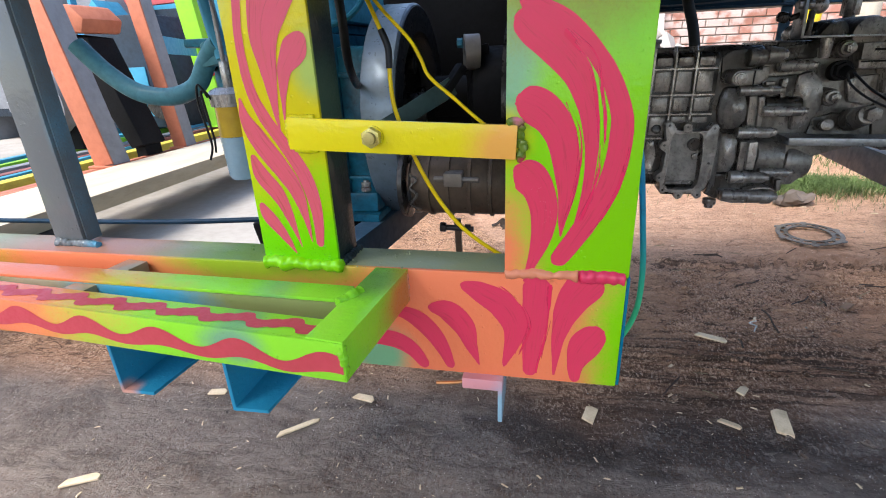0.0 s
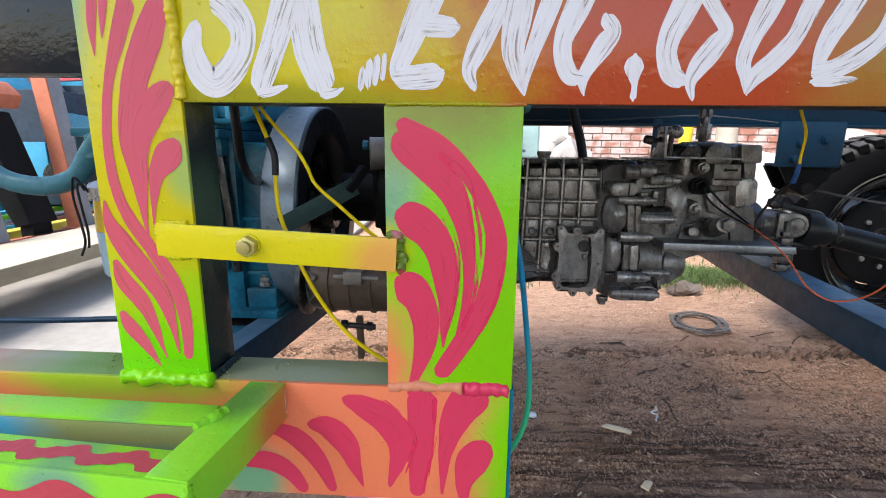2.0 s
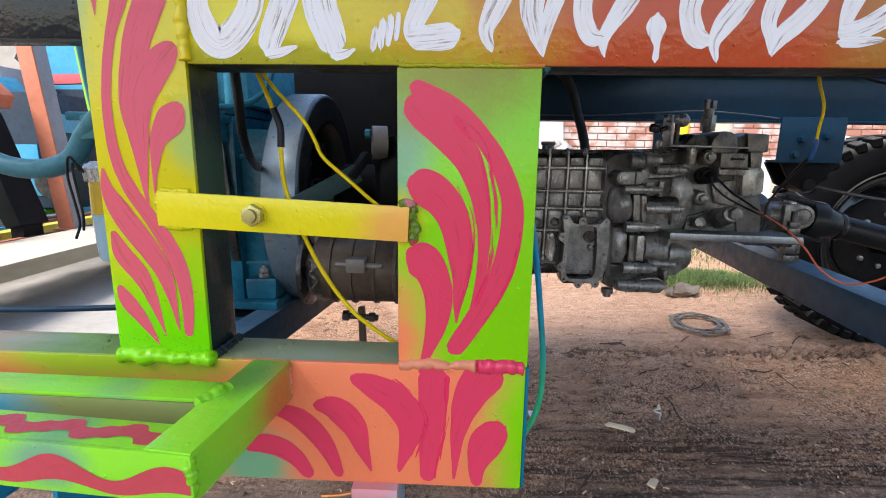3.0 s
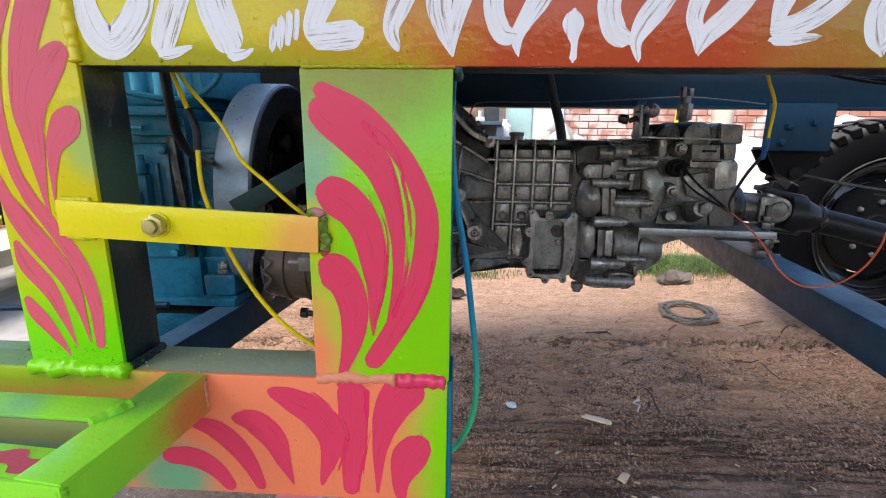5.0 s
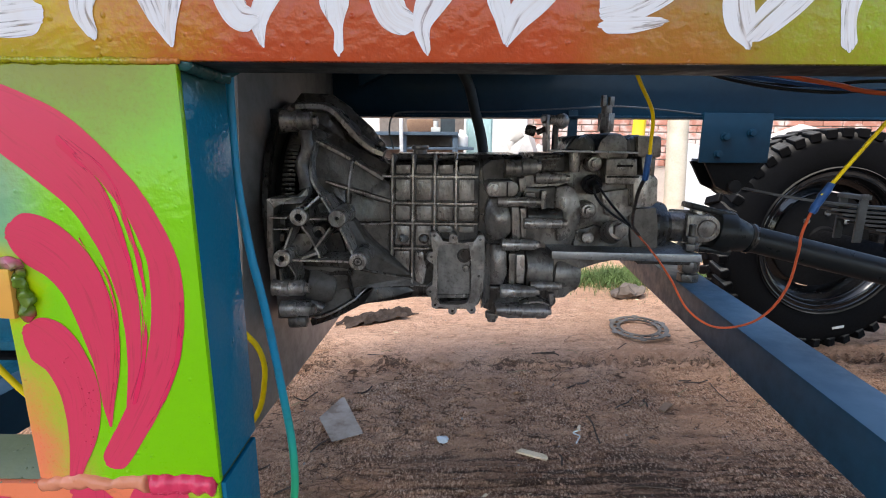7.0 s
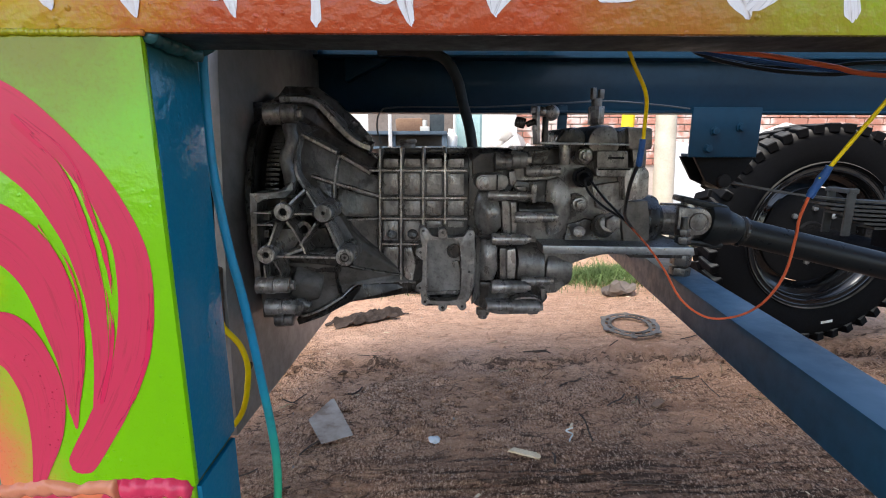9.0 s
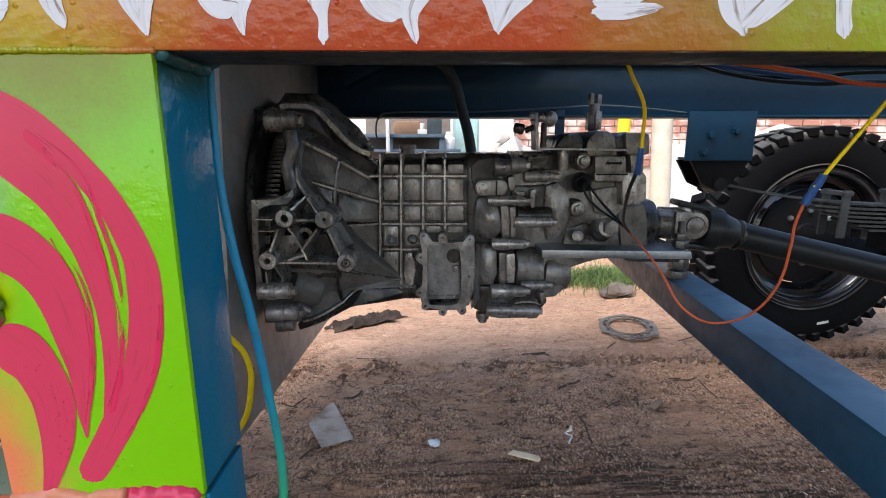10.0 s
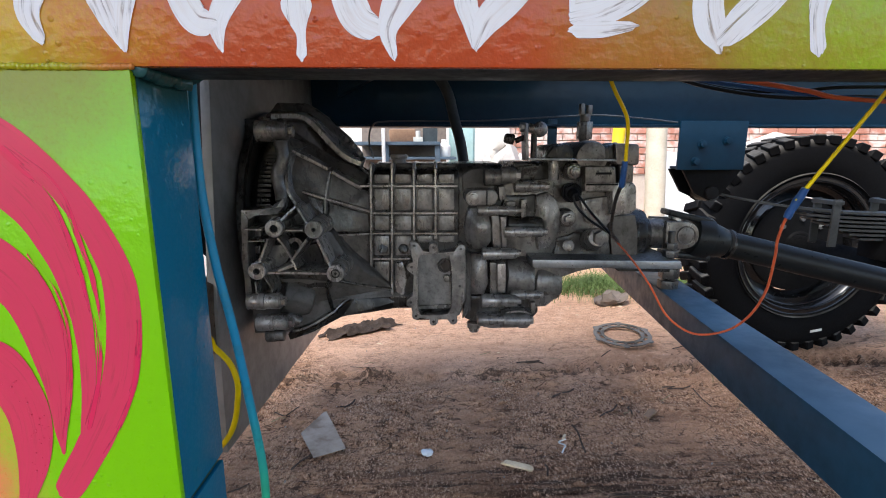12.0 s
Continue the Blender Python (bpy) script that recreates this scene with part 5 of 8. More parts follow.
def build_window(g):
    """The open inspection port with its lobed flange."""
    y0 = 1.090
    lobes = [(745, 425, 8), (779, 428, 8), (828, 431, 8), (740, 463, 9), (739, 526, 9), (748, 550, 7), (779, 560, 8), (814, 558, 8), (826, 497, 8)]
    edge = [(738, 432), (752, 430), (762, 434), (796, 437), (818, 434), (836, 432), (838, 470), (836, 520), (826, 548), (812, 556), (794, 556), (764, 555), (744, 552), (740, 538), (742, 512), (744, 480), (742, 450)]
    pts = [gp(u, v, y0) for u, v in edge]
    inner = [gp(u, v, y0) for u, v in ((755, 441), (800, 439), (808, 443), (811, 456), (813, 500), (811, 535), (805, 546), (790, 549), (757, 548), (752, 540), (751, 450))]
    swell = [(*gp(u, v, y0), r * 0.00105) for u, v, r in lobes]
    port = part("inspection_port", roughened(loop_ring(pts, inner, y0, y0 + 0.045, 240, swell), 0.0005, 60), M_CASTPANEL, g, "open rectangular port with a lobed bolt flange")
    for u, v, r in lobes:
        p = g3(u, v, y0)
        part("bolt_hole", lathe([(0.0, 0.0006), (0.0022, 0.0006), (0.0030, -0.001), (0.0, -0.001)], p, (0, -1, 0), 14), M_CASTDARK, port)
    rib(port, [(756, 440, y0), (800, 438, y0), (809, 444, y0), (812, 470, y0)], 0.0022, 0.0014, M_CASTLIGHT, "lip", 0.003)
    rib(port, [(751, 448, y0), (750, 490, y0), (751, 540, y0), (757, 549, y0)], 0.0022, 0.0014, M_CASTLIGHT, "lip", 0.003)
    back = y0 + 0.022
    facet("port_floor", [(747, 436, back), (816, 434, back), (818, 500, back), (816, 530, back), (748, 534, back)], 0.006, M_CASTFLOOR, port, 0.001, 0.0012)
    facet("port_ledge", [(748, 533, back - 0.006), (812, 530, back - 0.006), (812, 536, back - 0.004), (748, 538, back - 0.004)], 0.012, M_CASTLIGHT, port, 0.001, 0.0008)
    # sill and wall in dark casting: the port's inner shade is in the colour
    facet("port_sill", [(746, 537, back + 0.004), (814, 535, back + 0.004), (812, 556, y0 + 0.01), (748, 557, y0 + 0.01)], 0.006, M_CASTDARK, port, 0.001)
    facet("port_wall", [(809, 440, y0 + 0.003), (818, 436, y0 + 0.003), (820, 540, y0 + 0.003), (811, 540, y0 + 0.003)], 0.04, M_CASTDARK, port, 0.001, 0.0006)
    p = g3(799, 461, y0 + 0.014)
    part("bearing_seat", lathe([(0.0, -0.004), (0.0095, -0.004), (0.0100, 0.0), (0.0128, 0.0), (0.0128, -0.016), (0.0, -0.016)], p, (0, -1, 0), 28), M_CASTDARK, port)
    p = g3(803, 484, y0 + 0.014)
    part("bearing_seat", rod(p, p + Vector((0, 0.014, 0)), 0.0068, None, 18, 0.002), M_CAST, port)
    facet("side_wall", [(838, 436, y0 + 0.006), (846, 440, y0 + 0.016), (846, 540, y0 + 0.016), (830, 556, y0 + 0.006), (836, 520, y0 + 0.003)], 0.04, M_CAST, port, 0.003)
    return port


def build_middle(g):
    mid = part("middle_housing", roughened(prism(rounded(1.130, 1.39, gz(562), gz(280), 0.03), "x", gx(824), gx(912), 0.006), 0.003, 22), M_CASTDARK, g, "middle gear housing with bolt bosses")
    facet("shoulder", [(830, 300, 1.128), (846, 288, 1.13), (874, 286, 1.13), (874, 322, 1.122), (846, 326, 1.122), (832, 340, 1.124)], 0.05, M_CASTSMOOTH, mid, 0.004, 0.0012)
    facet("swelling", [(836, 372, 1.118), (842, 356, 1.116), (858, 354, 1.112), (876, 370, 1.108), (884, 392, 1.107), (883, 416, 1.108), (872, 430, 1.112), (848, 431, 1.116), (838, 418, 1.118), (834, 394, 1.119)], 0.05, M_CASTPANEL, mid, 0.004, 0.0012, bulge=0.016)
    facet("swelling", [(838, 446, 1.118), (850, 438, 1.115), (868, 440, 1.110), (876, 456, 1.106), (877, 490, 1.107), (868, 512, 1.110), (846, 512, 1.116), (838, 490, 1.119)], 0.05, M_CASTPANEL, mid, 0.004, 0.0012, bulge=0.012)
    facet("joint_flange", [(883, 372, 1.104), (897, 371, 1.104), (899, 400, 1.104), (900, 430, 1.104), (886, 430, 1.104), (884, 400, 1.104)], 0.06, M_CAST, mid, 0.002, 0.0008)
    facet("joint_flange", [(899, 374, 1.098), (909, 374, 1.098), (910, 400, 1.098), (909, 428, 1.098), (901, 428, 1.098)], 0.06, M_CAST, mid, 0.002, 0.0008)
    facet("joint_flange", [(880, 455, 1.102), (893, 455, 1.102), (893, 484, 1.102), (893, 514, 1.102), (880, 514, 1.102)], 0.06, M_CAST, mid, 0.002, 0.0008)
    facet("joint_flange", [(896, 320, 1.10), (908, 318, 1.10), (909, 340, 1.10), (901, 347, 1.10), (896, 340, 1.10)], 0.06, M_CAST, mid, 0.002, 0.0008)
    facet("strap", [(893, 458, 1.090), (908, 457, 1.090), (909, 484, 1.090), (907, 509, 1.090), (893, 509, 1.090)], 0.03, M_CASTLIGHT, mid, 0.002, 0.0007)
    for u0, u1, v, r, y in ((872, 902, 303, 0.0155, 1.108), (902, 928, 300, 0.0150, 1.105), (926, 980, 320, 0.0098, 1.106), (859, 928, 363, 0.0090, 1.086), (907, 976, 402, 0.0098, 1.092), (867, 928, 441, 0.0105, 1.088), (866, 928, 526, 0.0120, 1.088), (918, 968, 515, 0.0088, 1.096), (858, 906, 560, 0.0095, 1.094), (904, 950, 562, 0.0130, 1.098)):
        boss(mid, u0, u1, v, r, y, M_CASTLIGHT if u1 - u0 > 55 else M_CASTPANEL, u0 != 872)
    part("boss_shelf", roughened(rod(g3(910, 388, 1.12), g3(972, 388, 1.12), 0.017, 0.016, 24, 0.004), 0.001, 50), M_CASTDARK, mid)
    # pivot lug with its bolt
    c = g3(851, 340, 1.06)
    oval = [(c.x + 0.0135 * math.cos(a) + (0.030 if math.cos(a) > 0 else 0), c.z + 0.0135 * math.sin(a) + (0.001 if math.cos(a) > 0 else 0)) for a in np.linspace(0, 2 * math.pi, 32)[:-1]]
    part("pivot_lug", prism(oval, "y", 1.062, 1.13, 0.003), M_CASTPANEL, mid)
    part("pivot_bolt", merged(rod(c + Vector((0, 0.004, 0)), c + Vector((0, -0.003, 0)), 0.0105, None, 26, 0.001), rod(c + Vector((0, -0.002, 0)), c + Vector((0, -0.006, 0)), 0.0072, None, 22, 0.0015)), M_CASTLIGHT, mid)
    part("lug_groove", slab((c.x + 0.0235, 1.0615, c.z - 0.0125), (c.x + 0.0235, 1.0615, c.z + 0.0125), 0.0020, 0.003, 0.0004, up=(0, 1, 0)), M_BLACK, mid)
    # lower barrel and base
    part("barrel", roughened(rod(g3(906, 483, 1.135), g3(951, 484, 1.135), 0.034, 0.033, 36, 0.005), 0.0012, 40), M_CASTPANEL, mid)
    part("barrel_ring", rod(g3(908, 483, 1.135), g3(914, 483, 1.135), 0.0362, None, 36, 0.002), M_CAST, mid)
    facet("sump", [(832, 514, 1.122), (900, 512, 1.118), (960, 520, 1.122), (966, 545, 1.124), (954, 556, 1.12), (852, 562, 1.12), (834, 556, 1.122)], 0.18, M_CASTDARK, mid, 0.006, 0.003)
    rib(mid, [(900, 546, 1.108), (918, 541, 1.104), (940, 541, 1.104), (952, 546, 1.108)], 0.0062, 0.006, M_CASTLIGHT)
    facet("base_block", [(856, 550, 1.098), (880, 549, 1.096), (926, 551, 1.096), (926, 571, 1.098), (880, 573, 1.098), (858, 568, 1.10)], 0.14, M_CASTPANEL, mid, 0.004, 0.0012)
    facet("base_end", [(928, 548, 1.094), (948, 547, 1.094), (949, 572, 1.096), (930, 573, 1.096)], 0.12, M_CAST, mid, 0.004, 0.001)
    part("drain_plug", merged(rod(g3(850, 560, 1.15), g3(850, 570, 1.15), 0.0135, None, 24, 0.0015), rod(g3(850, 569, 1.15), g3(850, 577, 1.15), 0.0098, None, 6, 0.001)), M_CASTPANEL, mid)
    facet("hook", [(952, 526, 1.10), (962, 526, 1.10), (961, 546, 1.10), (955, 547, 1.10)], 0.02, M_CAST, mid, 0.002)
    # recess on the upper rear side, its shade put into the colour, with its small webs
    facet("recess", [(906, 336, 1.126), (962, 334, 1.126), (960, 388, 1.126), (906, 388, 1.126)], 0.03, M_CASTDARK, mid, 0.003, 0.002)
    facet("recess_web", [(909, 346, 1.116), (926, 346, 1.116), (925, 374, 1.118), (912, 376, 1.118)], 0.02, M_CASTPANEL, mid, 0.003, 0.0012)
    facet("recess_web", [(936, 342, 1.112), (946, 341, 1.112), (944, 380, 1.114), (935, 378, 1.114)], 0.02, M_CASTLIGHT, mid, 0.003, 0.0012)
    return mid


def build_tail(g):
    tail = part("tail_housing", roughened(prism([gp(905, 288), gp(1000, 276), gp(1120, 305), gp(1146, 318), gp(1142, 452), gp(1010, 456), gp(985, 458), gp(995, 530), gp(965, 540), gp(905, 545)], "y", 1.135, 1.36, 0.02), 0.004, 26), M_CAST, g, "tail housing of the gearbox with switches")
    part("swelling", roughened(merged(rod(g3(905, 480, 1.14), g3(952, 480, 1.14), 0.044, 0.042, 28, 0.006), rod(g3(950, 484, 1.14), g3(1000, 488, 1.145), 0.040, 0.036, 28, 0.010)), 0.003, 40), M_CAST, tail)
    part("tail_foot", roughened(prism([gp(955, 460), gp(1120, 455), gp(1092, 470), gp(1045, 480), gp(1014, 492), gp(1002, 530), gp(987, 543), gp(955, 546)], "y", 1.112, 1.30, 0.006), 0.0015, 40), M_CAST, tail)
    part("foot_seam", slab(g3(992, 472, 1.116), g3(990, 500, 1.116), 0.002, 0.004, 0.0005, up=(0, 1, 0)), M_CASTDARK, tail)
    facet("web", [(962, 336, 1.122), (985, 329, 1.118), (1000, 344, 1.112), (1010, 378, 1.110), (1003, 402, 1.110), (985, 427, 1.114), (966, 434, 1.12), (960, 398, 1.124)], 0.04, M_CASTPANEL, tail, 0.004, 0.0016, bulge=0.010)
    facet("rear_plate", [(1090, 374, 1.128), (1140, 370, 1.128), (1144, 404, 1.128), (1143, 444, 1.128), (1098, 446, 1.128)], 0.04, M_CASTSMOOTH, tail, 0.003, 0.0008)
    facet("side_plate", [(1042, 344, 1.124), (1100, 336, 1.124), (1104, 372, 1.124), (1086, 392, 1.126), (1050, 384, 1.126)], 0.03, M_CASTPANEL, tail, 0.004, 0.0016)
    # flat dark facets: the shade of the hollows is put into their colour
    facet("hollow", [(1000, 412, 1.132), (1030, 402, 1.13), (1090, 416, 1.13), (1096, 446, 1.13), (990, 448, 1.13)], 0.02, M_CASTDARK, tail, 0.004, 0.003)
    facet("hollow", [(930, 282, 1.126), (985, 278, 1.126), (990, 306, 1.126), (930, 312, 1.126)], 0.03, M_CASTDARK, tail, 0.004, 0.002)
    part("output_hub", rod(g3(1095, 402, 1.19), g3(1146, 406, 1.185), 0.062, 0.050, 36, 0.006), M_CASTDARK, tail)
    part("side_block", roughened(prism([gp(1052, 298), gp(1109, 298), gp(1108, 330), gp(1054, 330)], "y", 1.092, 1.16, 0.004), 0.0010, 60), M_CASTLIGHT, tail)
    part("side_block", roughened(prism([gp(1053, 284), gp(1108, 284), gp(1108, 314), gp(1053, 314)], "y", 1.086, 1.12, 0.003), 0.0010, 60), M_CAST, tail)
    part("block_groove", slab(g3(1070, 296, 1.0855), g3(1098, 296, 1.0855), 0.002, 0.004, 0.0005), M_BLACK, tail)
    part("block_groove", slab(g3(1052, 316, 1.0905), g3(1109, 316, 1.0905), 0.0016, 0.003, 0.0004), M_BLACK, tail)
    part("rear_block", roughened(prism([gp(1106, 314), gp(1146, 312), gp(1153, 322), gp(1152, 364), gp(1140, 372), gp(1106, 374)], "y", 1.10, 1.24, 0.010), 0.0015, 40), M_CASTLIGHT, tail)
    part("rear_cap", roughened(merged(prism([gp(1112, 242), gp(1158, 242), gp(1157, 282), gp(1114, 282)], "y", 1.10, 1.25, 0.006), prism([gp(1122, 280), gp(1150, 280), gp(1148, 316), gp(1124, 316)], "y", 1.105, 1.24, 0.006)), 0.0012, 40), M_CAST, tail)
    # selector cover with its turned cap
    part("selector_cap", roughened(rod(g3(1064, 268, 1.11), Vector((gx(1064, 268, 1.11), 1.30, gz(268, 1.11))), 0.030, 0.030, 34, 0.010), 0.0015, 50), M_CAST, tail)
    part("selector_cap", rod(g3(1010, 264, 1.12), Vector((gx(1010, 264, 1.12), 1.30, gz(264, 1.12))), 0.022, None, 26, 0.006), M_CASTDARK, tail)
    part("cap_lug", roughened(prism([gp(1096, 252), gp(1122, 238), gp(1118, 276), gp(1094, 276)], "y", 1.11, 1.18, 0.006), 0.002, 50), M_CASTDARK, tail)
    part("cover_plate", prism([gp(930, 276), gp(1115, 276), gp(1115, 292), gp(930, 292)], "y", 1.128, 1.33, 0.005), M_CASTDARK, tail)
    part("stud", rod(g3(994, 272, 1.10), g3(994, 308, 1.10), 0.010, 0.009, 18, 0.002), M_CASTLIGHT, tail)
    for u, v in ((1030, 292), (1020, 377)):
        face_bolt(tail, u, v, 0.0088, 1.096)
        part("bolt_boss", rod(g3(u, v, 1.106), Vector((gx(u, v, 1.106), 1.15, gz(v, 1.106))), 0.0155, 0.018, 22, 0.003), M_CAST, tail)
    part("switch", merged(rod(g3(1026, 330, 1.095), g3(1024, 330, 1.15), 0.018, None, 24, 0.002), rod(g3(1028, 331, 1.080), g3(1026, 330, 1.098), 0.0145, 0.0155, 6, 0.001), rod(g3(1035, 338, 1.062), g3(1028, 331, 1.082), 0.0085, 0.010, 14, 0.001)), M_BLACK, tail, "dark threaded reversing switch")
    part("drain_plug", merged(rod(g3(1074, 410, 1.045), g3(1058, 416, 1.15), 0.0165, 0.023, 26, 0.003), hexagon(g3(1076, 410, 1.043), (0.08, -1, 0), 0.0135, 0.010)), M_CAST, tail, "worn hexagonal filler plug")
    part("bolt_boss", rod(g3(1020, 425, 1.10), g3(1020, 425, 1.15), 0.011, None, 18, 0.002), M_CAST, tail)
    # breather post
    p = g3(1048, 222, 1.26)
    part("breather", merged(rod(p + Vector((0, 0, -0.05)), p + Vector((0, 0, -0.012)), 0.0105, None, 16, 0.001), rod(p + Vector((0, 0, -0.016)), p + Vector((0, 0, 0.020)), 0.0165, None, 6, 0.001), rod(p + Vector((0, 0, 0.018)), p + Vector((0, 0, 0.036)), 0.0105, None, 16, 0.001), box(p.x - 0.012, p.x - 0.004, p.y - 0.008, p.y + 0.008, p.z + 0.034, p.z + 0.056, 0.001), box(p.x + 0.003, p.x + 0.012, p.y - 0.008, p.y + 0.008, p.z + 0.034, p.z + 0.053, 0.001)), M_CAST, tail, "forked breather post")
    return tail


def build_gearbox():
    g = thing("gearbox", (0.25, 1.2, 0.50), "grimy cast aluminium truck gearbox hung in the chassis", "gearbox")
    build_bell(g)
    build_case(g)
    build_window(g)
    build_middle(g)
    build_tail(g)
    # shift linkage bracket with its ball joints
    br = part("linkage_bracket", merged(prism([gp(946, 268), gp(1107, 271), gp(1107, 274.5), gp(945, 272)], "y", 1.078, 1.12, 0.0005), prism([gp(944, 206), gp(949, 206), gp(950, 272), gp(945, 272)], "y", 1.078, 1.12, 0.0005)), M_STEEL, g, "bent steel linkage bracket")
    part("ball_joint", merged(rod(g3(924, 236, 1.10), g3(906, 232, 1.10), 0.0095, 0.0085, 18, 0.004), rod(g3(926, 238, 1.10), g3(945, 230, 1.10), 0.005, None, 12, 0.001)), M_CASTDARK, br)
    ball = bmesh.new()
    bmesh.ops.create_uvsphere(ball, u_segments=20, v_segments=12, radius=0.0135, matrix=Matrix.Translation(g3(970, 217, 1.09)))
    part("ball_joint", merged(ball, rod(g3(949, 214, 1.09), g3(965, 216, 1.09), 0.008, None, 14, 0.001)), M_CASTLIGHT, br)
    part("nut", hexagon(g3(945, 213, 1.09), (-1, 0, 0), 0.008, 0.010), M_STEEL, br)
    part("link_rod", rod(g3(960, 224, 1.09), g3(958, 268, 1.09), 0.0055, None, 10, 0.001), M_CASTDARK, br)
    part("link_lever", roughened(prism([gp(985, 268), gp(1000, 246), gp(1022, 242), gp(1012, 272)], "y", 1.10, 1.13, 0.004), 0.001, 60), M_CASTDARK, br)
    return g


build_gearbox()

# flat mount bracket and the long bolt that ties the gearbox to the cross member
mount = thing("gearbox_mount", (0.58, 1.12, 0.62), "flat steel gearbox mount arm with a long bolt", "bracket")
part("arm", prism([gp(955, 449), gp(1219, 452), gp(1221, 466), gp(955, 463)], "y", 1.075, 1.29, 0.0015), M_STEEL, mount)
part("arm_edge", prism([gp(1100, 464), gp(1221, 466), gp(1214, 474), gp(1110, 472)], "y", 1.085, 1.16, 0.0015), M_CASTDARK, mount)
bx = 0.676
M_NUT = worn("dark_oiled_nut", (0.085, 0.085, 0.085), (0.03, 0.03, 0.03), 0.32, 0.7, 60)
part("long_bolt", rod((bx, 1.10, 0.600), (bx, 1.10, 0.708), 0.0068, None, 16, 0.001), M_CASTDARK, mount)
for z, h, r in ((0.660, 0.013, 0.0140), (0.675, 0.011, 0.0115), (0.620, 0.020, 0.0185), (0.597, 0.019, 0.0185)):
    part("nut", hexagon((bx, 1.10, z), (0, 0, 1), r, h), M_NUT, mount)

# output yoke, universal joint and propeller shaft
M_SHAFT = worn("black_shaft_paint", (0.012, 0.014, 0.015), (0.007, 0.007, 0.008), 0.34, 0.0, 18, 0.6, 0.06)


def build_propshaft():
    ps = thing("propeller_shaft", (0.75, 1.18, 0.60), "grey steel propeller shaft with universal joint", "propeller shaft")
    j = Vector((0.736, 1.207, 0.689))
    d = Vector((1.0, 0.0, -0.235)).normalized()
    part("output_flange", merged(rod(g3(1140, 403, 1.205), g3(1152, 403, 1.205), 0.036, None, 36, 0.003), rod(g3(1150, 403, 1.205), g3(1155, 403, 1.205), 0.033, None, 36, 0.001)), M_CASTDARK, ps)
    part("slip_yoke", rod(g3(1154, 403, 1.205), g3(1206, 404, 1.205), 0.030, 0.032, 32, 0.004), M_CAST, ps)
    for y in (1.163, 1.237):
        part("yoke_ear", roughened(merged(rod((j.x, y, j.z), (j.x, y + 0.016, j.z), 0.027, None, 30, 0.003), prism([(0.696, 0.717), (0.736, 0.7155), (0.736, 0.6625), (0.696, 0.661)], "y", y + 0.001, y + 0.0145, 0.003)), 0.0006, 60), M_CAST, ps)
    cross = part("cross_pin", merged(rod(j + Vector((0, -0.045, 0)), j + Vector((0, 0.045, 0)), 0.0155, None, 24, 0.002), rod(j + Vector((0, 0, -0.040)), j + Vector((0, 0, 0.040)), 0.015, None, 24, 0.002)), M_CASTLIGHT, ps)
    part("bearing_cap", lathe([(0.0, 0.0), (0.0120, 0.0), (0.0150, -0.002), (0.0165, -0.002), (0.0185, 0.0), (0.0195, -0.006), (0.0, -0.006)], j + Vector((0, -0.0470, 0)), (0, -1, 0), 32), M_CAST, cross)
    part("fork", roughened(merged(slab(j + Vector((-0.025, 0, 0.043)), j + d * 0.07 + Vector((0, 0, 0.037)), 0.046, 0.013, 0.005), slab(j + Vector((-0.025, 0, -0.043)), j + d * 0.07 + Vector((0, 0, -0.037)), 0.046, 0.013, 0.005), rod(j + d * 0.030, j + d * 0.066, 0.043, 0.046, 34, 0.006), rod(j + d * 0.064, j + d * 0.105, 0.040, 0.030, 34, 0.004)), 0.0006, 60), M_SHAFT, ps)
    part("shaft_tube", rod(j + d * 0.10, j + d * 1.7, 0.0275, None, 36, 0.001), M_SHAFT, ps)
    part("weld_ring", lathe([(0.027, 0), (0.0315, 0.003), (0.0315, 0.009), (0.027, 0.012)], j + d * 0.108, d, 36), M_CASTDARK, ps)
    return ps


build_propshaft()

# mounting plate between engine and gearbox
plate = thing("mounting_plate", (-0.105, 1.2, 0.36), "large grey steel engine mounting plate", "steel plate")
part("sheet", prism([(0.945, 0.372), (1.645, 0.33), (1.645, 1.12), (1.03, 1.12), (1.0, 0.95), (0.955, 0.6)], "x", -0.115, -0.100, 0.0015), M_PLATE, plate)
part("bolt_hole", rod((-0.1003, 1.02, 0.46), (-0.0985, 1.02, 0.46), 0.006, None, 16), M_BLACK, plate)

# cross member under the gearbox
cross = thing("cross_member", (0.68, 1.0, 0.54), "slate blue steel box cross member under the gearbox", "chassis member")
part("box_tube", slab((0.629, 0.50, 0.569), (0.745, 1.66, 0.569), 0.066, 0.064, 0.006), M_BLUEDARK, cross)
part("drop_plate", box(0.664, 0.672, 0.552, 0.612, 0.545, 0.905, 0.001), M_BLUEDARK, cross)
part("hanger_strip", box(0.556, 0.582, 1.60, 1.606, 0.78, 0.94, 0.001), M_BLUEDARK, cross)
part("rear_foot", box(0.70, 0.79, 1.60, 1.66, 0.54, 0.600, 0.003), M_BLUEDARK, cross)

# ---- far chassis rail and the deck's supports ----
rail_far = thing("chassis_rail", (0.8, 1.65, 0.93), "blue painted chassis rail behind the gearbox", "chassis member")
part("web", box(-0.3, 3.2, 1.64, 1.648, 0.919, 1.12, 0.002), M_BLUE, rail_far)
part("lower_flange", box(-0.3, 3.2, 1.580, 1.64, 0.919, 0.926, 0.002), M_BLUE, rail_far)
part("upper_flange", box(-0.3, 3.2, 1.585, 1.64, 1.06, 1.067, 0.002), M_BLUE, rail_far)
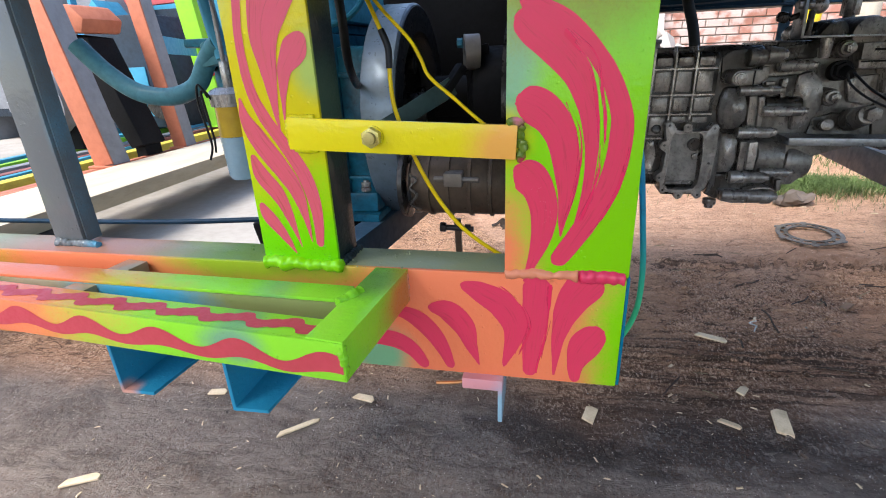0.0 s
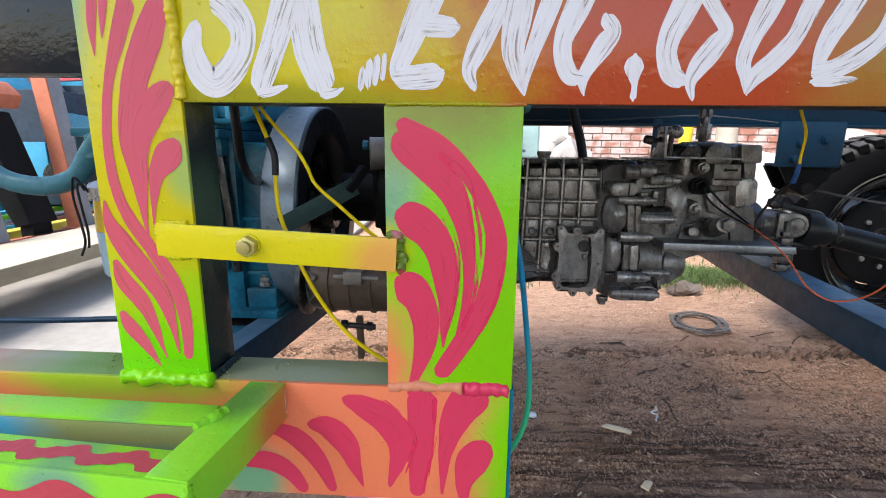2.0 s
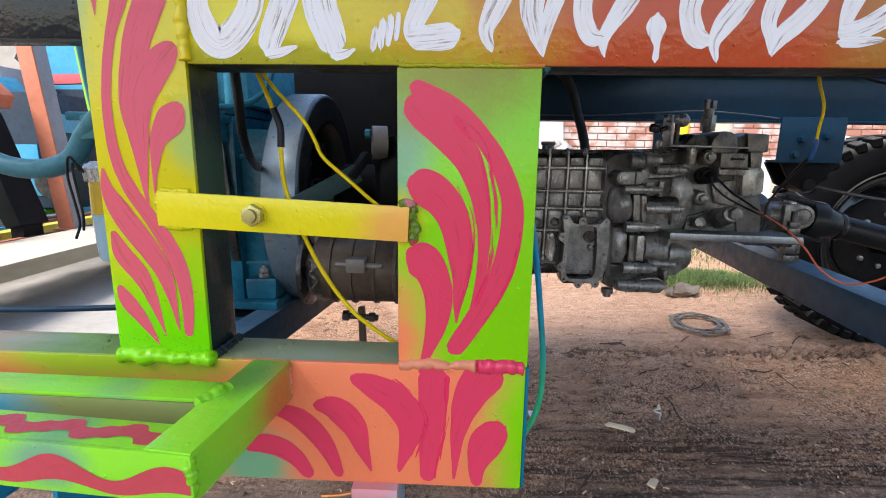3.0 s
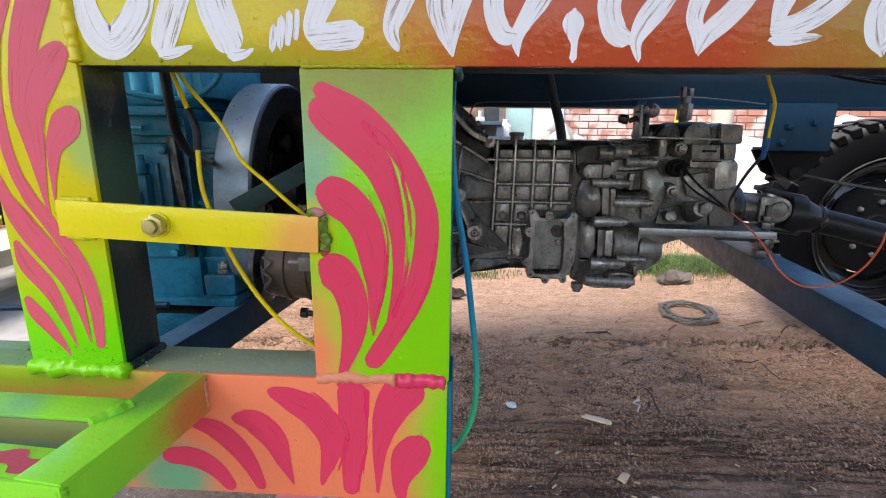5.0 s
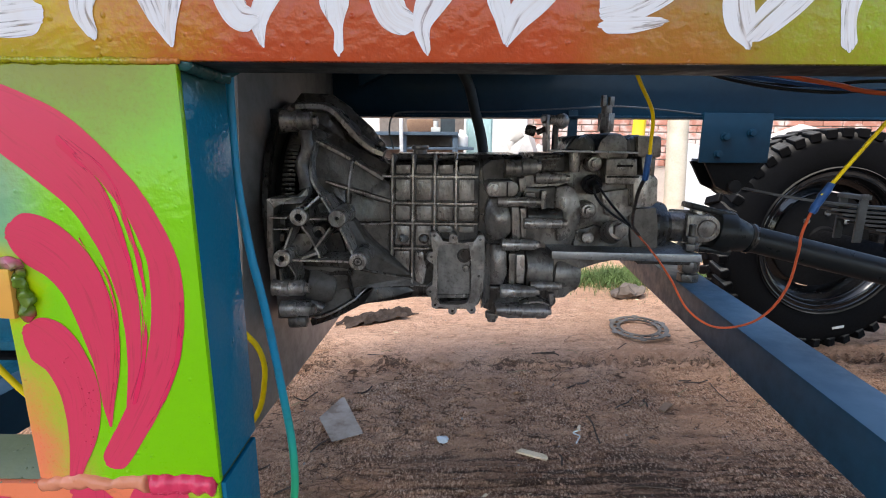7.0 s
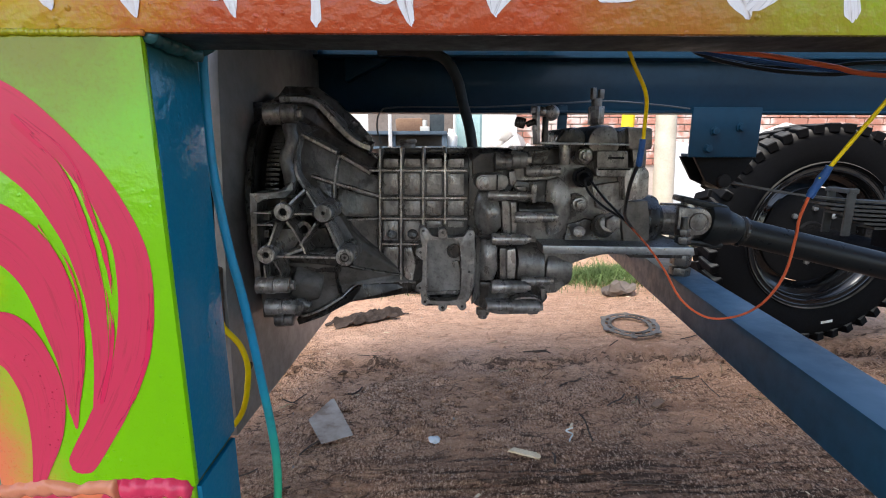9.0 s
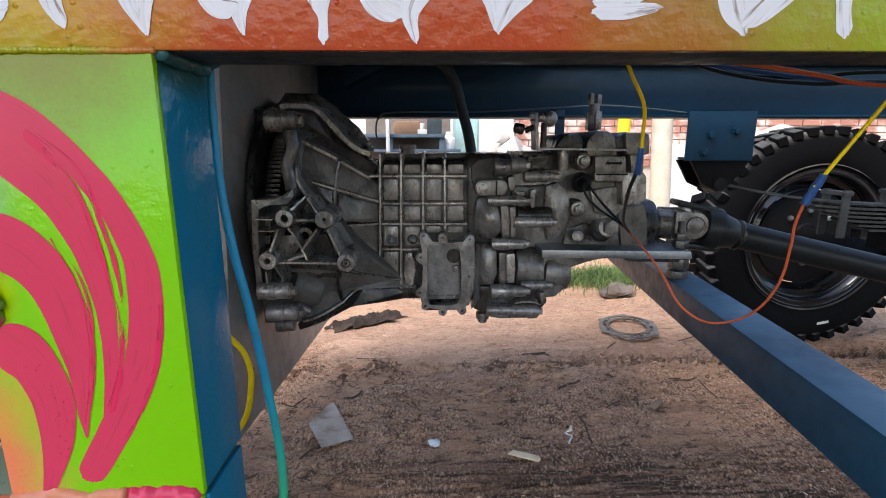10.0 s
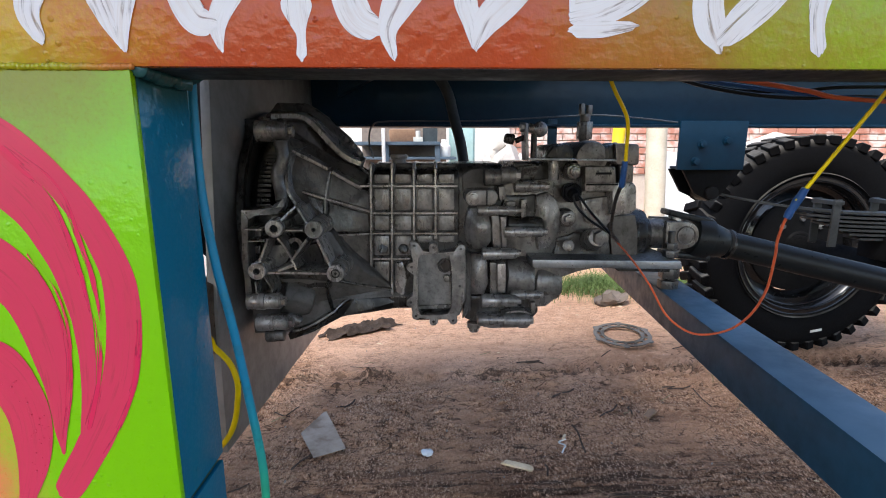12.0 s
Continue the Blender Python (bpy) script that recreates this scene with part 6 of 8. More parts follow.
part("gusset", prism([(-0.02, 1.0), (0.10, 1.06), (-0.02, 1.06)], "y", 1.60, 1.64, 0.002), M_BLUE, rail_far)

# spring hanger box under the rail
hanger = thing("spring_hanger", (1.1, 1.62, 0.79), "blue bolted spring hanger plate under the chassis rail", "bracket")
hp = part("plate", box(0.913, 1.100, 1.571, 1.579, 0.803, 0.935, 0.002), M_BLUE, hanger)
part("side_plate", box(0.955, 1.100, 1.5795, 1.70, 0.803, 0.811, 0.002), M_BLUE, hanger)
part("end_plate", box(1.0925, 1.1003, 1.5795, 1.70, 0.812, 0.918, 0.002), M_BLUE, hanger)
for z in (0.825, 0.850):
    part("end_bolt", merged(rod((1.1005, 1.60, z), (1.112, 1.60, z), 0.0065, None, 14, 0.001), hexagon((1.1005, 1.60, z), (1, 0, 0), 0.011, 0.007)), M_STEEL, hanger)
for x, z in ((0.976, 0.872), (1.046, 0.882), (0.962, 0.826)):
    part("bolt", merged(rod((x, 1.571, z), (x, 1.567, z), 0.0125, None, 20, 0.0006), hexagon((x, 1.567, z), (0, -1, 0), 0.010, 0.008)), M_BLUE, hanger)
part("ear", prism([(0.945, 0.803), (1.115, 0.803), (1.065, 0.735), (1.03, 0.715), (0.985, 0.735)], "y", 1.60, 1.612, 0.002), M_BLACK, hanger)
part("ear", prism([(0.945, 0.803), (1.115, 0.803), (1.065, 0.735), (1.03, 0.715), (0.985, 0.735)], "y", 1.68, 1.692, 0.002), M_BLACK, hanger)
part("pin", rod((1.03, 1.585, 0.737), (1.03, 1.71, 0.737), 0.018, None, 20, 0.002), M_BLACK, hanger)

# leaf spring running back along the rail
spring = thing("leaf_spring", (1.5, 1.65, 0.62), "black multi-leaf spring with clamps", "leaf spring")
M_LEAF = worn("black_spring_steel", (0.045, 0.048, 0.050), (0.014, 0.013, 0.012), 0.4, 0.0, 40, 0.5, 0.08)
for k in range(7):
    half = 0.62 if k == 0 else 0.36 - 0.035 * k
    z = 0.665 - 0.0125 * k
    pts = [(1.66 + u * half, 1.65, z + (0.070 if k == 0 else 0.058) * u * u * (half / 0.62) ** 2) for u in np.linspace(-1, 1, 13)]
    bm = bmesh.new()
    rows = []
    for x, y, zz in pts:
        rows.append([bm.verts.new((x, y + dy, zz + dz)) for dy, dz in ((-0.032, 0), (0.032, 0), (0.032, 0.0068), (-0.032, 0.0068))])
    for u, v in zip(rows, rows[1:]):
        for q in range(4):
            bm.faces.new((u[q], u[(q + 1) % 4], v[(q + 1) % 4], v[q]))
    bm.faces.new(rows[0][::-1])
    bm.faces.new(rows[-1])
    part("leaf", bm, M_LEAF, spring)
part("eye", lathe([(0.014, -0.032), (0.025, -0.032), (0.025, 0.032), (0.014, 0.032)], (1.045, 1.65, 0.735), (0, 1, 0), 24), M_LEAF, spring)
for x in (1.42, 1.60, 1.74):
    part("clamp", merged(box(x - 0.012, x + 0.012, 1.61, 1.617, 0.575, 0.715, 0.001), box(x - 0.012, x + 0.012, 1.683, 1.69, 0.575, 0.715, 0.001), box(x - 0.014, x + 0.014, 1.605, 1.695, 0.70, 0.712, 0.001)), M_LEAF, spring)
axle = thing("rear_axle", (1.62, 1.3, 0.46), "black rear axle tube", "axle")
part("tube", rod((1.66, 0.75, 0.49), (1.66, 2.12, 0.49), 0.045, None, 28, 0.003), M_BLACK, axle)
part("spring_seat", box(1.58, 1.74, 1.60, 1.70, 0.53, 0.602, 0.004), M_BLACK, axle)


# ---- wheel ----
def build_wheel(cx, cy, cz, radius, width):
    w = thing("wheel", (cx, cy, cz - radius), "black truck wheel with lugged tyre and glossy rim", "wheel")
    h = width / 2
    rr = radius * 0.60
    carcass = [(rr, -h * 0.72), (rr + 0.02, -h * 0.92), (rr + 0.07, -h * 1.0), (radius - 0.055, -h * 0.97), (radius - 0.028, -h * 0.86), (radius - 0.018, -h * 0.7), (radius - 0.016, 0), (radius - 0.018, h * 0.7), (radius - 0.028, h * 0.86), (radius - 0.055, h * 0.97), (rr + 0.07, h), (rr + 0.02, h * 0.92), (rr, h * 0.72)]
    tyre = part("tyre", lathe(carcass, (cx, cy, cz), (0, -1, 0), 96), M_RUBBER, w)
    for rad in (rr + 0.022,):
        part("sidewall_rib", lathe([(rad, h * 0.955), (rad + 0.004, h * 1.02), (rad + 0.008, h * 0.955)], (cx, cy, cz), (0, -1, 0), 96), M_RUBBER, tyre)
    # tread lugs, one mesh shared by both rows
    me = None
    n = 44
    for row in (-1, 1):
        for k in range(n):
            a = 2 * math.pi * (k + (0.5 if row > 0 else 0)) / n
            if me is None:
                bm = bmesh.new()
                bmesh.ops.create_cube(bm, size=1, matrix=Matrix.Diagonal((radius * 0.082, h * 0.92, 0.034, 1)))
                bevelled(bm, 0.003, 1)
                me = bpy.data.meshes.new("tread_lug")
                bm.to_mesh(me)
                bm.free()
                me.materials.append(M_RUBBER)
            lug = new("tread_lug", me)
            lug.matrix_basis = Matrix.Translation((cx, cy, cz)) @ Matrix.Rotation(a, 4, "Y") @ Matrix.Translation((0, row * h * 0.53, radius - 0.02)) @ Matrix.Rotation(row * 0.30, 4, "Z")
            mb = lug.matrix_basis.copy()
            hang(lug, tyre)
            lug.matrix_basis = mb
    prof = [(rr + 0.018, h * 0.80), (rr + 0.016, h * 0.90), (rr, h * 0.90), (rr - 0.014, h * 0.70), (rr - 0.022, h * 0.45), (rr - 0.026, -h * 0.5), (rr + 0.01, -h * 0.85), (rr + 0.0, -h * 0.86), (rr - 0.036, -h * 0.5), (rr - 0.036, h * 0.40)]
    rim = part("rim", lathe(prof, (cx, cy, cz), (0, -1, 0), 80), M_RIM, w)
    for rad, dep in ((rr + 0.014, h * 0.905), (rr - 0.004, h * 0.88), (rr - 0.017, h * 0.62)):
        part("rim_bead", lathe([(rad + 0.0032 * math.cos(q), dep + 0.0032 * math.sin(q)) for q in np.linspace(0, 2 * math.pi, 9)[:-1]], (cx, cy, cz), (0, -1, 0), 96), M_RIM, rim)
    # dished disc with hand holes
    bm = bmesh.new()
    seg, rings = 96, []
    disc = [(rr - 0.036, h * 0.10), (rr - 0.075, h * 0.26), (rr - 0.105, h * 0.26), (0.085, -h * 0.1), (0.06, -h * 0.1), (0.0, -h * 0.1)]
    q = Matrix.Translation((cx, cy, cz)) @ Vector((0, -1, 0)).to_track_quat("Z", "Y").to_matrix().to_4x4()
    fine = []
    for (r0, h0), (r1, h1) in zip(disc, disc[1:]):
        for s in range(4):
            fine.append((r0 + (r1 - r0) * s / 4, h0 + (h1 - h0) * s / 4))
    fine.append((0.004, -h * 0.1))
    for k in range(seg):
        a = 2 * math.pi * k / seg
        rings.append([bm.verts.new(q @ Vector((r * math.cos(a), r * math.sin(a), d))) for r, d in fine])
    for k in range(seg):
        u, v = rings[k], rings[(k + 1) % seg]
        for i in range(len(fine) - 1):
            hole = (k % 16) in (3, 4, 5, 6) and 3 <= i <= 6
            if not hole:
                bm.faces.new((u[i], u[i + 1], v[i + 1], v[i]))
    part("disc", bm, M_RIM, rim)
    part("hub", lathe([(0.0, 0.05), (0.05, 0.05), (0.062, 0.03), (0.066, -0.03), (0.0, -0.03)], (cx, cy, cz), (0, -1, 0), 40), M_BLACK, w)
    part("brake_drum", lathe([(rr - 0.085, h * 0.42), (rr - 0.07, h * 0.36), (rr - 0.07, -h * 0.1), (0.03, -h * 0.1), (0.03, h * 0.42)], (cx, cy, cz), (0, -1, 0), 64), M_BLACK, w)
    for k in range(8):
        a = 2 * math.pi * k / 8
        p = Vector((cx + 0.105 * math.cos(a), cy - h * 0.40, cz + 0.105 * math.sin(a)))
        part("drum_bolt", hexagon(p, (0, -1, 0), 0.011, 0.012), M_STEEL, w)
    # light sticker on the sidewall
    pos = Vector((cx, cy - h * 0.985, cz)) + Vector((0.08, 0, -0.335))
    part("sticker", slab(pos - Vector((0.022, 0, 0.004)), pos + Vector((0.022, 0, 0.004)), 0.003, 0.010, 0.0003), worn("white_sticker", (0.7, 0.7, 0.68), (0.5, 0.5, 0.48), 0.5, 0, 60), w)
    return w


build_wheel(1.672, 2.10, 0.494, 0.424, 0.19)

# ---- engine side ----
engine = thing("engine", (-0.62, 1.15, 0.47), "teal enamelled single engine block", "engine")
blk = part("crankcase", roughened(box(-0.70, -0.465, 1.0, 1.36, 0.50, 0.885, 0.014), 0.003, 12), M_ENGINE, engine)
part("top_cover", roughened(box(-0.70, -0.47, 0.985, 1.36, 0.885, 0.905, 0.005), 0.001, 30), M_ENGINE, blk)
part("oil_pan", roughened(prism([(-0.71, 0.49), (-0.40, 0.49), (-0.42, 0.40), (-0.69, 0.38)], "y", 0.98, 1.40, 0.012), 0.003, 20), M_BLACK, engine)
# paler copy of the engine teal: side light put into the colour
M_CYL = worn("lit_teal_cylinder_enamel", (0.10, 0.42, 0.55), (0.03, 0.17, 0.24), 0.38, 0, 26, 0.7, 0.1)
part("cylinder", roughened(box(-0.69, -0.455, 1.05, 1.34, 0.905, 1.12, 0.018), 0.002, 16), M_CYL, engine)
for k in range(5):
    part("pillar", rod((-0.67 + 0.046 * k, 1.046, 0.906), (-0.67 + 0.046 * k, 1.046, 1.12), 0.014, 0.014, 16), M_CYL, engine)
part("side_cover", roughened(box(-0.60, -0.49, 0.975, 1.0, 0.60, 0.82, 0.010), 0.001, 30), M_ENGINE, blk)
part("side_panel", roughened(box(-0.578, -0.508, 0.966, 0.976, 0.64, 0.785, 0.005), 0.001, 30), M_ENGINE, blk)
for x, z in ((-0.592, 0.808), (-0.498, 0.808), (-0.592, 0.612), (-0.498, 0.612)):
    part("bolt", hexagon((x, 0.976, z), (0, -1, 0), 0.008, 0.009), M_ENGINE, blk)
part("side_ledge", roughened(box(-0.76, -0.47, 0.95, 1.0, 0.868, 0.884, 0.004), 0.001, 30), M_ENGINE, blk)
part("valve_cover", roughened(box(-0.72, -0.60, 0.968, 1.0, 0.66, 0.84, 0.014), 0.002, 22), M_ENGINE, blk)
part("cover_panel", roughened(box(-0.705, -0.635, 0.958, 0.969, 0.68, 0.80, 0.008), 0.0015, 30), M_ENGINE, blk)
for x, z in ((-0.712, 0.83), (-0.61, 0.83), (-0.712, 0.668), (-0.61, 0.668), (-0.66, 0.835)):
    part("bolt", hexagon((x, 0.968, z), (0, -1, 0), 0.0075, 0.010), M_BLACK, blk)
part("fuel_line", tube([(-0.72, 0.955, 0.852), (-0.66, 0.95, 0.858), (-0.60, 0.95, 0.850), (-0.52, 0.955, 0.846)], 0.0045, 8), M_ENGINE, blk)
part("rocker_cover", roughened(box(-0.56, -0.475, 0.972, 1.02, 0.832, 0.872, 0.010), 0.002, 30), M_ENGINE, blk)
part("pump_body", roughened(merged(box(-0.565, -0.52, 0.945, 0.975, 0.66, 0.765, 0.010), rod((-0.535, 0.955, 0.765), (-0.535, 0.955, 0.80), 0.012, 0.010, 16, 0.002), box(-0.552, -0.528, 0.935, 0.95, 0.69, 0.735, 0.006)), 0.0015, 40), M_ENGINE, blk)
for z in (0.585, 0.70, 0.80):
    part("case_rib", box(-0.466, -0.404, 1.012, 1.022, z, z + 0.010, 0.003), M_ENGINE, blk)
for z in (0.60, 0.66, 0.77, 0.835):
    part("bolt", hexagon((-0.412, 1.02, z), (0, -1, 0), 0.0075, 0.009), M_ENGINE, blk)
part("edge_strap", roughened(slab((-0.488, 0.985, 0.84), (-0.47, 0.985, 0.60), 0.012, 0.016, 0.003), 0.001, 40), M_CASTDARK, blk)
part("mount_foot", box(-0.62, -0.395, 0.985, 1.25, 0.498, 0.515, 0.003), M_ENGINE, engine)
part("foot_lug", roughened(box(-0.465, -0.40, 1.0, 1.09, 0.515, 0.56, 0.008), 0.002, 30), M_ENGINE, engine)
part("stud", merged(rod((-0.43, 1.02, 0.515), (-0.43, 1.02, 0.59), 0.0065, None, 12, 0.0005), hexagon((-0.43, 1.02, 0.556), (0, 0, 1), 0.0125, 0.013), hexagon((-0.43, 1.02, 0.570), (0, 0, 1), 0.0115, 0.010)), M_CASTLIGHT, engine)
part("timing_case", roughened(box(-0.47, -0.405, 1.02, 1.30, 0.55, 0.86, 0.012), 0.002, 20), M_ENGINE, engine)
part("pipe", tube([(-0.66, 0.965, 0.98), (-0.60, 0.965, 0.925), (-0.53, 0.97, 0.905), (-0.45, 0.98, 0.898), (-0.40, 1.0, 0.93), (-0.385, 1.02, 1.0)], 0.006, 8), M_ENGINE, engine)

fly = thing("flywheel", (-0.37, 1.2, 0.5), "grey painted cast flywheel with dark hollow face", "flywheel")
FC = Vector((-0.370, 1.2, 0.705))
part("rim", lathe([(0.237, -0.036), (0.240, -0.032), (0.240, 0.031), (0.236, 0.035), (0.188, 0.035), (0.188, -0.036)], FC, (1, 0, 0), 112), M_FLY, fly)
part("face_ring", lathe([(0.234, 0.0345), (0.233, 0.0365), (0.182, 0.0365), (0.176, 0.030), (0.170, -0.01), (0.186, -0.012)], FC, (1, 0, 0), 112), worn("dark_machined_face", (0.030, 0.034, 0.040), (0.012, 0.013, 0.015), 0.34, 0.3, 20, 0.6, 0.05), fly)
part("shaft", rod(FC + Vector((-0.10, 0, 0)), FC + Vector((0.16, 0, 0)), 0.03, None, 20), M_BLACK, fly)
part("face", lathe([(0.186, -0.020), (0.184, -0.008), (0.05, -0.004), (0.0, -0.004), (0.0, -0.020)], FC, (1, 0, 0), 72), M_BLACK, fly)
part("hub", lathe([(0.0, 0.05), (0.045, 0.05), (0.05, 0.04), (0.05, -0.004), (0.0, -0.004)], FC, (1, 0, 0), 40), M_CASTDARK, fly)
for k in range(6):
    a = math.pi * 2 * k / 6 + 0.3
    b = FC + Vector((-0.006, 0.115 * math.cos(a), 0.115 * math.sin(a)))
    part("web_boss", rod(b, b + Vector((0.020, 0, 0)), 0.022, None, 16, 0.003), M_CASTDARK, fly)
clutch = thing("clutch_drum", (-0.2, 1.2, 0.55), "black clutch drum between flywheel and plate", "clutch")
part("drum", lathe([(0.0, -0.10), (0.05, -0.10), (0.05, -0.02), (0.10, 0.0), (0.11, 0.02), (0.11, 0.088), (0.0, 0.088)], (-0.2, 1.2, 0.74), (1, 0, 0), 64), M_BLACK, clutch)

part("rear_casing", roughened(box(-0.72, -0.122, 1.44, 1.56, 0.66, 1.05, 0.02), 0.004, 14), M_BLACK, clutch)
part("casing_flange", lathe([(0.11, 0.0), (0.15, 0.0), (0.15, 0.012), (0.11, 0.012)], (-0.135, 1.2, 0.74), (1, 0, 0), 56), M_CASTDARK, clutch)

# lever arms in front of the clutch
lever = thing("clutch_lever", (-0.2, 1.0, 0.7), "grey steel clutch lever with pivot boss", "lever")
part("boss", lathe([(0.008, -0.016), (0.036, -0.016), (0.036, 0.016), (0.008, 0.016)], (-0.205, 1.13, 0.838), (1, 0.25, 0), 32), M_PLATE, lever)
part("arm", prism([(-0.222, 0.845), (-0.172, 0.855), (-0.15, 0.70), (-0.175, 0.66), (-0.215, 0.67)], "y", 1.14, 1.16, 0.003), M_BLACK, lever)
part("bolt", hexagon((-0.222, 1.12, 0.857), (-1, 0, 0), 0.010, 0.012), M_ENGINE, lever)
part("strut", slab((-0.352, 0.93, 0.706), (-0.22, 0.98, 0.780), 0.006, 0.034, 0.001), worn("dark_teal_flat", (0.03, 0.06, 0.06), (0.02, 0.03, 0.03), 0.4, 0.2), lever)
part("clevis", slab((-0.235, 0.975, 0.770), (-0.205, 1.0, 0.815), 0.025, 0.016, 0.004), M_BLACK, lever)

# starter motor
motor = thing("starter_motor", (-0.2, 0.93, 0.55), "greasy brown starter motor with clamp band", "starter motor")
mc = Vector((-0.213, 0.975, 0.594))
part("body", lathe([(0.0, -0.095), (0.046, -0.095), (0.061, -0.085), (0.064, -0.06), (0.064, 0.095), (0.058, 0.108), (0.0, 0.108)], mc, (1, 0, 0), 44), M_MOTOR, motor)
for dx in (-0.052, -0.012, 0.03, 0.07):
    part("band", lathe([(0.063, -0.004), (0.0680, -0.003), (0.0680, 0.003), (0.063, 0.004)], mc + Vector((dx, 0, 0)), (1, 0, 0), 44), M_MOTOR, motor)
part("clamp_lug", merged(box(mc.x - 0.015, mc.x + 0.02, mc.y - 0.082, mc.y - 0.05, mc.z + 0.010, mc.z + 0.036, 0.003), rod((mc.x - 0.035, mc.y - 0.072, mc.z + 0.024), (mc.x + 0.05, mc.y - 0.072, mc.z + 0.022), 0.005, None, 10, 0.001)), worn("worn_brown_lug", (0.22, 0.185, 0.155), (0.09, 0.07, 0.055), 0.4, 0.3, 30), motor)
part("end_ring", lathe([(0.050, -0.008), (0.070, -0.006), (0.072, 0.004), (0.050, 0.008)], mc + Vector((-0.105, 0, -0.002)), (1, 0, 0), 40), M_CASTDARK, motor)
part("fin_strip", tube([(mc.x - 0.085, mc.y - 0.066, mc.z + 0.03), (mc.x - 0.072, mc.y - 0.066, mc.z + 0.02), (mc.x - 0.085, mc.y - 0.066, mc.z + 0.004), (mc.x - 0.072, mc.y - 0.066, mc.z - 0.01), (mc.x - 0.085, mc.y - 0.064, mc.z - 0.03), (mc.x - 0.066, mc.y - 0.06, mc.z - 0.042)], 0.0028, 6), M_CAST, motor)
part("drop_lug", merged(slab((mc.x - 0.03, mc.y, mc.z - 0.05), (mc.x - 0.03, mc.y, mc.z - 0.115), 0.03, 0.02, 0.003), slab((mc.x - 0.005, mc.y, mc.z - 0.08), (mc.x - 0.003, mc.y, mc.z - 0.17), 0.02, 0.012, 0.002)), M_MOTOR, motor)
part("terminal", merged(rod((mc.x - 0.040, mc.y - 0.01, mc.z - 0.095), (mc.x + 0.03, mc.y - 0.01, mc.z - 0.098), 0.006, None, 12, 0.001), hexagon((mc.x - 0.040, mc.y - 0.01, mc.z - 0.095), (1, 0, 0), 0.011, 0.012), hexagon((mc.x + 0.012, mc.y - 0.01, mc.z - 0.097), (1, 0, 0), 0.010, 0.012)), worn("brown_oily_bolt", (0.05, 0.045, 0.045), (0.02, 0.018, 0.018), 0.35, 0.4), motor)

# engine bearer running back under the engine
bearer = thing("engine_bearer", (-0.4, 1.1, 0.4), "blue steel channel bearer under the engine", "chassis member")
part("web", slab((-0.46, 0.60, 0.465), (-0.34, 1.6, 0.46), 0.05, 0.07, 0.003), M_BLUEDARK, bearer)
part("bearer_top", slab((-0.55, 0.63, 0.462), (-0.46, 1.3, 0.49), 0.10, 0.012, 0.002), M_ENGINE, bearer)

# ---- yard behind ----
M_BRICK = worn("red_clay_brick", (0.42, 0.16, 0.10), (0.26, 0.10, 0.07), 0.85, 0, 30, 0.6, 0.3, 0, None, None, 0.004)
M_PLASTER = worn("white_patchy_plaster", (0.55, 0.53, 0.51), (0.34, 0.30, 0.27), 0.85, 0, 8, 0.7, 0.25, 0, None, None, 0.006)
M_MORTAR = worn("pale_mortar", (0.38, 0.335, 0.29), (0.26, 0.23, 0.20), 0.9, 0, 20, 0.6, 0.3)
wall_back = part("wall_back", box(-16.0, 12.0, 6.48, 6.7, -0.3, 2.4, 0), M_MORTAR)
tagged(wall_back, "yard wall of red brick with white plaster patches", "wall", kind="structure")
plaster = part("plaster_patch", roughened(prism([(-1.2, 0.3), (-0.9, 2.3), (0.6, 2.3), (0.9, 1.5), (1.2, 1.3), (1.25, 0.6), (1.5, 0.3)], "y", 6.40, 6.48, 0.01), 0.03, 3), M_PLASTER, wall_back)
plaster = part("plaster_patch", roughened(prism([(4.0, 0.2), (4.1, 0.9), (4.6, 1.1), (5.2, 0.95), (5.4, 0.2)], "y", 6.40, 6.48, 0.01), 0.03, 3), M_PLASTER, wall_back)

# timber beam on the floor at the side, and the slab beneath
slab_floor = part("concrete_floor", roughened(prism([(-12, 1.35), (-1.5, 1.35), (-1.25, 2.2), (-1.1, 4.2), (-1.2, 9.0), (-12, 9.0)], "z", -0.02, 0.012, 0.002), 0.004, 3), worn("pale_dusty_concrete", (0.34, 0.315, 0.285), (0.24, 0.218, 0.195), 0.9, 0, 7, 0.6, 0.25, 0, None, None, 0.004))
tagged(slab_floor, "pale dusty concrete floor slab", "floor", kind="structure")
plank = thing("timber_beam", (-2.3, 3.4, 0.2), "long cream whitewashed timber beam laid on blocks", "timber beam")
# the top is tinted paler: sunlight on it is put into the colour
part("beam", roughened(box(-2.54, -2.06, 0.6, 6.2, 0.222, 0.30, 0.008), 0.006, 4), worn("cream_sawn_timber", (0.34, 0.29, 0.20), (0.18, 0.145, 0.09), 0.8, 0, 10, 0.6, 0.3, 0, (0.60, 0.545, 0.45), (1.0, 0.25, 1.0), 0.004), plank)
blk_ = thing("support_block", (-2.2, 1.5, 0.0), "black painted steel support block", "support")
part("block", box(-2.42, -1.98, 1.40, 1.62, 0.01, 0.222, 0.006), M_BLACK, blk_)

# painted machine frames standing beyond the beam
M_SALMON = worn("salmon_primer", (0.42, 0.145, 0.085), (0.26, 0.09, 0.055), 0.55, 0, 8, 0.6, 0.08)
M_GREY = worn("grey_primer", (0.20, 0.21, 0.23), (0.12, 0.12, 0.13), 0.55, 0, 8, 0.6, 0.08)
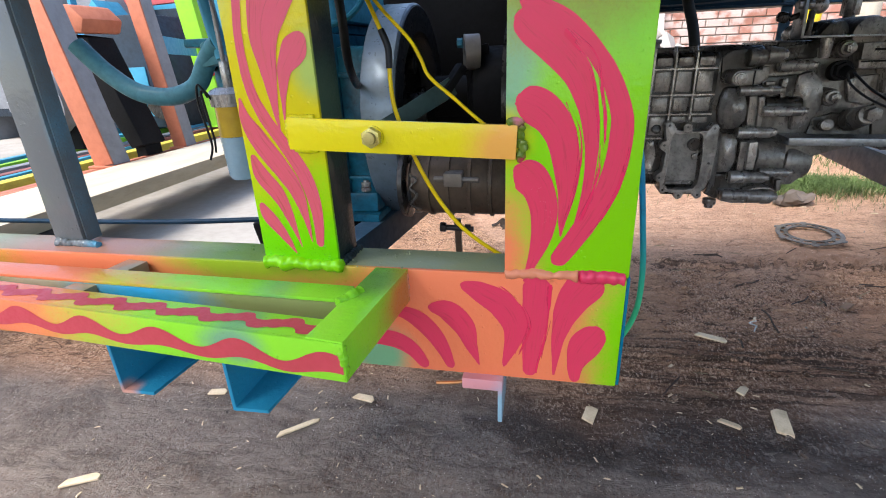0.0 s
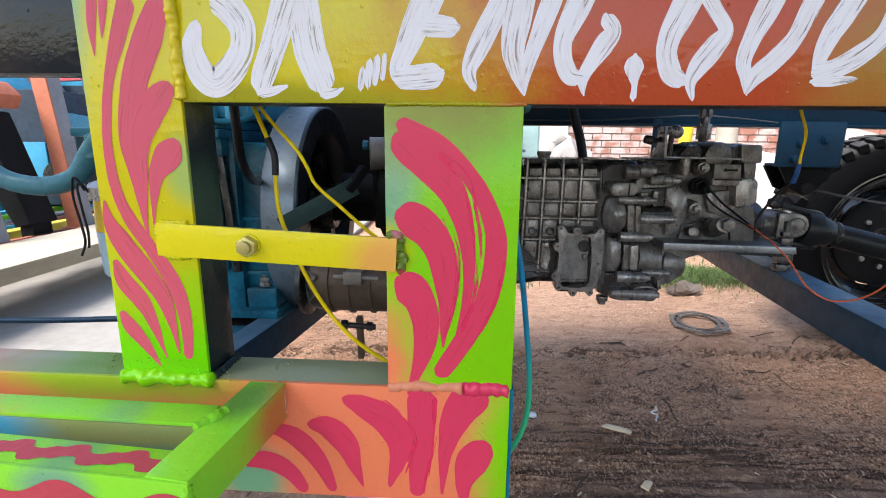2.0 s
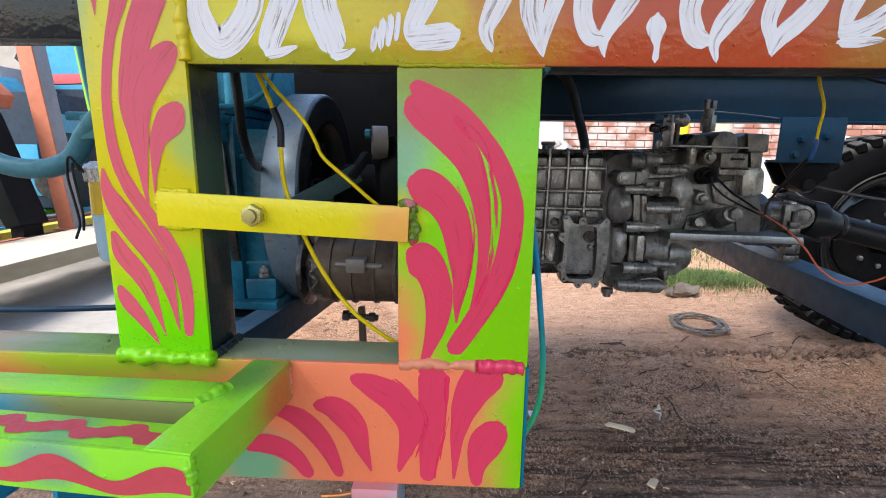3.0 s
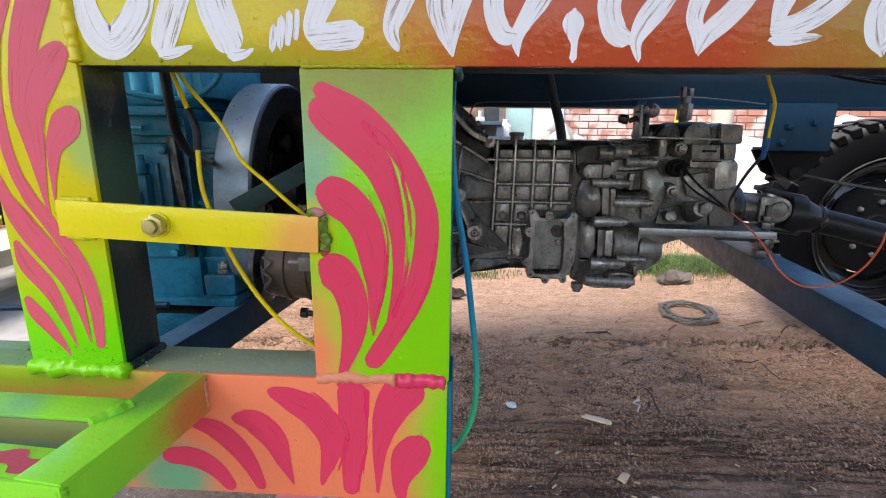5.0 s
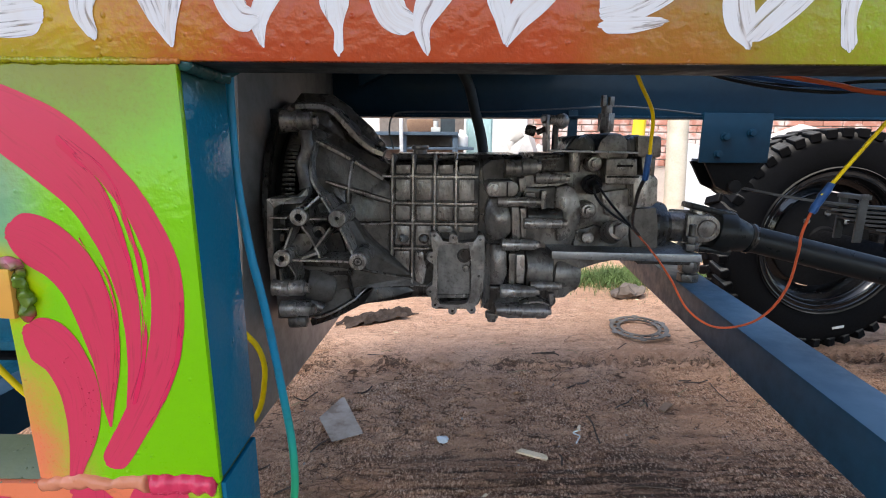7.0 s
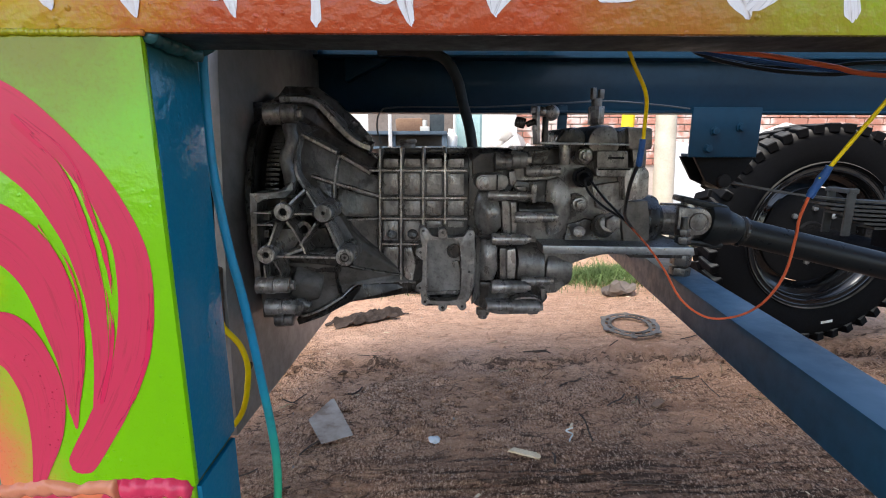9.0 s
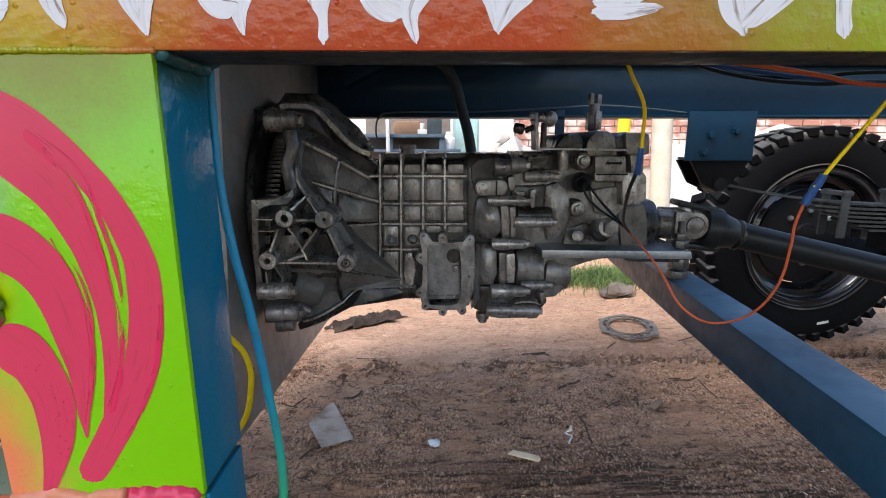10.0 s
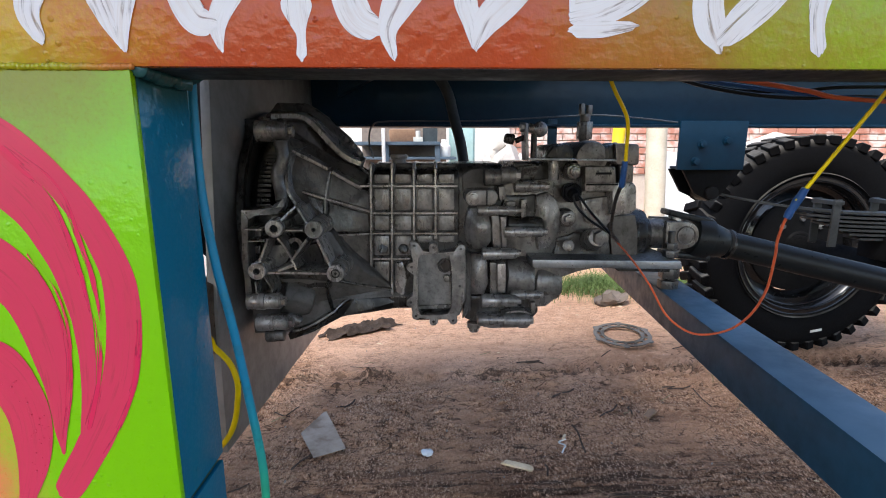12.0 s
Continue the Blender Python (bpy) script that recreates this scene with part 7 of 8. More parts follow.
M_LIMEPOST = worn("lime_post_enamel", (0.22, 0.50, 0.03), (0.12, 0.32, 0.04), 0.45, 0, 8, 0.6, 0.06)
M_CYAN = worn("sky_blue_enamel", (0.05, 0.26, 0.40), (0.03, 0.16, 0.26), 0.45, 0, 8, 0.6, 0.06)


def build_post(a, b, width, depth, face, side, label, name="machine_post"):
    t = thing(name, a, label, "steel post", "machine posts")
    a, b = Vector(a), Vector(b)
    part("face", slab(a, b, width, 0.012, 0.003, up=(0, 1, 0)), face, t)
    part("side", slab(a + Vector((width / 2 - 0.006, depth / 2 + 0.0065, 0)), b + Vector((width / 2 - 0.006, depth / 2 + 0.0065, 0)), 0.012, depth, 0.003, up=(0, 1, 0)), side, t)
    part("foot", box(a.x - width * 0.7, a.x + width * 0.7, a.y - 0.03, a.y + depth + 0.02, a.z - 0.012, a.z, 0.002), face, t)
    return t


build_post((-2.62, 2.42, 0.30), (-2.80, 2.42, 1.35), 0.13, 0.12, M_SALMON, M_GREY, "salmon and grey primed steel post of a machine frame")
build_post((-2.60, 3.05, 0.30), (-2.72, 3.05, 1.5), 0.10, 0.10, M_SALMON, M_GREY, "narrow salmon primed steel post of a machine frame")
build_post((-3.05, 4.15, 0.30), (-3.25, 4.15, 2.3), 0.17, 0.10, M_LIMEPOST, M_LIMEPOST, "lime green enamelled steel post beside stacked bars")
bars = [(M_SALMON, 0.0), (M_SALMON, 0.12), (worn("yellow_bar_enamel", (0.55, 0.45, 0.06), (0.36, 0.28, 0.05), 0.5), 0.26), (M_CYAN, 0.42), (worn("maroon_bar_primer", (0.22, 0.08, 0.07), (0.14, 0.05, 0.05), 0.5), 0.55), (M_GREY, 0.7), (M_LIMEPOST, 0.85), (M_CYAN, 1.0)]
for i, (mat, d) in enumerate(bars):
    s = thing("steel_bar", (-2.7 - d, 3.5, 0.24), ("salmon", "salmon", "yellow", "sky blue", "maroon", "grey", "lime", "sky blue")[i] + " painted steel bar lying in the stack", "steel bar", "stacked painted bars")
    part("bar", slab((-2.62 - d + 0.05 * math.sin(i * 2.3), 0.9 + 0.1 * i, 0.262), (-2.60 - d * 1.2 + 0.22 * math.sin(i * 1.7), 6.0, 0.262), 0.05 + 0.02 * (i % 3), 0.05, 0.003), mat, s)
for y in (1.6, 4.6):
    q = thing("bar_bearer", (-3.1, y, 0.0), "grey steel bearer under the stacked bars", "bearer", "bearers under the bars")
    part("bearer", box(-3.95, -2.56, y - 0.05, y + 0.05, 0.005, 0.237, 0.004), M_GREY, q)
chute = thing("machine_chute", (-2.9, 2.7, 0.3), "black sheet steel chute with salmon top in a machine frame", "machine")
part("chute", prism([(-3.05, 1.05), (-2.82, 1.02), (-2.62, 0.36), (-2.72, 0.34)], "y", 2.75, 2.95, 0.01), M_BLACK, chute)
part("stand", box(-2.72, -2.64, 2.78, 2.92, 0.236, 0.40, 0.004), M_BLACK, chute)
part("hood", prism([(-3.12, 1.06), (-2.80, 1.04), (-2.76, 1.12), (-2.84, 1.20), (-3.10, 1.22)], "y", 2.70, 3.0, 0.02), M_SALMON, chute)
part("knob", rod((-2.98, 2.72, 1.22), (-2.98, 2.72, 1.29), 0.05, 0.045, 20, 0.012), M_CYAN, chute)
tie = thing("tie_bar", (-2.9, 3.9, 0.9), "sky blue flat tie bar between machine posts", "steel bar")
part("bar", slab((-2.66, 3.10, 0.98), (-3.12, 4.13, 0.97), 0.012, 0.12, 0.003), M_CYAN, tie)
lamp = thing("red_reflector", (-2.85, 3.9, 0.8), "round red tail lamp on a machine frame", "tail lamp")
part("lens", lathe([(0.0, 0.03), (0.05, 0.02), (0.062, 0.0), (0.0, 0.0)], (-3.02, 4.14, 0.80), (0.2, -1, 0), 24), worn("red_lens", (0.55, 0.02, 0.05), (0.4, 0.02, 0.03), 0.2, 0, 20), lamp)

M_PINKF = worn("faded_red_frame_paint", (0.46, 0.10, 0.11), (0.32, 0.06, 0.07), 0.5, 0, 8)
for k, (a, b, w, mat, c) in enumerate((((-3.9, 5.0, 0.1), (-3.4, 5.0, 2.2), 0.08, M_PINKF, "faded red"), ((-3.0, 5.1, 0.1), (-3.6, 5.1, 2.2), 0.08, M_PINKF, "faded red"), ((-4.6, 4.4, 0.1), (-4.6, 4.4, 2.0), 0.12, M_CYAN, "sky blue"), ((-5.4, 4.6, 0.1), (-5.2, 4.6, 2.0), 0.10, M_SALMON, "salmon"), ((-3.7, 3.5, 0.1), (-3.75, 3.5, 1.6), 0.09, M_GREY, "grey"))):
    fr = thing("machine_strut", a, c + " steel strut of a machine frame in the yard", "steel strut", "machine struts")
    part("strut", slab(a, b, w, w * 0.6, 0.004, up=(0, 1, 0)), mat, fr)
for k, (x, y, z, w, mat, c) in enumerate(((-4.2, 4.47, 0.9, 1.6, M_CYAN, "sky blue"), (-4.0, 5.2, 1.5, 1.8, M_PINKF, "faded red"), (-4.9, 4.3, 0.5, 1.4, M_GREY, "grey"))):
    fr = thing("machine_strut", (x, y, z), c + " cross strut of a machine frame in the yard", "steel strut", "machine struts")
    part("strut", slab((x - w / 2, y, z), (x + w / 2, y, z + 0.05), 0.07, 0.10, 0.004), mat, fr)
tank = thing("machine_drum", (-3.3, 3.2, 0.4), "dark grey machine drum with a bearing hub", "machine")
part("drum", rod((-3.55, 2.9, 0.62), (-3.55, 3.4, 0.62), 0.22, None, 40, 0.02), M_GREY, tank)
part("hub", rod((-3.55, 2.84, 0.62), (-3.55, 2.91, 0.62), 0.06, None, 24, 0.01), M_CASTLIGHT, tank)
part("stand", box(-3.72, -3.38, 3.0, 3.3, 0.29, 0.46, 0.01), M_BLACK, tank)

# darker machine bodies that fill the yard behind the posts
def build_machine(x, y, w, d, h, body, trim, label, z=0.012):
    t = thing("yard_machine", (x, y, z), label, "machine", "machines in the yard")
    part("leg", box(x - w / 2, x - w / 2 + 0.06, y, y + d, z, z + 0.30, 0.004), trim, t)
    part("leg", box(x + w / 2 - 0.06, x + w / 2, y, y + d, z, z + 0.30, 0.004), trim, t)
    b = part("body", roughened(prism([(x - w / 2, z + 0.298), (x + w / 2, z + 0.298), (x + w / 2, z + h * 0.7), (x + w * 0.3, z + h), (x - w * 0.35, z + h), (x - w / 2, z + h * 0.75)], "y", y, y + d, 0.012), 0.004, 5), body, t)
    part("panel", box(x - w * 0.35, x + w * 0.2, y - 0.012, y - 0.001, z + 0.40, z + h * 0.66, 0.004), trim, b)
    part("pulley", lathe([(0.03, 0.0), (0.03, 0.02), (0.12, 0.03), (0.15, 0.03), (0.15, -0.01), (0.12, -0.012), (0.03, 0.0)], (x + w * 0.34, y - 0.03, z + 0.52), (0, -1, 0), 40), M_CASTDARK, t)
    part("chute", prism([(x - w * 0.5, z + h * 0.72), (x - w * 0.2, z + h), (x - w * 0.32, z + h * 1.12), (x - w * 0.7, z + h * 0.82)], "y", y + d * 0.2, y + d * 0.8, 0.006), trim, t)
    return t


M_NAVY = worn("dark_navy_enamel", (0.02, 0.035, 0.055), (0.012, 0.014, 0.018), 0.45, 0, 8, 0.6, 0.06)
build_machine(-3.75, 4.0, 0.9, 0.5, 1.25, M_NAVY, M_CYAN, "dark navy and sky blue threshing machine in the yard")
build_machine(-5.1, 4.9, 1.3, 0.6, 1.6, M_GREY, M_NAVY, "grey and navy sheet steel machine in the yard")
build_machine(-4.4, 5.6, 1.2, 0.5, 2.2, M_CYAN, M_NAVY, "sky blue machine with a tall hopper by the wall")
build_machine(-3.0, 5.5, 0.8, 0.5, 1.7, M_NAVY, M_SALMON, "navy machine with salmon panel by the wall")
build_machine(-6.6, 5.2, 1.3, 0.6, 1.9, M_NAVY, M_GREY, "dark navy sheet steel machine in the yard")

# pieces seen under the far rail
pole_y = thing("yellow_pole", (1.75, 3.9, 0.1), "yellow painted round steel pole", "pole")
part("pole", rod((1.72, 4.2, 0.02), (1.80, 4.2, 2.6), 0.05, None, 24), worn("yellow_pole_paint", (0.65, 0.50, 0.02), (0.5, 0.38, 0.05), 0.5), pole_y)
pole_c = thing("cream_pole", (1.95, 4.0, 0.1), "cream painted round post", "pole")
part("pole", rod((2.02, 4.0, 0.02), (1.88, 4.0, 2.6), 0.075, None, 28), worn("cream_pole_paint", (0.48, 0.44, 0.36), (0.35, 0.31, 0.24), 0.55), pole_c)
sheet = thing("white_sheet", (2.3, 4.4, 0.1), "white sheet metal panel standing in the yard", "metal sheet")
part("panel", prism([(2.06, 0.10), (2.12, 0.88), (2.55, 0.80), (2.62, 0.10)], "y", 4.30, 4.33, 0.004), worn("white_painted_sheet", (0.74, 0.76, 0.78), (0.55, 0.57, 0.6), 0.5, 0, 6), sheet)
M_SLATE = worn("slate_blue_steel", (0.06, 0.088, 0.118), (0.03, 0.042, 0.055), 0.5, 0, 12, 0.6, 0.1)
bench = thing("workbench", (0.1, 4.2, 0.1), "slate blue steel workbench with parts on it", "workbench")
part("top", box(-0.35, 0.30, 3.85, 4.4, 0.905, 0.93, 0.003), M_SLATE, bench)
for x in (-0.12, 0.26):
    part("leg", box(x, x + 0.04, 3.87, 3.91, 0.02, 0.905, 0.003), M_SLATE, bench)
part("shelf", box(-0.35, 0.42, 3.87, 4.4, 0.80, 0.82, 0.003), M_SLATE, bench)
part("back_panel", box(-0.35, 0.36, 4.40, 4.42, 0.5, 1.14, 0.003), worn("brown_grey_board", (0.16, 0.13, 0.11), (0.07, 0.06, 0.055), 0.7, 0, 12), bench)
part("frame_upright", box(-0.125, -0.10, 3.80, 3.83, 0.02, 1.6, 0.002), worn("pale_aluminium_profile", (0.5, 0.5, 0.5), (0.34, 0.34, 0.34), 0.4, 0.4), bench)
can = thing("brown_carton", (0.0, 4.0, 0.93), "crumpled brown carton on the workbench", "carton")
part("carton", roughened(box(-0.08, 0.13, 3.95, 4.15, 0.928, 1.02, 0.02), 0.025, 9), worn("brown_card", (0.22, 0.13, 0.08), (0.12, 0.07, 0.05), 0.8), can)
crate = thing("dark_crate", (0.22, 4.1, 0.93), "dark grey plastic crate on the workbench", "crate")
part("crate", box(0.17, 0.28, 3.95, 4.2, 0.9295, 1.10, 0.006), worn("dark_crate_plastic", (0.04, 0.05, 0.055), (0.02, 0.025, 0.03), 0.5), crate)
vice = thing("bench_vice", (0.1, 3.92, 0.93), "small pale cast bench vice", "bench vice")
part("body", merged(box(0.10, 0.17, 3.90, 3.97, 0.9295, 0.965, 0.005), rod((0.135, 3.93, 0.96), (0.135, 3.93, 1.01), 0.018, None, 14, 0.004)), worn("pale_cast_iron", (0.45, 0.45, 0.42), (0.3, 0.3, 0.28), 0.5), vice)
bottle = thing("white_bottle", (0.3, 4.1, 0.82), "white plastic bottle on the bench shelf", "bottle")
part("bottle", lathe([(0.0, 0.0), (0.045, 0.0), (0.05, 0.01), (0.05, 0.08), (0.02, 0.105), (0.02, 0.13), (0.0, 0.13)], (0.33, 3.98, 0.8195), (0, 0, 1), 24), worn("white_plastic", (0.7, 0.7, 0.68), (0.6, 0.6, 0.58), 0.4), bottle)
cab = thing("tool_cabinet", (0.58, 4.6, 0.1), "pale teal steel tool cabinet by the wall", "cabinet")
part("body", box(0.40, 0.62, 4.6, 5.0, 0.02, 1.7, 0.006), worn("pale_teal_paint", (0.28, 0.42, 0.42), (0.18, 0.28, 0.28), 0.5, 0, 9), cab)
part("door", box(0.415, 0.605, 4.585, 4.5995, 0.10, 1.66, 0.003), worn("pale_teal_paint_door", (0.30, 0.44, 0.44), (0.2, 0.3, 0.3), 0.5, 0, 9), cab)
rubble = thing("rubble_heap", (0.9, 5.6, 0.1), "heap of broken grey concrete rubble by the wall", "rubble", kind="stuff")
rnd = random.Random(5)
lumps = []
for k in range(60):
    a, r = rnd.uniform(0, 6.3), rnd.uniform(0, 0.9)
    c = Vector((1.0 + r * math.cos(a) * 1.2, 5.7 + r * math.sin(a) * 0.6, 0.05 + (0.95 - r) * rnd.uniform(0.3, 1.0)))
    s = rnd.uniform(0.08, 0.22)
    b = bmesh.new()
    bmesh.ops.create_icosphere(b, subdivisions=1, radius=s, matrix=Matrix.Translation(c) @ Euler((a, r * 9, a * 2)).to_matrix().to_4x4() @ Matrix.Diagonal((1.2, 0.8, 0.7, 1)))
    lumps.append(roughened(b, s * 0.35, 6))
part("lumps", merged(*lumps), worn("broken_concrete", (0.45, 0.42, 0.39), (0.28, 0.26, 0.24), 0.9, 0, 8), rubble, kind="stuff")

# an unseen load bed sheet, added above the gearbox to shade it
bed = part("unseen_bed_shade", box(-0.20, 0.55, 0.598, 1.62, 1.085, 1.093, 0), worn("dark_shade_sheet", (0.05, 0.05, 0.05), (0.03, 0.028, 0.026), 0.6, 0.2, 8))
tagged(bed, "unseen dark load bed sheet added to shade the chassis", "load bed")

# an unseen roof sheet, added to keep the sun off the vehicle
roof = part("unseen_sun_blocker", box(-2.05, 6.0, -2.5, 0.35, 3.0, 3.03, 0), worn("sun_blocker_tin", (0.30, 0.28, 0.26), (0.18, 0.15, 0.12), 0.6, 0.2, 5))
tagged(roof, "unseen tin roof sheet added to keep the sun off the vehicle", "roof", kind="structure")

# ---- wires and hoses ----
def wire(name, label, pts, r, mat, seg=10, category="wire"):
    t = thing(name, pts[0], label, category)
    part("sheath", tube(pts, r, seg, 7), mat, t)
    return t


def hose_colours():
    m, t, b = material("blue_to_green_hose", 0.35)
    p = position(t)
    s = t.nodes.new("ShaderNodeSeparateXYZ")
    t.links.new(p, s.inputs[0])
    f = ramp(t, s.outputs[2], 0.50, 0.68)
    c = mixed(t, f, (0.04, 0.42, 0.17), (0.012, 0.21, 0.36))
    c = mixed(t, ramp(t, noise_node(t, p, 60, 4.0), 0.5, 0.75, 0, 0.5), c, (0.03, 0.12, 0.12))
    t.links.new(c, b.inputs["Base Color"])
    return m


# green-blue hose down behind the corner post
wire("hose", "blue and green plastic hose hanging beside the post", [(0.052, 0.622, 0.925), (0.050, 0.622, 0.88), (0.051, 0.620, 0.82), (0.058, 0.618, 0.76), (0.067, 0.617, 0.71), (0.076, 0.617, 0.64), (0.083, 0.617, 0.57), (0.080, 0.615, 0.515), (0.062, 0.61, 0.475), (0.03, 0.60, 0.452)], 0.0036, hose_colours(), 12, "hose")
clip = thing("hose_clip", (0.03, 0.64, 0.90), "blue painted pipe stub holding the hose", "pipe stub")
part("stub", roughened(rod((0.048, 0.605, 0.928), (0.052, 0.624, 0.905), 0.0125, 0.0105, 16, 0.003), 0.0015, 80), M_SIDE, clip)
wire("yellow_wire", "yellow wire loop beside the hose", [(-0.0765, 0.603, 0.72), (-0.068, 0.68, 0.68), (-0.05, 0.80, 0.63), (-0.036, 0.80, 0.614), (-0.017, 0.80, 0.588), (-0.013, 0.80, 0.549), (-0.033, 0.80, 0.487), (-0.09, 0.76, 0.45), (-0.12, 0.66, 0.445), (-0.13, 0.595, 0.457)], 0.0036, M_WIREY)
# wires across the gate opening
wire("yellow_wire", "yellow wire crossing the gate opening", [(-0.275, 0.645, 0.935), (-0.262, 0.64, 0.917), (-0.236, 0.63, 0.887), (-0.204, 0.62, 0.855), (-0.191, 0.62, 0.833), (-0.181, 0.62, 0.812), (-0.151, 0.615, 0.787), (-0.117, 0.61, 0.759), (-0.084, 0.61, 0.737)], 0.0022, M_WIREY)
w = wire("yellow_wire", "yellow wire with a dark taped joint crossing the gate", [(-0.275, 0.645, 0.935), (-0.265, 0.64, 0.917), (-0.249, 0.63, 0.887), (-0.238, 0.625, 0.863), (-0.230, 0.622, 0.844), (-0.230, 0.62, 0.819), (-0.227, 0.615, 0.787), (-0.220, 0.612, 0.762), (-0.203, 0.61, 0.719), (-0.181, 0.61, 0.675), (-0.154, 0.61, 0.637), (-0.127, 0.61, 0.612), (-0.085, 0.612, 0.583)], 0.0027, M_WIREY)
part("taped_joint", tube([(-0.2385, 0.625, 0.866), (-0.2305, 0.622, 0.846), (-0.2300, 0.62, 0.823)], 0.0042, 10), M_WIREK, w)
wire("black_hose", "black rubber hose above the engine", [(-0.345, 0.75, 0.98), (-0.339, 0.75, 0.923), (-0.336, 0.75, 0.88), (-0.343, 0.77, 0.84), (-0.358, 0.82, 0.812), (-0.39, 0.92, 0.79), (-0.43, 1.03, 0.785)], 0.0068, M_WIREK, 12, "hose")
# gearbox side wires
w = wire("yellow_wire", "yellow wire hanging to the gearbox switch", [(0.37, 0.645, 0.94), (0.38, 0.655, 0.918), (0.391, 0.665, 0.903), (0.410, 0.68, 0.879), (0.415, 0.69, 0.852), (0.416, 0.692, 0.832)], 0.0017, M_WIREY)
part("taped_joint", tube([(0.415, 0.691, 0.842), (0.415, 0.693, 0.829), (0.417, 0.70, 0.818)], 0.0029, 10), M_WIREB, w)
wire("black_wire", "black wire from the taped joint to the switch", [(0.417, 0.70, 0.821), (0.434, 0.76, 0.793), (0.471, 0.86, 0.746), (0.510, 0.93, 0.719), (0.523, 0.99, 0.720), (0.499, 1.03, 0.738), (0.482, 1.055, 0.759), (0.477, 1.062, 0.777)], 0.0020, M_WIREK)
wire("black_wire", "black wire looped round the gearbox switch", [(0.487, 1.062, 0.777), (0.496, 1.02, 0.753), (0.501, 0.96, 0.734), (0.506, 0.92, 0.720)], 0.0021, M_WIREK)
w = wire("orange_wire", "orange red wire drooping from the gearbox", [(0.496, 1.02, 0.751), (0.504, 0.92, 0.721), (0.504, 0.86, 0.706), (0.510, 0.82, 0.684), (0.520, 0.79, 0.654), (0.542, 0.77, 0.639), (0.562, 0.745, 0.650), (0.571, 0.72, 0.675), (0.573, 0.70, 0.710), (0.563, 0.68, 0.750), (0.556, 0.67, 0.770), (0.553, 0.66, 0.790), (0.556, 0.655, 0.806)], 0.0013, M_WIRER)
part("taped_joint", roughened(tube([(0.5525, 0.658, 0.792), (0.557, 0.655, 0.806), (0.561, 0.652, 0.819)], 0.0034, 12), 0.0010, 150), M_WIREB, w)
wire("yellow_wire", "yellow wire running up from the taped joint", [(0.556, 0.654, 0.808), (0.572, 0.645, 0.842), (0.589, 0.635, 0.878), (0.604, 0.62, 0.918)], 0.0017, M_WIREY)
# loom under the beam
for k, (mat, c, dz) in enumerate(((M_WIRER, "orange red", 0.0), (M_WIREB, "blue", -0.004), (M_WIREK, "black", -0.009), (M_WIREK, "black", -0.006))):
    wire("loom_wire", c + " wire of the loom under the beam", [(0.40 + 0.02 * k, 0.69, 0.934 + dz * 0.3), (0.45 + 0.01 * k, 0.70 + 0.005 * k, 0.924 + dz * 0.6), (0.527, 0.70 + 0.006 * k, 0.916 + dz), (0.587, 0.70 + 0.004 * k, 0.907 + dz * 1.3 + 0.003 * k), (0.645, 0.70, 0.899 + dz + 0.006 * k), (0.9, 0.70, 0.89 + dz + 0.008 * k), (1.5, 0.69, 0.91 + dz)], 0.0023 if k == 0 else 0.0019, mat)
# the flat black strap that hangs behind the gearbox
strap = thing("rubber_strap", (0.27, 1.45, 0.82), "flat black rubber strap hanging behind the gearbox", "strap")
part("strap", tube([(0.08, 1.53, 1.066), (0.16, 1.50, 1.062), (0.235, 1.48, 1.045), (0.272, 1.47, 0.997), (0.290, 1.46, 0.93), (0.305, 1.44, 0.87), (0.315, 1.42, 0.80)], 0.013, 12), worn("grey_black_rubber", (0.055, 0.058, 0.060), (0.02, 0.021, 0.022), 0.45, 0, 20, 0.6, 0.1), strap)
wire("cable", "thin grey cable clipped along the chassis rail", [(0.075, 1.575, 0.835), (0.065, 1.57, 0.88), (0.075, 1.57, 0.92), (0.12, 1.572, 0.9325), (0.35, 1.575, 0.934), (0.55, 1.575, 0.944), (0.68, 1.575, 0.950), (0.80, 1.575, 0.942), (0.905, 1.575, 0.931)], 0.0022, worn("grey_cable_sheath", (0.10, 0.11, 0.12), (0.05, 0.05, 0.06), 0.4, 0, 50), 8, "cable")

# fuel filter, its hose and lead behind the gate post
filt = thing("fuel_filter", (-0.575, 0.80, 0.645), "fuel filter with clear bowl and amber fuel", "fuel filter")
part("bowl", lathe([(0.0, 0.0), (0.022, 0.0), (0.026, 0.006), (0.029, 0.075), (0.0, 0.075)], (-0.575, 0.80, 0.643), (0, 0, 1), 28), worn("frosted_blue_bowl", (0.30, 0.42, 0.48), (0.2, 0.3, 0.36), 0.2), filt)
part("fuel_ring", lathe([(0.0, 0.0), (0.029, 0.0), (0.028, 0.05), (0.0, 0.05)], (-0.575, 0.80, 0.7185), (0, 0, 1), 28), worn("amber_fuel", (0.5, 0.33, 0.03), (0.36, 0.2, 0.02), 0.15), filt)
part("head", merged(lathe([(0.0, 0.0), (0.033, 0.0), (0.034, 0.02), (0.022, 0.03), (0.0, 0.03)], (-0.575, 0.80, 0.769), (0, 0, 1), 28), rod((-0.61, 0.80, 0.785), (-0.54, 0.80, 0.785), 0.011, None, 16, 0.002), rod((-0.575, 0.80, 0.79), (-0.575, 0.80, 0.84), 0.008, None, 14, 0.001)), M_CASTLIGHT, filt)
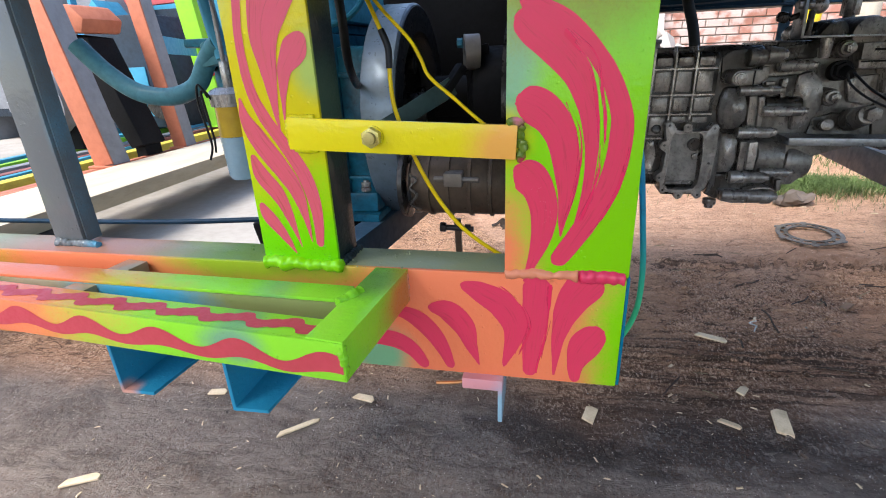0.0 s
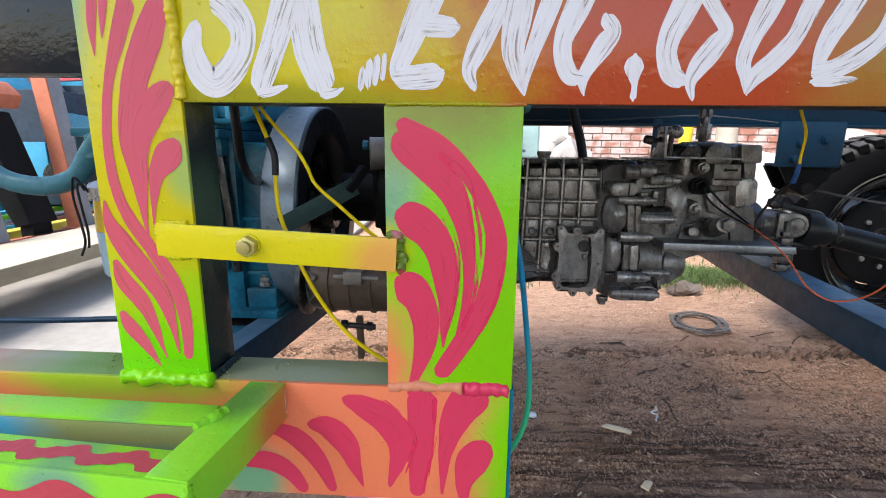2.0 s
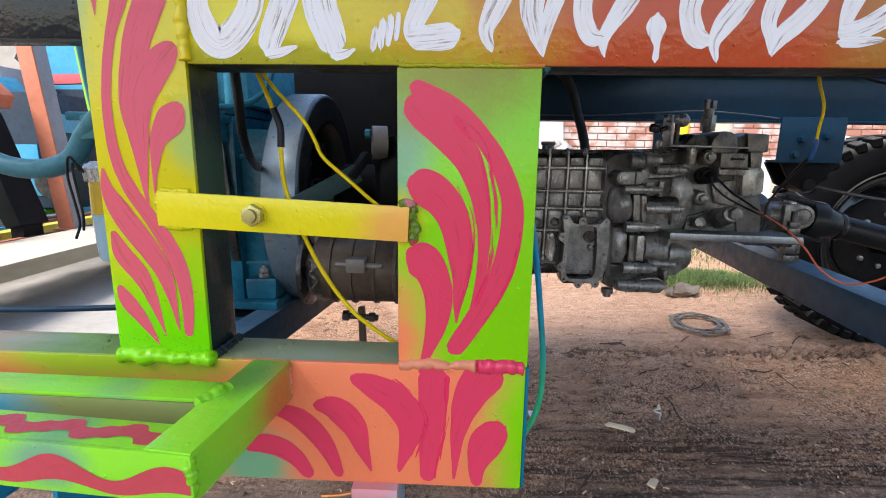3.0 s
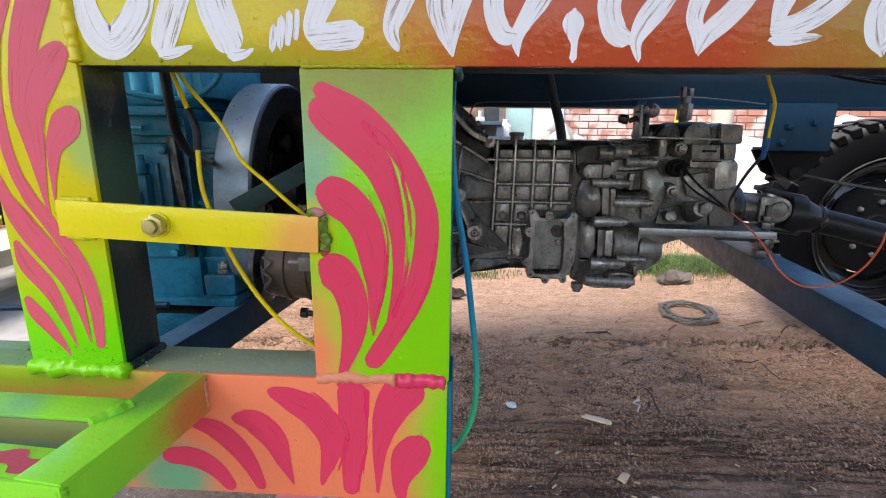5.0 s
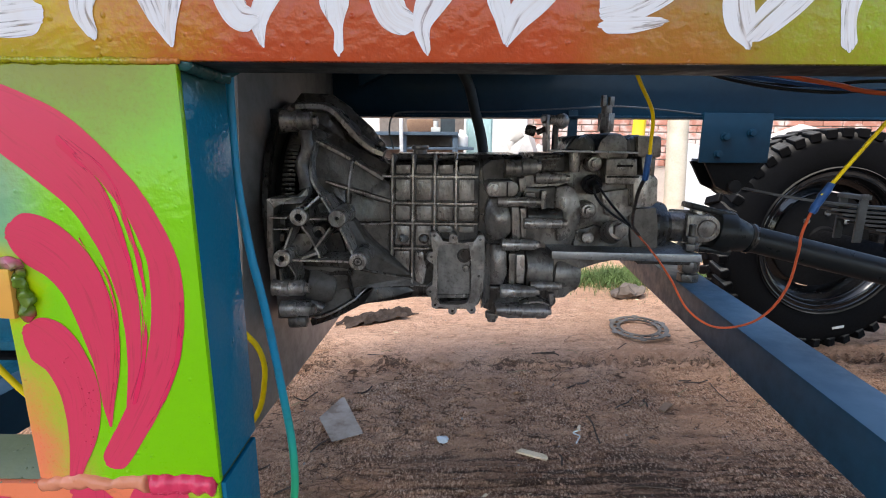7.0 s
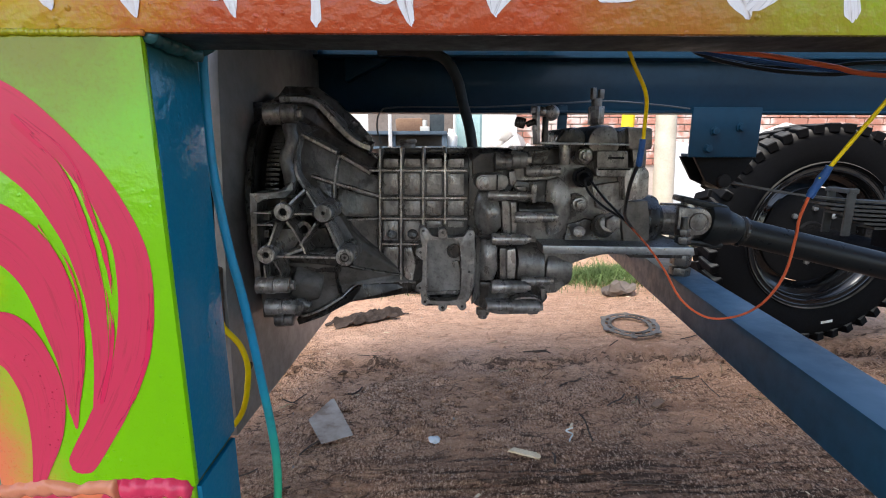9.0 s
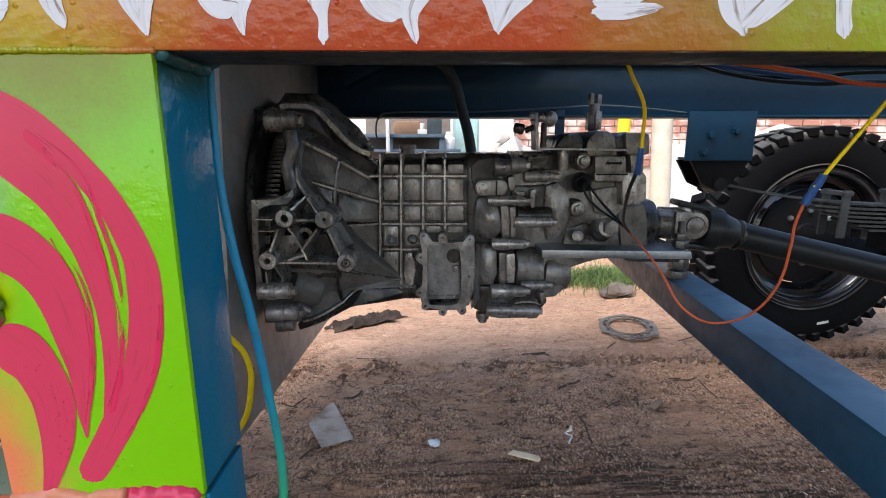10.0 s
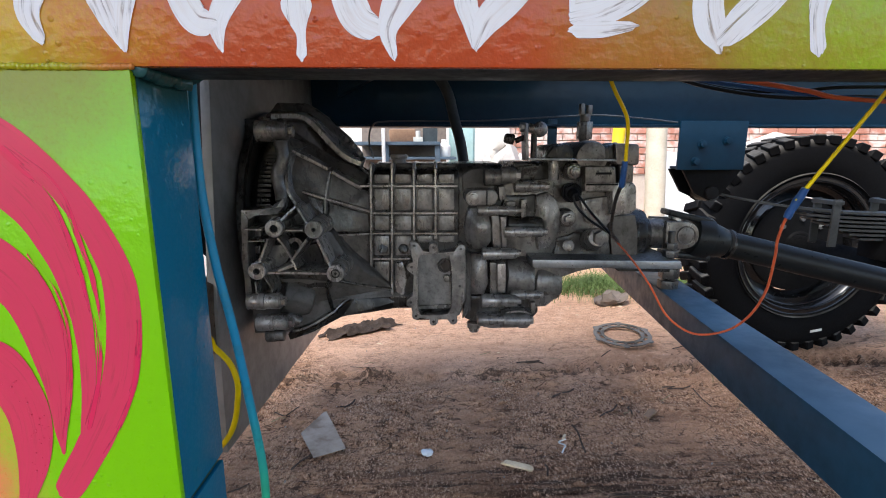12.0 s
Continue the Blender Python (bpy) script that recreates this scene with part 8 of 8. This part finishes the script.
part("bracket", merged(rod((-0.575, 0.80, 0.835), (-0.575, 0.80, 0.966), 0.004, None, 10, 0.0005), slab((-0.575, 0.805, 0.966), (-0.575, 0.622, 0.966), 0.018, 0.004, 0.0008), box(-0.584, -0.387, 0.604, 0.634, 0.958, 0.972, 0.001), box(-0.396, -0.387, 0.590, 0.634, 0.956, 0.974, 0.001)), M_STEEL, filt)
part("pipe_link", rod((-0.575, 0.805, 0.790), (-0.600, 0.842, 0.862), 0.006, None, 12, 0.001), M_CASTLIGHT, filt)
wire("teal_hose", "thick teal rubber hose looping in front of the machine", [(-0.9, 0.84, 0.88), (-0.86, 0.85, 0.83), (-0.80, 0.85, 0.792), (-0.73, 0.85, 0.783), (-0.675, 0.85, 0.80), (-0.645, 0.85, 0.838), (-0.622, 0.845, 0.860), (-0.604, 0.84, 0.870)], 0.0165, M_HOSE, 16, "hose")
pipe = thing("blue_pipe", (-0.6, 0.84, 0.85), "sky blue pipe rising behind the gate post", "pipe")
part("pipe", tube([(-0.60, 0.84, 0.845), (-0.61, 0.84, 0.90), (-0.625, 0.84, 1.05)], 0.013, 14), M_CYAN, pipe)
part("flange", roughened(prism([(-0.645, 0.83), (-0.58, 0.84), (-0.60, 0.885), (-0.64, 0.87)], "y", 0.835, 0.862, 0.004), 0.001, 60), M_HOSE, pipe)
wire("black_lead", "black lead with bullet plugs hanging by the filter", [(-0.598, 0.772, 0.785), (-0.601, 0.766, 0.800), (-0.608, 0.764, 0.804), (-0.612, 0.764, 0.775), (-0.606, 0.764, 0.735), (-0.603, 0.764, 0.705), (-0.612, 0.764, 0.682)], 0.0019, M_WIREK)
wire("black_lead", "black lead with bullet plugs hanging by the filter", [(-0.592, 0.772, 0.782), (-0.597, 0.766, 0.795), (-0.603, 0.764, 0.792), (-0.600, 0.764, 0.755), (-0.596, 0.764, 0.72), (-0.598, 0.764, 0.695)], 0.0019, M_WIREK)
wire("blue_rod", "dark blue rod across the gap above the rail", [(-1.6, 0.86, 0.515), (-0.9, 0.86, 0.527), (-0.60, 0.86, 0.541), (-0.45, 0.86, 0.548)], 0.0055, M_BLUE, 10, "rod")

# ---- clutter on the ground ----
def on_ground(x, y, lift=0.0):
    return Vector((x, y, ground_height(x, y) + lift))


def on_top(x, y, reach, lift=0.0):
    """A point that clears the highest soil within reach."""
    z = max(ground_height(x + reach * i / 3, y + reach * j / 3) for i in range(-3, 4) for j in range(-3, 4))
    return Vector((x, y, z + lift))


ring = thing("clutch_ring", on_ground(1.06, 2.2), "pale rusty steel clutch ring lying on the soil", "steel ring")
M_RING = worn("dusty_bare_steel", (0.15, 0.135, 0.122), (0.025, 0.019, 0.015), 0.40, 0.5, 45, 1.0)
lay = Matrix.Translation(on_ground(1.06, 2.2, 0.014)) @ Euler((radians(3), radians(-2), 0)).to_matrix().to_4x4()
for r0, r1 in ((0.076, 0.090), (0.104, 0.120)):
    bm = lathe([(r0, 0.0), (r1, 0.0), (r1, 0.004), (r0, 0.004)], (0, 0, 0), (0, 0, 1), 64)
    bm.transform(lay)
    part("ring", bm, M_RING, ring)
for k in range(14):
    a = 2 * math.pi * k / 14
    bm = slab((0.086 * math.cos(a), 0.086 * math.sin(a), 0.002), (0.108 * math.cos(a), 0.108 * math.sin(a), 0.002), 0.013, 0.0038, 0.0005)
    bm.transform(lay)
    part("bridge", bm, M_RING, ring)
for k in range(6):
    a = 2 * math.pi * k / 6 + 0.3
    bm = prism([(0.122 + 0.011 * math.cos(q), 0.014 * math.sin(q)) for q in np.linspace(0, 2 * math.pi, 13)[:-1]], "z", 0.0002, 0.0038, 0.0005)
    bm.transform(lay @ Matrix.Rotation(a, 4, "Z"))
    part("tab", bm, M_RING, ring)


def chip(x, y, length, width, turn, mat, label, name="wood_chip", category="wood chip", thick=0.006):
    p = on_top(x, y, width, thick * 0.4)
    t = thing(name, p, label, category, "scattered chips")
    pts = [(-0.5, -0.5), (0.45, -0.42), (0.5, 0.1), (0.35, 0.5), (-0.4, 0.45)]
    bm = prism([(u * length, v * width) for u, v in pts], "z", -thick / 2, thick / 2, 0.001)
    roughened(bm, width * 0.12, 40)
    bm.transform(Matrix.Translation(p) @ Euler((random.uniform(-0.15, 0.15), random.uniform(-0.1, 0.1), turn)).to_matrix().to_4x4())
    part("chip", bm, mat, t)
    return t


for x, y, l, w, a in ((0.462, 1.39, 0.085, 0.020, -0.35), (0.51, 1.03, 0.085, 0.035, 1.4), (0.40, 1.02, 0.05, 0.013, -0.5), (-0.49, 1.0, 0.06, 0.02, -0.2), (-1.05, 0.66, 0.08, 0.022, 0.5), (-0.62, 0.88, 0.11, 0.012, 0.7), (0.465, 1.14, 0.04, 0.02, 0.9), (0.09, 1.02, 0.055, 0.03, 1.2), (-0.92, 0.98, 0.05, 0.02, 0.3), (0.62, 1.51, 0.03, 0.008, 1.1)):
    chip(x, y, l, w, a, M_GRIT, "pale splintered wood chip on the soil")
chip(0.926, 1.624, 0.075, 0.024, 0.8, worn("grey_brown_bark", (0.26, 0.16, 0.10), (0.14, 0.085, 0.055), 0.9, 0, 60), "weathered brown wood offcut on the soil")
M_TIN = worn("dull_tin_sheet", (0.40, 0.355, 0.31), (0.11, 0.064, 0.040), 0.75, 0.0, 30, 1.5, 0.3, 0, (0.40, 0.30, 0.22))
tin = thing("tin_scrap", on_ground(-0.09, 1.53), "dull tin sheet scrap half covered with soil", "metal scrap")
bm = prism([(-0.168, 1.569), (-0.100, 1.447), (-0.018, 1.490), (-0.116, 1.694), (-0.124, 1.690)], "z", 0.0, 0.002, 0)
bm.transform(Matrix.Translation((0, 0, max(ground_height(-0.155 + 0.012 * i, 1.41 + 0.02 * k) for i in range(13) for k in range(14)) + 0.001)))
part("sheet", bm, M_TIN, tin)
cap = thing("crumpled_foil", on_ground(0.216, 1.474), "crumpled white plastic scrap on the soil", "litter")
b = bmesh.new()
bmesh.ops.create_icosphere(b, subdivisions=3, radius=0.012, matrix=Matrix.Translation(on_top(0.216, 1.474, 0.015, 0.004)) @ Matrix.Diagonal((1.4, 1.1, 0.7, 1)))
part("scrap", roughened(b, 0.006, 90), worn("crumpled_white_plastic", (0.62, 0.64, 0.66), (0.4, 0.4, 0.4), 0.25), cap)
stone = thing("field_stone", on_ground(1.14, 2.60), "grey brown field stone in the grass", "stone")
b = bmesh.new()
bmesh.ops.create_icosphere(b, subdivisions=3, radius=0.062, matrix=Matrix.Translation(on_ground(1.14, 2.60, 0.018)) @ Matrix.Diagonal((1.3, 0.9, 0.8, 1)))
part("rock", roughened(roughened(b, 0.05, 13), 0.012, 45), worn("grey_field_stone", (0.15, 0.12, 0.10), (0.07, 0.055, 0.046), 0.9, 0, 18, 0.8, 0.5), stone, sharp=20)
brick = thing("brick_piece", on_ground(-0.2, 2.75), "broken red brick piece on the soil", "brick")
part("piece", roughened(box(-0.235, -0.165, 2.72, 2.78, ground_height(-0.2, 2.75) - 0.005, ground_height(-0.2, 2.75) + 0.035, 0.008), 0.008, 30), M_BRICK, brick)


# a crumpled brown rag
def build_rag():
    t = thing("rag", on_ground(-0.15, 2.33), "crumpled dark brown cloth rag on the soil", "rag")
    bm = bmesh.new()
    nx, ny = 150, 70
    grid = []
    for j in range(ny):
        row = []
        for i in range(nx):
            u, v = i / (nx - 1), j / (ny - 1)
            x = -0.30 + 0.39 * u + 0.020 * noise.noise((u * 4, v * 3, 2.0))
            y = 2.27 + 0.15 * v + 0.025 * noise.noise((u * 3, v * 2, 5.0)) + 0.13 * u
            slant = y - 0.3 * x
            fold = max(0.0, 1 - 1.8 * abs(noise.noise((x * 7, slant * 17, 3.0)))) ** 1.5 * 0.032
            fold += max(0.0, 1 - 2.2 * abs(noise.noise((x * 16 + y * 8, slant * 30, 9.0)))) * 0.015 + max(0.0, 1 - 2.2 * abs(noise.noise((x * 34, slant * 60, 6.0)))) * 0.005
            rim = min(u, 1 - u, 0.25) * min(v, 1 - v, 0.3) / 0.075
            row.append(bm.verts.new((x, y, ground_height(x, y) + 0.004 + fold * (0.15 + 0.75 * min(rim * 1.8, 1.0)))))
        grid.append(row)
    for j in range(ny - 1):
        for i in range(nx - 1):
            u, v = i / nx - 0.5, j / ny - 0.5
            # a torn outline
            if u * u * 3.6 + v * v * 3.4 + 0.7 * noise.noise((u * 6, v * 4, 4.0)) < 0.72:
                bm.faces.new((grid[j][i], grid[j][i + 1], grid[j + 1][i + 1], grid[j + 1][i]))
    bmesh.ops.delete(bm, geom=[v for v in bm.verts if not v.link_faces], context="VERTS")
    bmesh.ops.solidify(bm, geom=bm.faces[:], thickness=0.003)
    part("cloth", bm, worn("dark_brown_cloth", (0.060, 0.042, 0.033), (0.012, 0.009, 0.007), 0.85, 0, 40, 0.8, 0.3), t, sharp=70)


build_rag()


# grass tufts beyond the wheel
def build_grass(cx, cy, sx, sy, count, seed, tall, label, mat=None):
    rnd = random.Random(seed)
    verts, faces = [], []
    for k in range(count):
        x, y = rnd.gauss(cx, sx), rnd.gauss(cy, sy)
        z = ground_height(x, y)
        a = rnd.uniform(0, 6.28)
        hgt = tall * rnd.uniform(0.4, 1.2)
        lean = rnd.uniform(0.2, 1.3) * hgt
        w = rnd.uniform(0.0012, 0.0028)
        dx, dy = math.cos(a), math.sin(a)
        base = len(verts)
        for s in range(4):
            f = s / 3
            px, py, pz = x + dx * lean * f * f, y + dy * lean * f * f, z + hgt * f * (1 - 0.25 * f * lean / hgt)
            ww = w * (1 - f * 0.85)
            verts += [(px - dy * ww, py + dx * ww, pz), (px + dy * ww, py - dx * ww, pz)]
        faces += [(base + 2 * s, base + 2 * s + 1, base + 2 * s + 3, base + 2 * s + 2) for s in range(3)]
    me = bpy.data.meshes.new("grass")
    me.from_pydata(verts, [], faces)
    me.materials.append(mat or M_GRASS)
    return tagged(new("grass", me), label, "grass", kind="stuff")


M_STRAW = worn("dry_straw", (0.34, 0.27, 0.15), (0.2, 0.15, 0.08), 0.7, 0, 30, 0.8, 0.0)
M_GRASS = worn("dry_green_grass", (0.105, 0.155, 0.045), (0.045, 0.070, 0.022), 0.6, 0, 30, 0.8, 0.0)
build_grass(1.36, 2.90, 0.20, 0.09, 9000, 3, 0.062, "clump of long green grass by the stone")
build_grass(1.5, 2.72, 0.30, 0.10, 900, 9, 0.04, "dry straw among the grass", M_STRAW)
build_grass(2.2, 3.9, 0.6, 0.4, 3000, 4, 0.07, "rough green grass at the edge of the yard")
build_grass(0.05, 2.85, 0.16, 0.05, 500, 6, 0.05, "low green weeds at the edge of the soil")


# splinters, straw and gravel scattered over the soil
def scatter(count, seed, mat, name, label, lo, hi, flat, y0=0.7, y1=3.6):
    rnd = random.Random(seed)
    verts, faces = [], []
    for k in range(count):
        x, y = rnd.uniform(-1.3, 2.2), y0 + (y1 - y0) * rnd.random() ** 0.8
        z = ground_height(x, y) + 0.001
        s = lo + (hi - lo) * rnd.random() ** 3
        a = rnd.uniform(0, 6.28)
        l, w, h = (s, s * rnd.uniform(0.1, 0.35), s * 0.12) if flat else (s * 0.6, s * rnd.uniform(0.4, 0.6), s * 0.45)
        c, n = math.cos(a), math.sin(a)
        base = len(verts)
        for dz in (0, 1):
            for u, v in ((-1, -0.7), (0.8, -1), (1, 0.6), (-0.7, 1)):
                k2 = 1 - 0.35 * dz
                verts.append((x + c * u * l * k2 / 2 - n * v * w * k2 / 2, y + n * u * l * k2 / 2 + c * v * w * k2 / 2, z + dz * h + u * h * 0.3))
        faces += [(base + 4, base + 5, base + 6, base + 7)] + [(base + i, base + (i + 1) % 4, base + 4 + (i + 1) % 4, base + 4 + i) for i in range(4)]
    me = bpy.data.meshes.new(name)
    me.from_pydata(verts, [], faces)
    me.materials.append(mat)
    return tagged(new(name, me), label, "debris", kind="stuff")


# uneven clods half sunk in the worked soil
def build_clods(count, seed):
    rnd = random.Random(seed)
    verts, faces = [], []
    ball = bmesh.new()
    bmesh.ops.create_icosphere(ball, subdivisions=2, radius=1.0)
    unit = [v.co.copy() for v in ball.verts]
    tris = [[v.index for v in f.verts] for f in ball.faces]
    ball.free()
    for k in range(count):
        x, y = rnd.uniform(-0.6, 1.7), rnd.choice((rnd.gauss(1.90, 0.05), rnd.uniform(1.15, 1.95), rnd.gauss(1.6, 0.2), rnd.uniform(0.75, 1.3)))
        if noise.noise((x * 3.5, y * 5.0, 8.0)) < -0.05:
            continue
        s = 0.003 + 0.010 * rnd.random() ** 3.2
        sx, sy, sz, turn = s * rnd.uniform(0.9, 1.7), s * rnd.uniform(0.7, 1.1), s * rnd.uniform(0.5, 0.8), rnd.uniform(0, 6.3)
        c, n = math.cos(turn), math.sin(turn)
        z = ground_height(x, y) + sz * 0.15
        base = len(verts)
        for u in unit:
            m = 1 + 0.45 * noise.noise((u.x * 1.7 + k, u.y * 1.7, u.z * 1.7))
            verts.append((x + m * (c * u.x * sx - n * u.y * sy), y + m * (n * u.x * sx + c * u.y * sy), z + m * u.z * sz))
        faces += [[base + i for i in f] for f in tris]
    me = bpy.data.meshes.new("soil_clods")
    me.from_pydata(verts, [], faces)
    me.materials.append(M_SOIL)
    return tagged(new("soil_clods", me), "crumbly clods of damp brown soil", "soil clods", kind="stuff")


build_clods(3800, 31)


def build_twigs(count, seed, mat, name, label, lo, hi, r):
    rnd = random.Random(seed)
    bits = []
    for k in range(count):
        x, y, a, l = rnd.uniform(-0.5, 1.6), rnd.uniform(0.85, 2.15), rnd.gauss(0.2, 0.7), rnd.uniform(lo, hi)
        pts = [on_ground(x + q * l * math.cos(a) + rnd.uniform(-0.006, 0.006), y + q * l * math.sin(a), 0.006) for q in (-0.5, -0.1, 0.2, 0.5)]
        bits.append(tube(pts, r * rnd.uniform(0.7, 1.3), 5, 3))
    t = thing(name, (0.5, 1.5, 0.0), label, "twigs", kind="stuff")
    part("twigs", merged(*bits), mat, t, kind="stuff")


build_twigs(26, 41, worn("dark_twig_bark", (0.09, 0.06, 0.045), (0.04, 0.028, 0.02), 0.85, 0, 60), "dry_twigs", "dark dry twigs strewn on the soil", 0.05, 0.14, 0.0024)
build_twigs(22, 42, M_STRAW, "straw", "pale straw stalks strewn on the soil", 0.03, 0.08, 0.0013)
string = thing("string_scrap", on_ground(0.70, 1.48), "curled white plastic string on the soil", "litter")
part("string", tube([on_top(x, y, 0.006, 0.002) for x, y in ((0.596, 1.44), (0.606, 1.46), (0.615, 1.478), (0.600, 1.492), (0.622, 1.50))], 0.0022, 8), worn("white_string", (0.7, 0.68, 0.64), (0.5, 0.48, 0.44), 0.6), string)
scatter(260, 11, M_GRIT, "splinters", "pale wood splinters and straw strewn on the soil", 0.006, 0.03, True)
scatter(420, 14, M_GRIT, "shavings", "fine pale wood shavings strewn beside the frame", 0.004, 0.02, True, 0.55, 1.25)
scatter(2400, 12, M_SOIL, "soil_crumbs", "crumbs of dark soil and gravel on the ground", 0.004, 0.016, False)
scatter(350, 13, worn("grey_gravel", (0.34, 0.29, 0.25), (0.2, 0.16, 0.13), 0.9, 0, 60, 0.6, 0.3), "gravel", "pale gravel bits scattered on the soil", 0.004, 0.012, False)


# bricks of the yard wall, in the stretch that shows
def build_bricks():
    bm = bmesh.new()
    bmesh.ops.create_cube(bm, size=1, matrix=Matrix.Diagonal((0.228, 0.03, 0.072, 1)))
    bevelled(bm, 0.004, 1)
    me = bpy.data.meshes.new("brick")
    bm.to_mesh(me)
    bm.free()
    m, t, b = material("red_wall_brick", 0.88)
    info = t.nodes.new("ShaderNodeObjectInfo")
    p = position(t)
    c = mixed(t, info.outputs["Random"], (0.34, 0.165, 0.125), (0.27, 0.125, 0.09))
    c = mixed(t, ramp(t, noise_node(t, p, 5, 4.0), 0.44, 0.6, 0, 0.8), c, (0.50, 0.43, 0.40))
    t.links.new(c, b.inputs["Base Color"])
    me.materials.append(m)
    rnd = random.Random(8)
    for j in range(9):
        for i in range(30):
            x = 0.7 + i * 0.24 + (0.12 if j % 2 else 0)
            z = 0.62 + j * 0.084
            ob = new("brick", me)
            ob.location = (x, 6.47 + rnd.uniform(-0.006, 0.004), z)
            loc = ob.location.copy()
            hang(ob, wall_back)
            ob.location = loc


build_bricks()
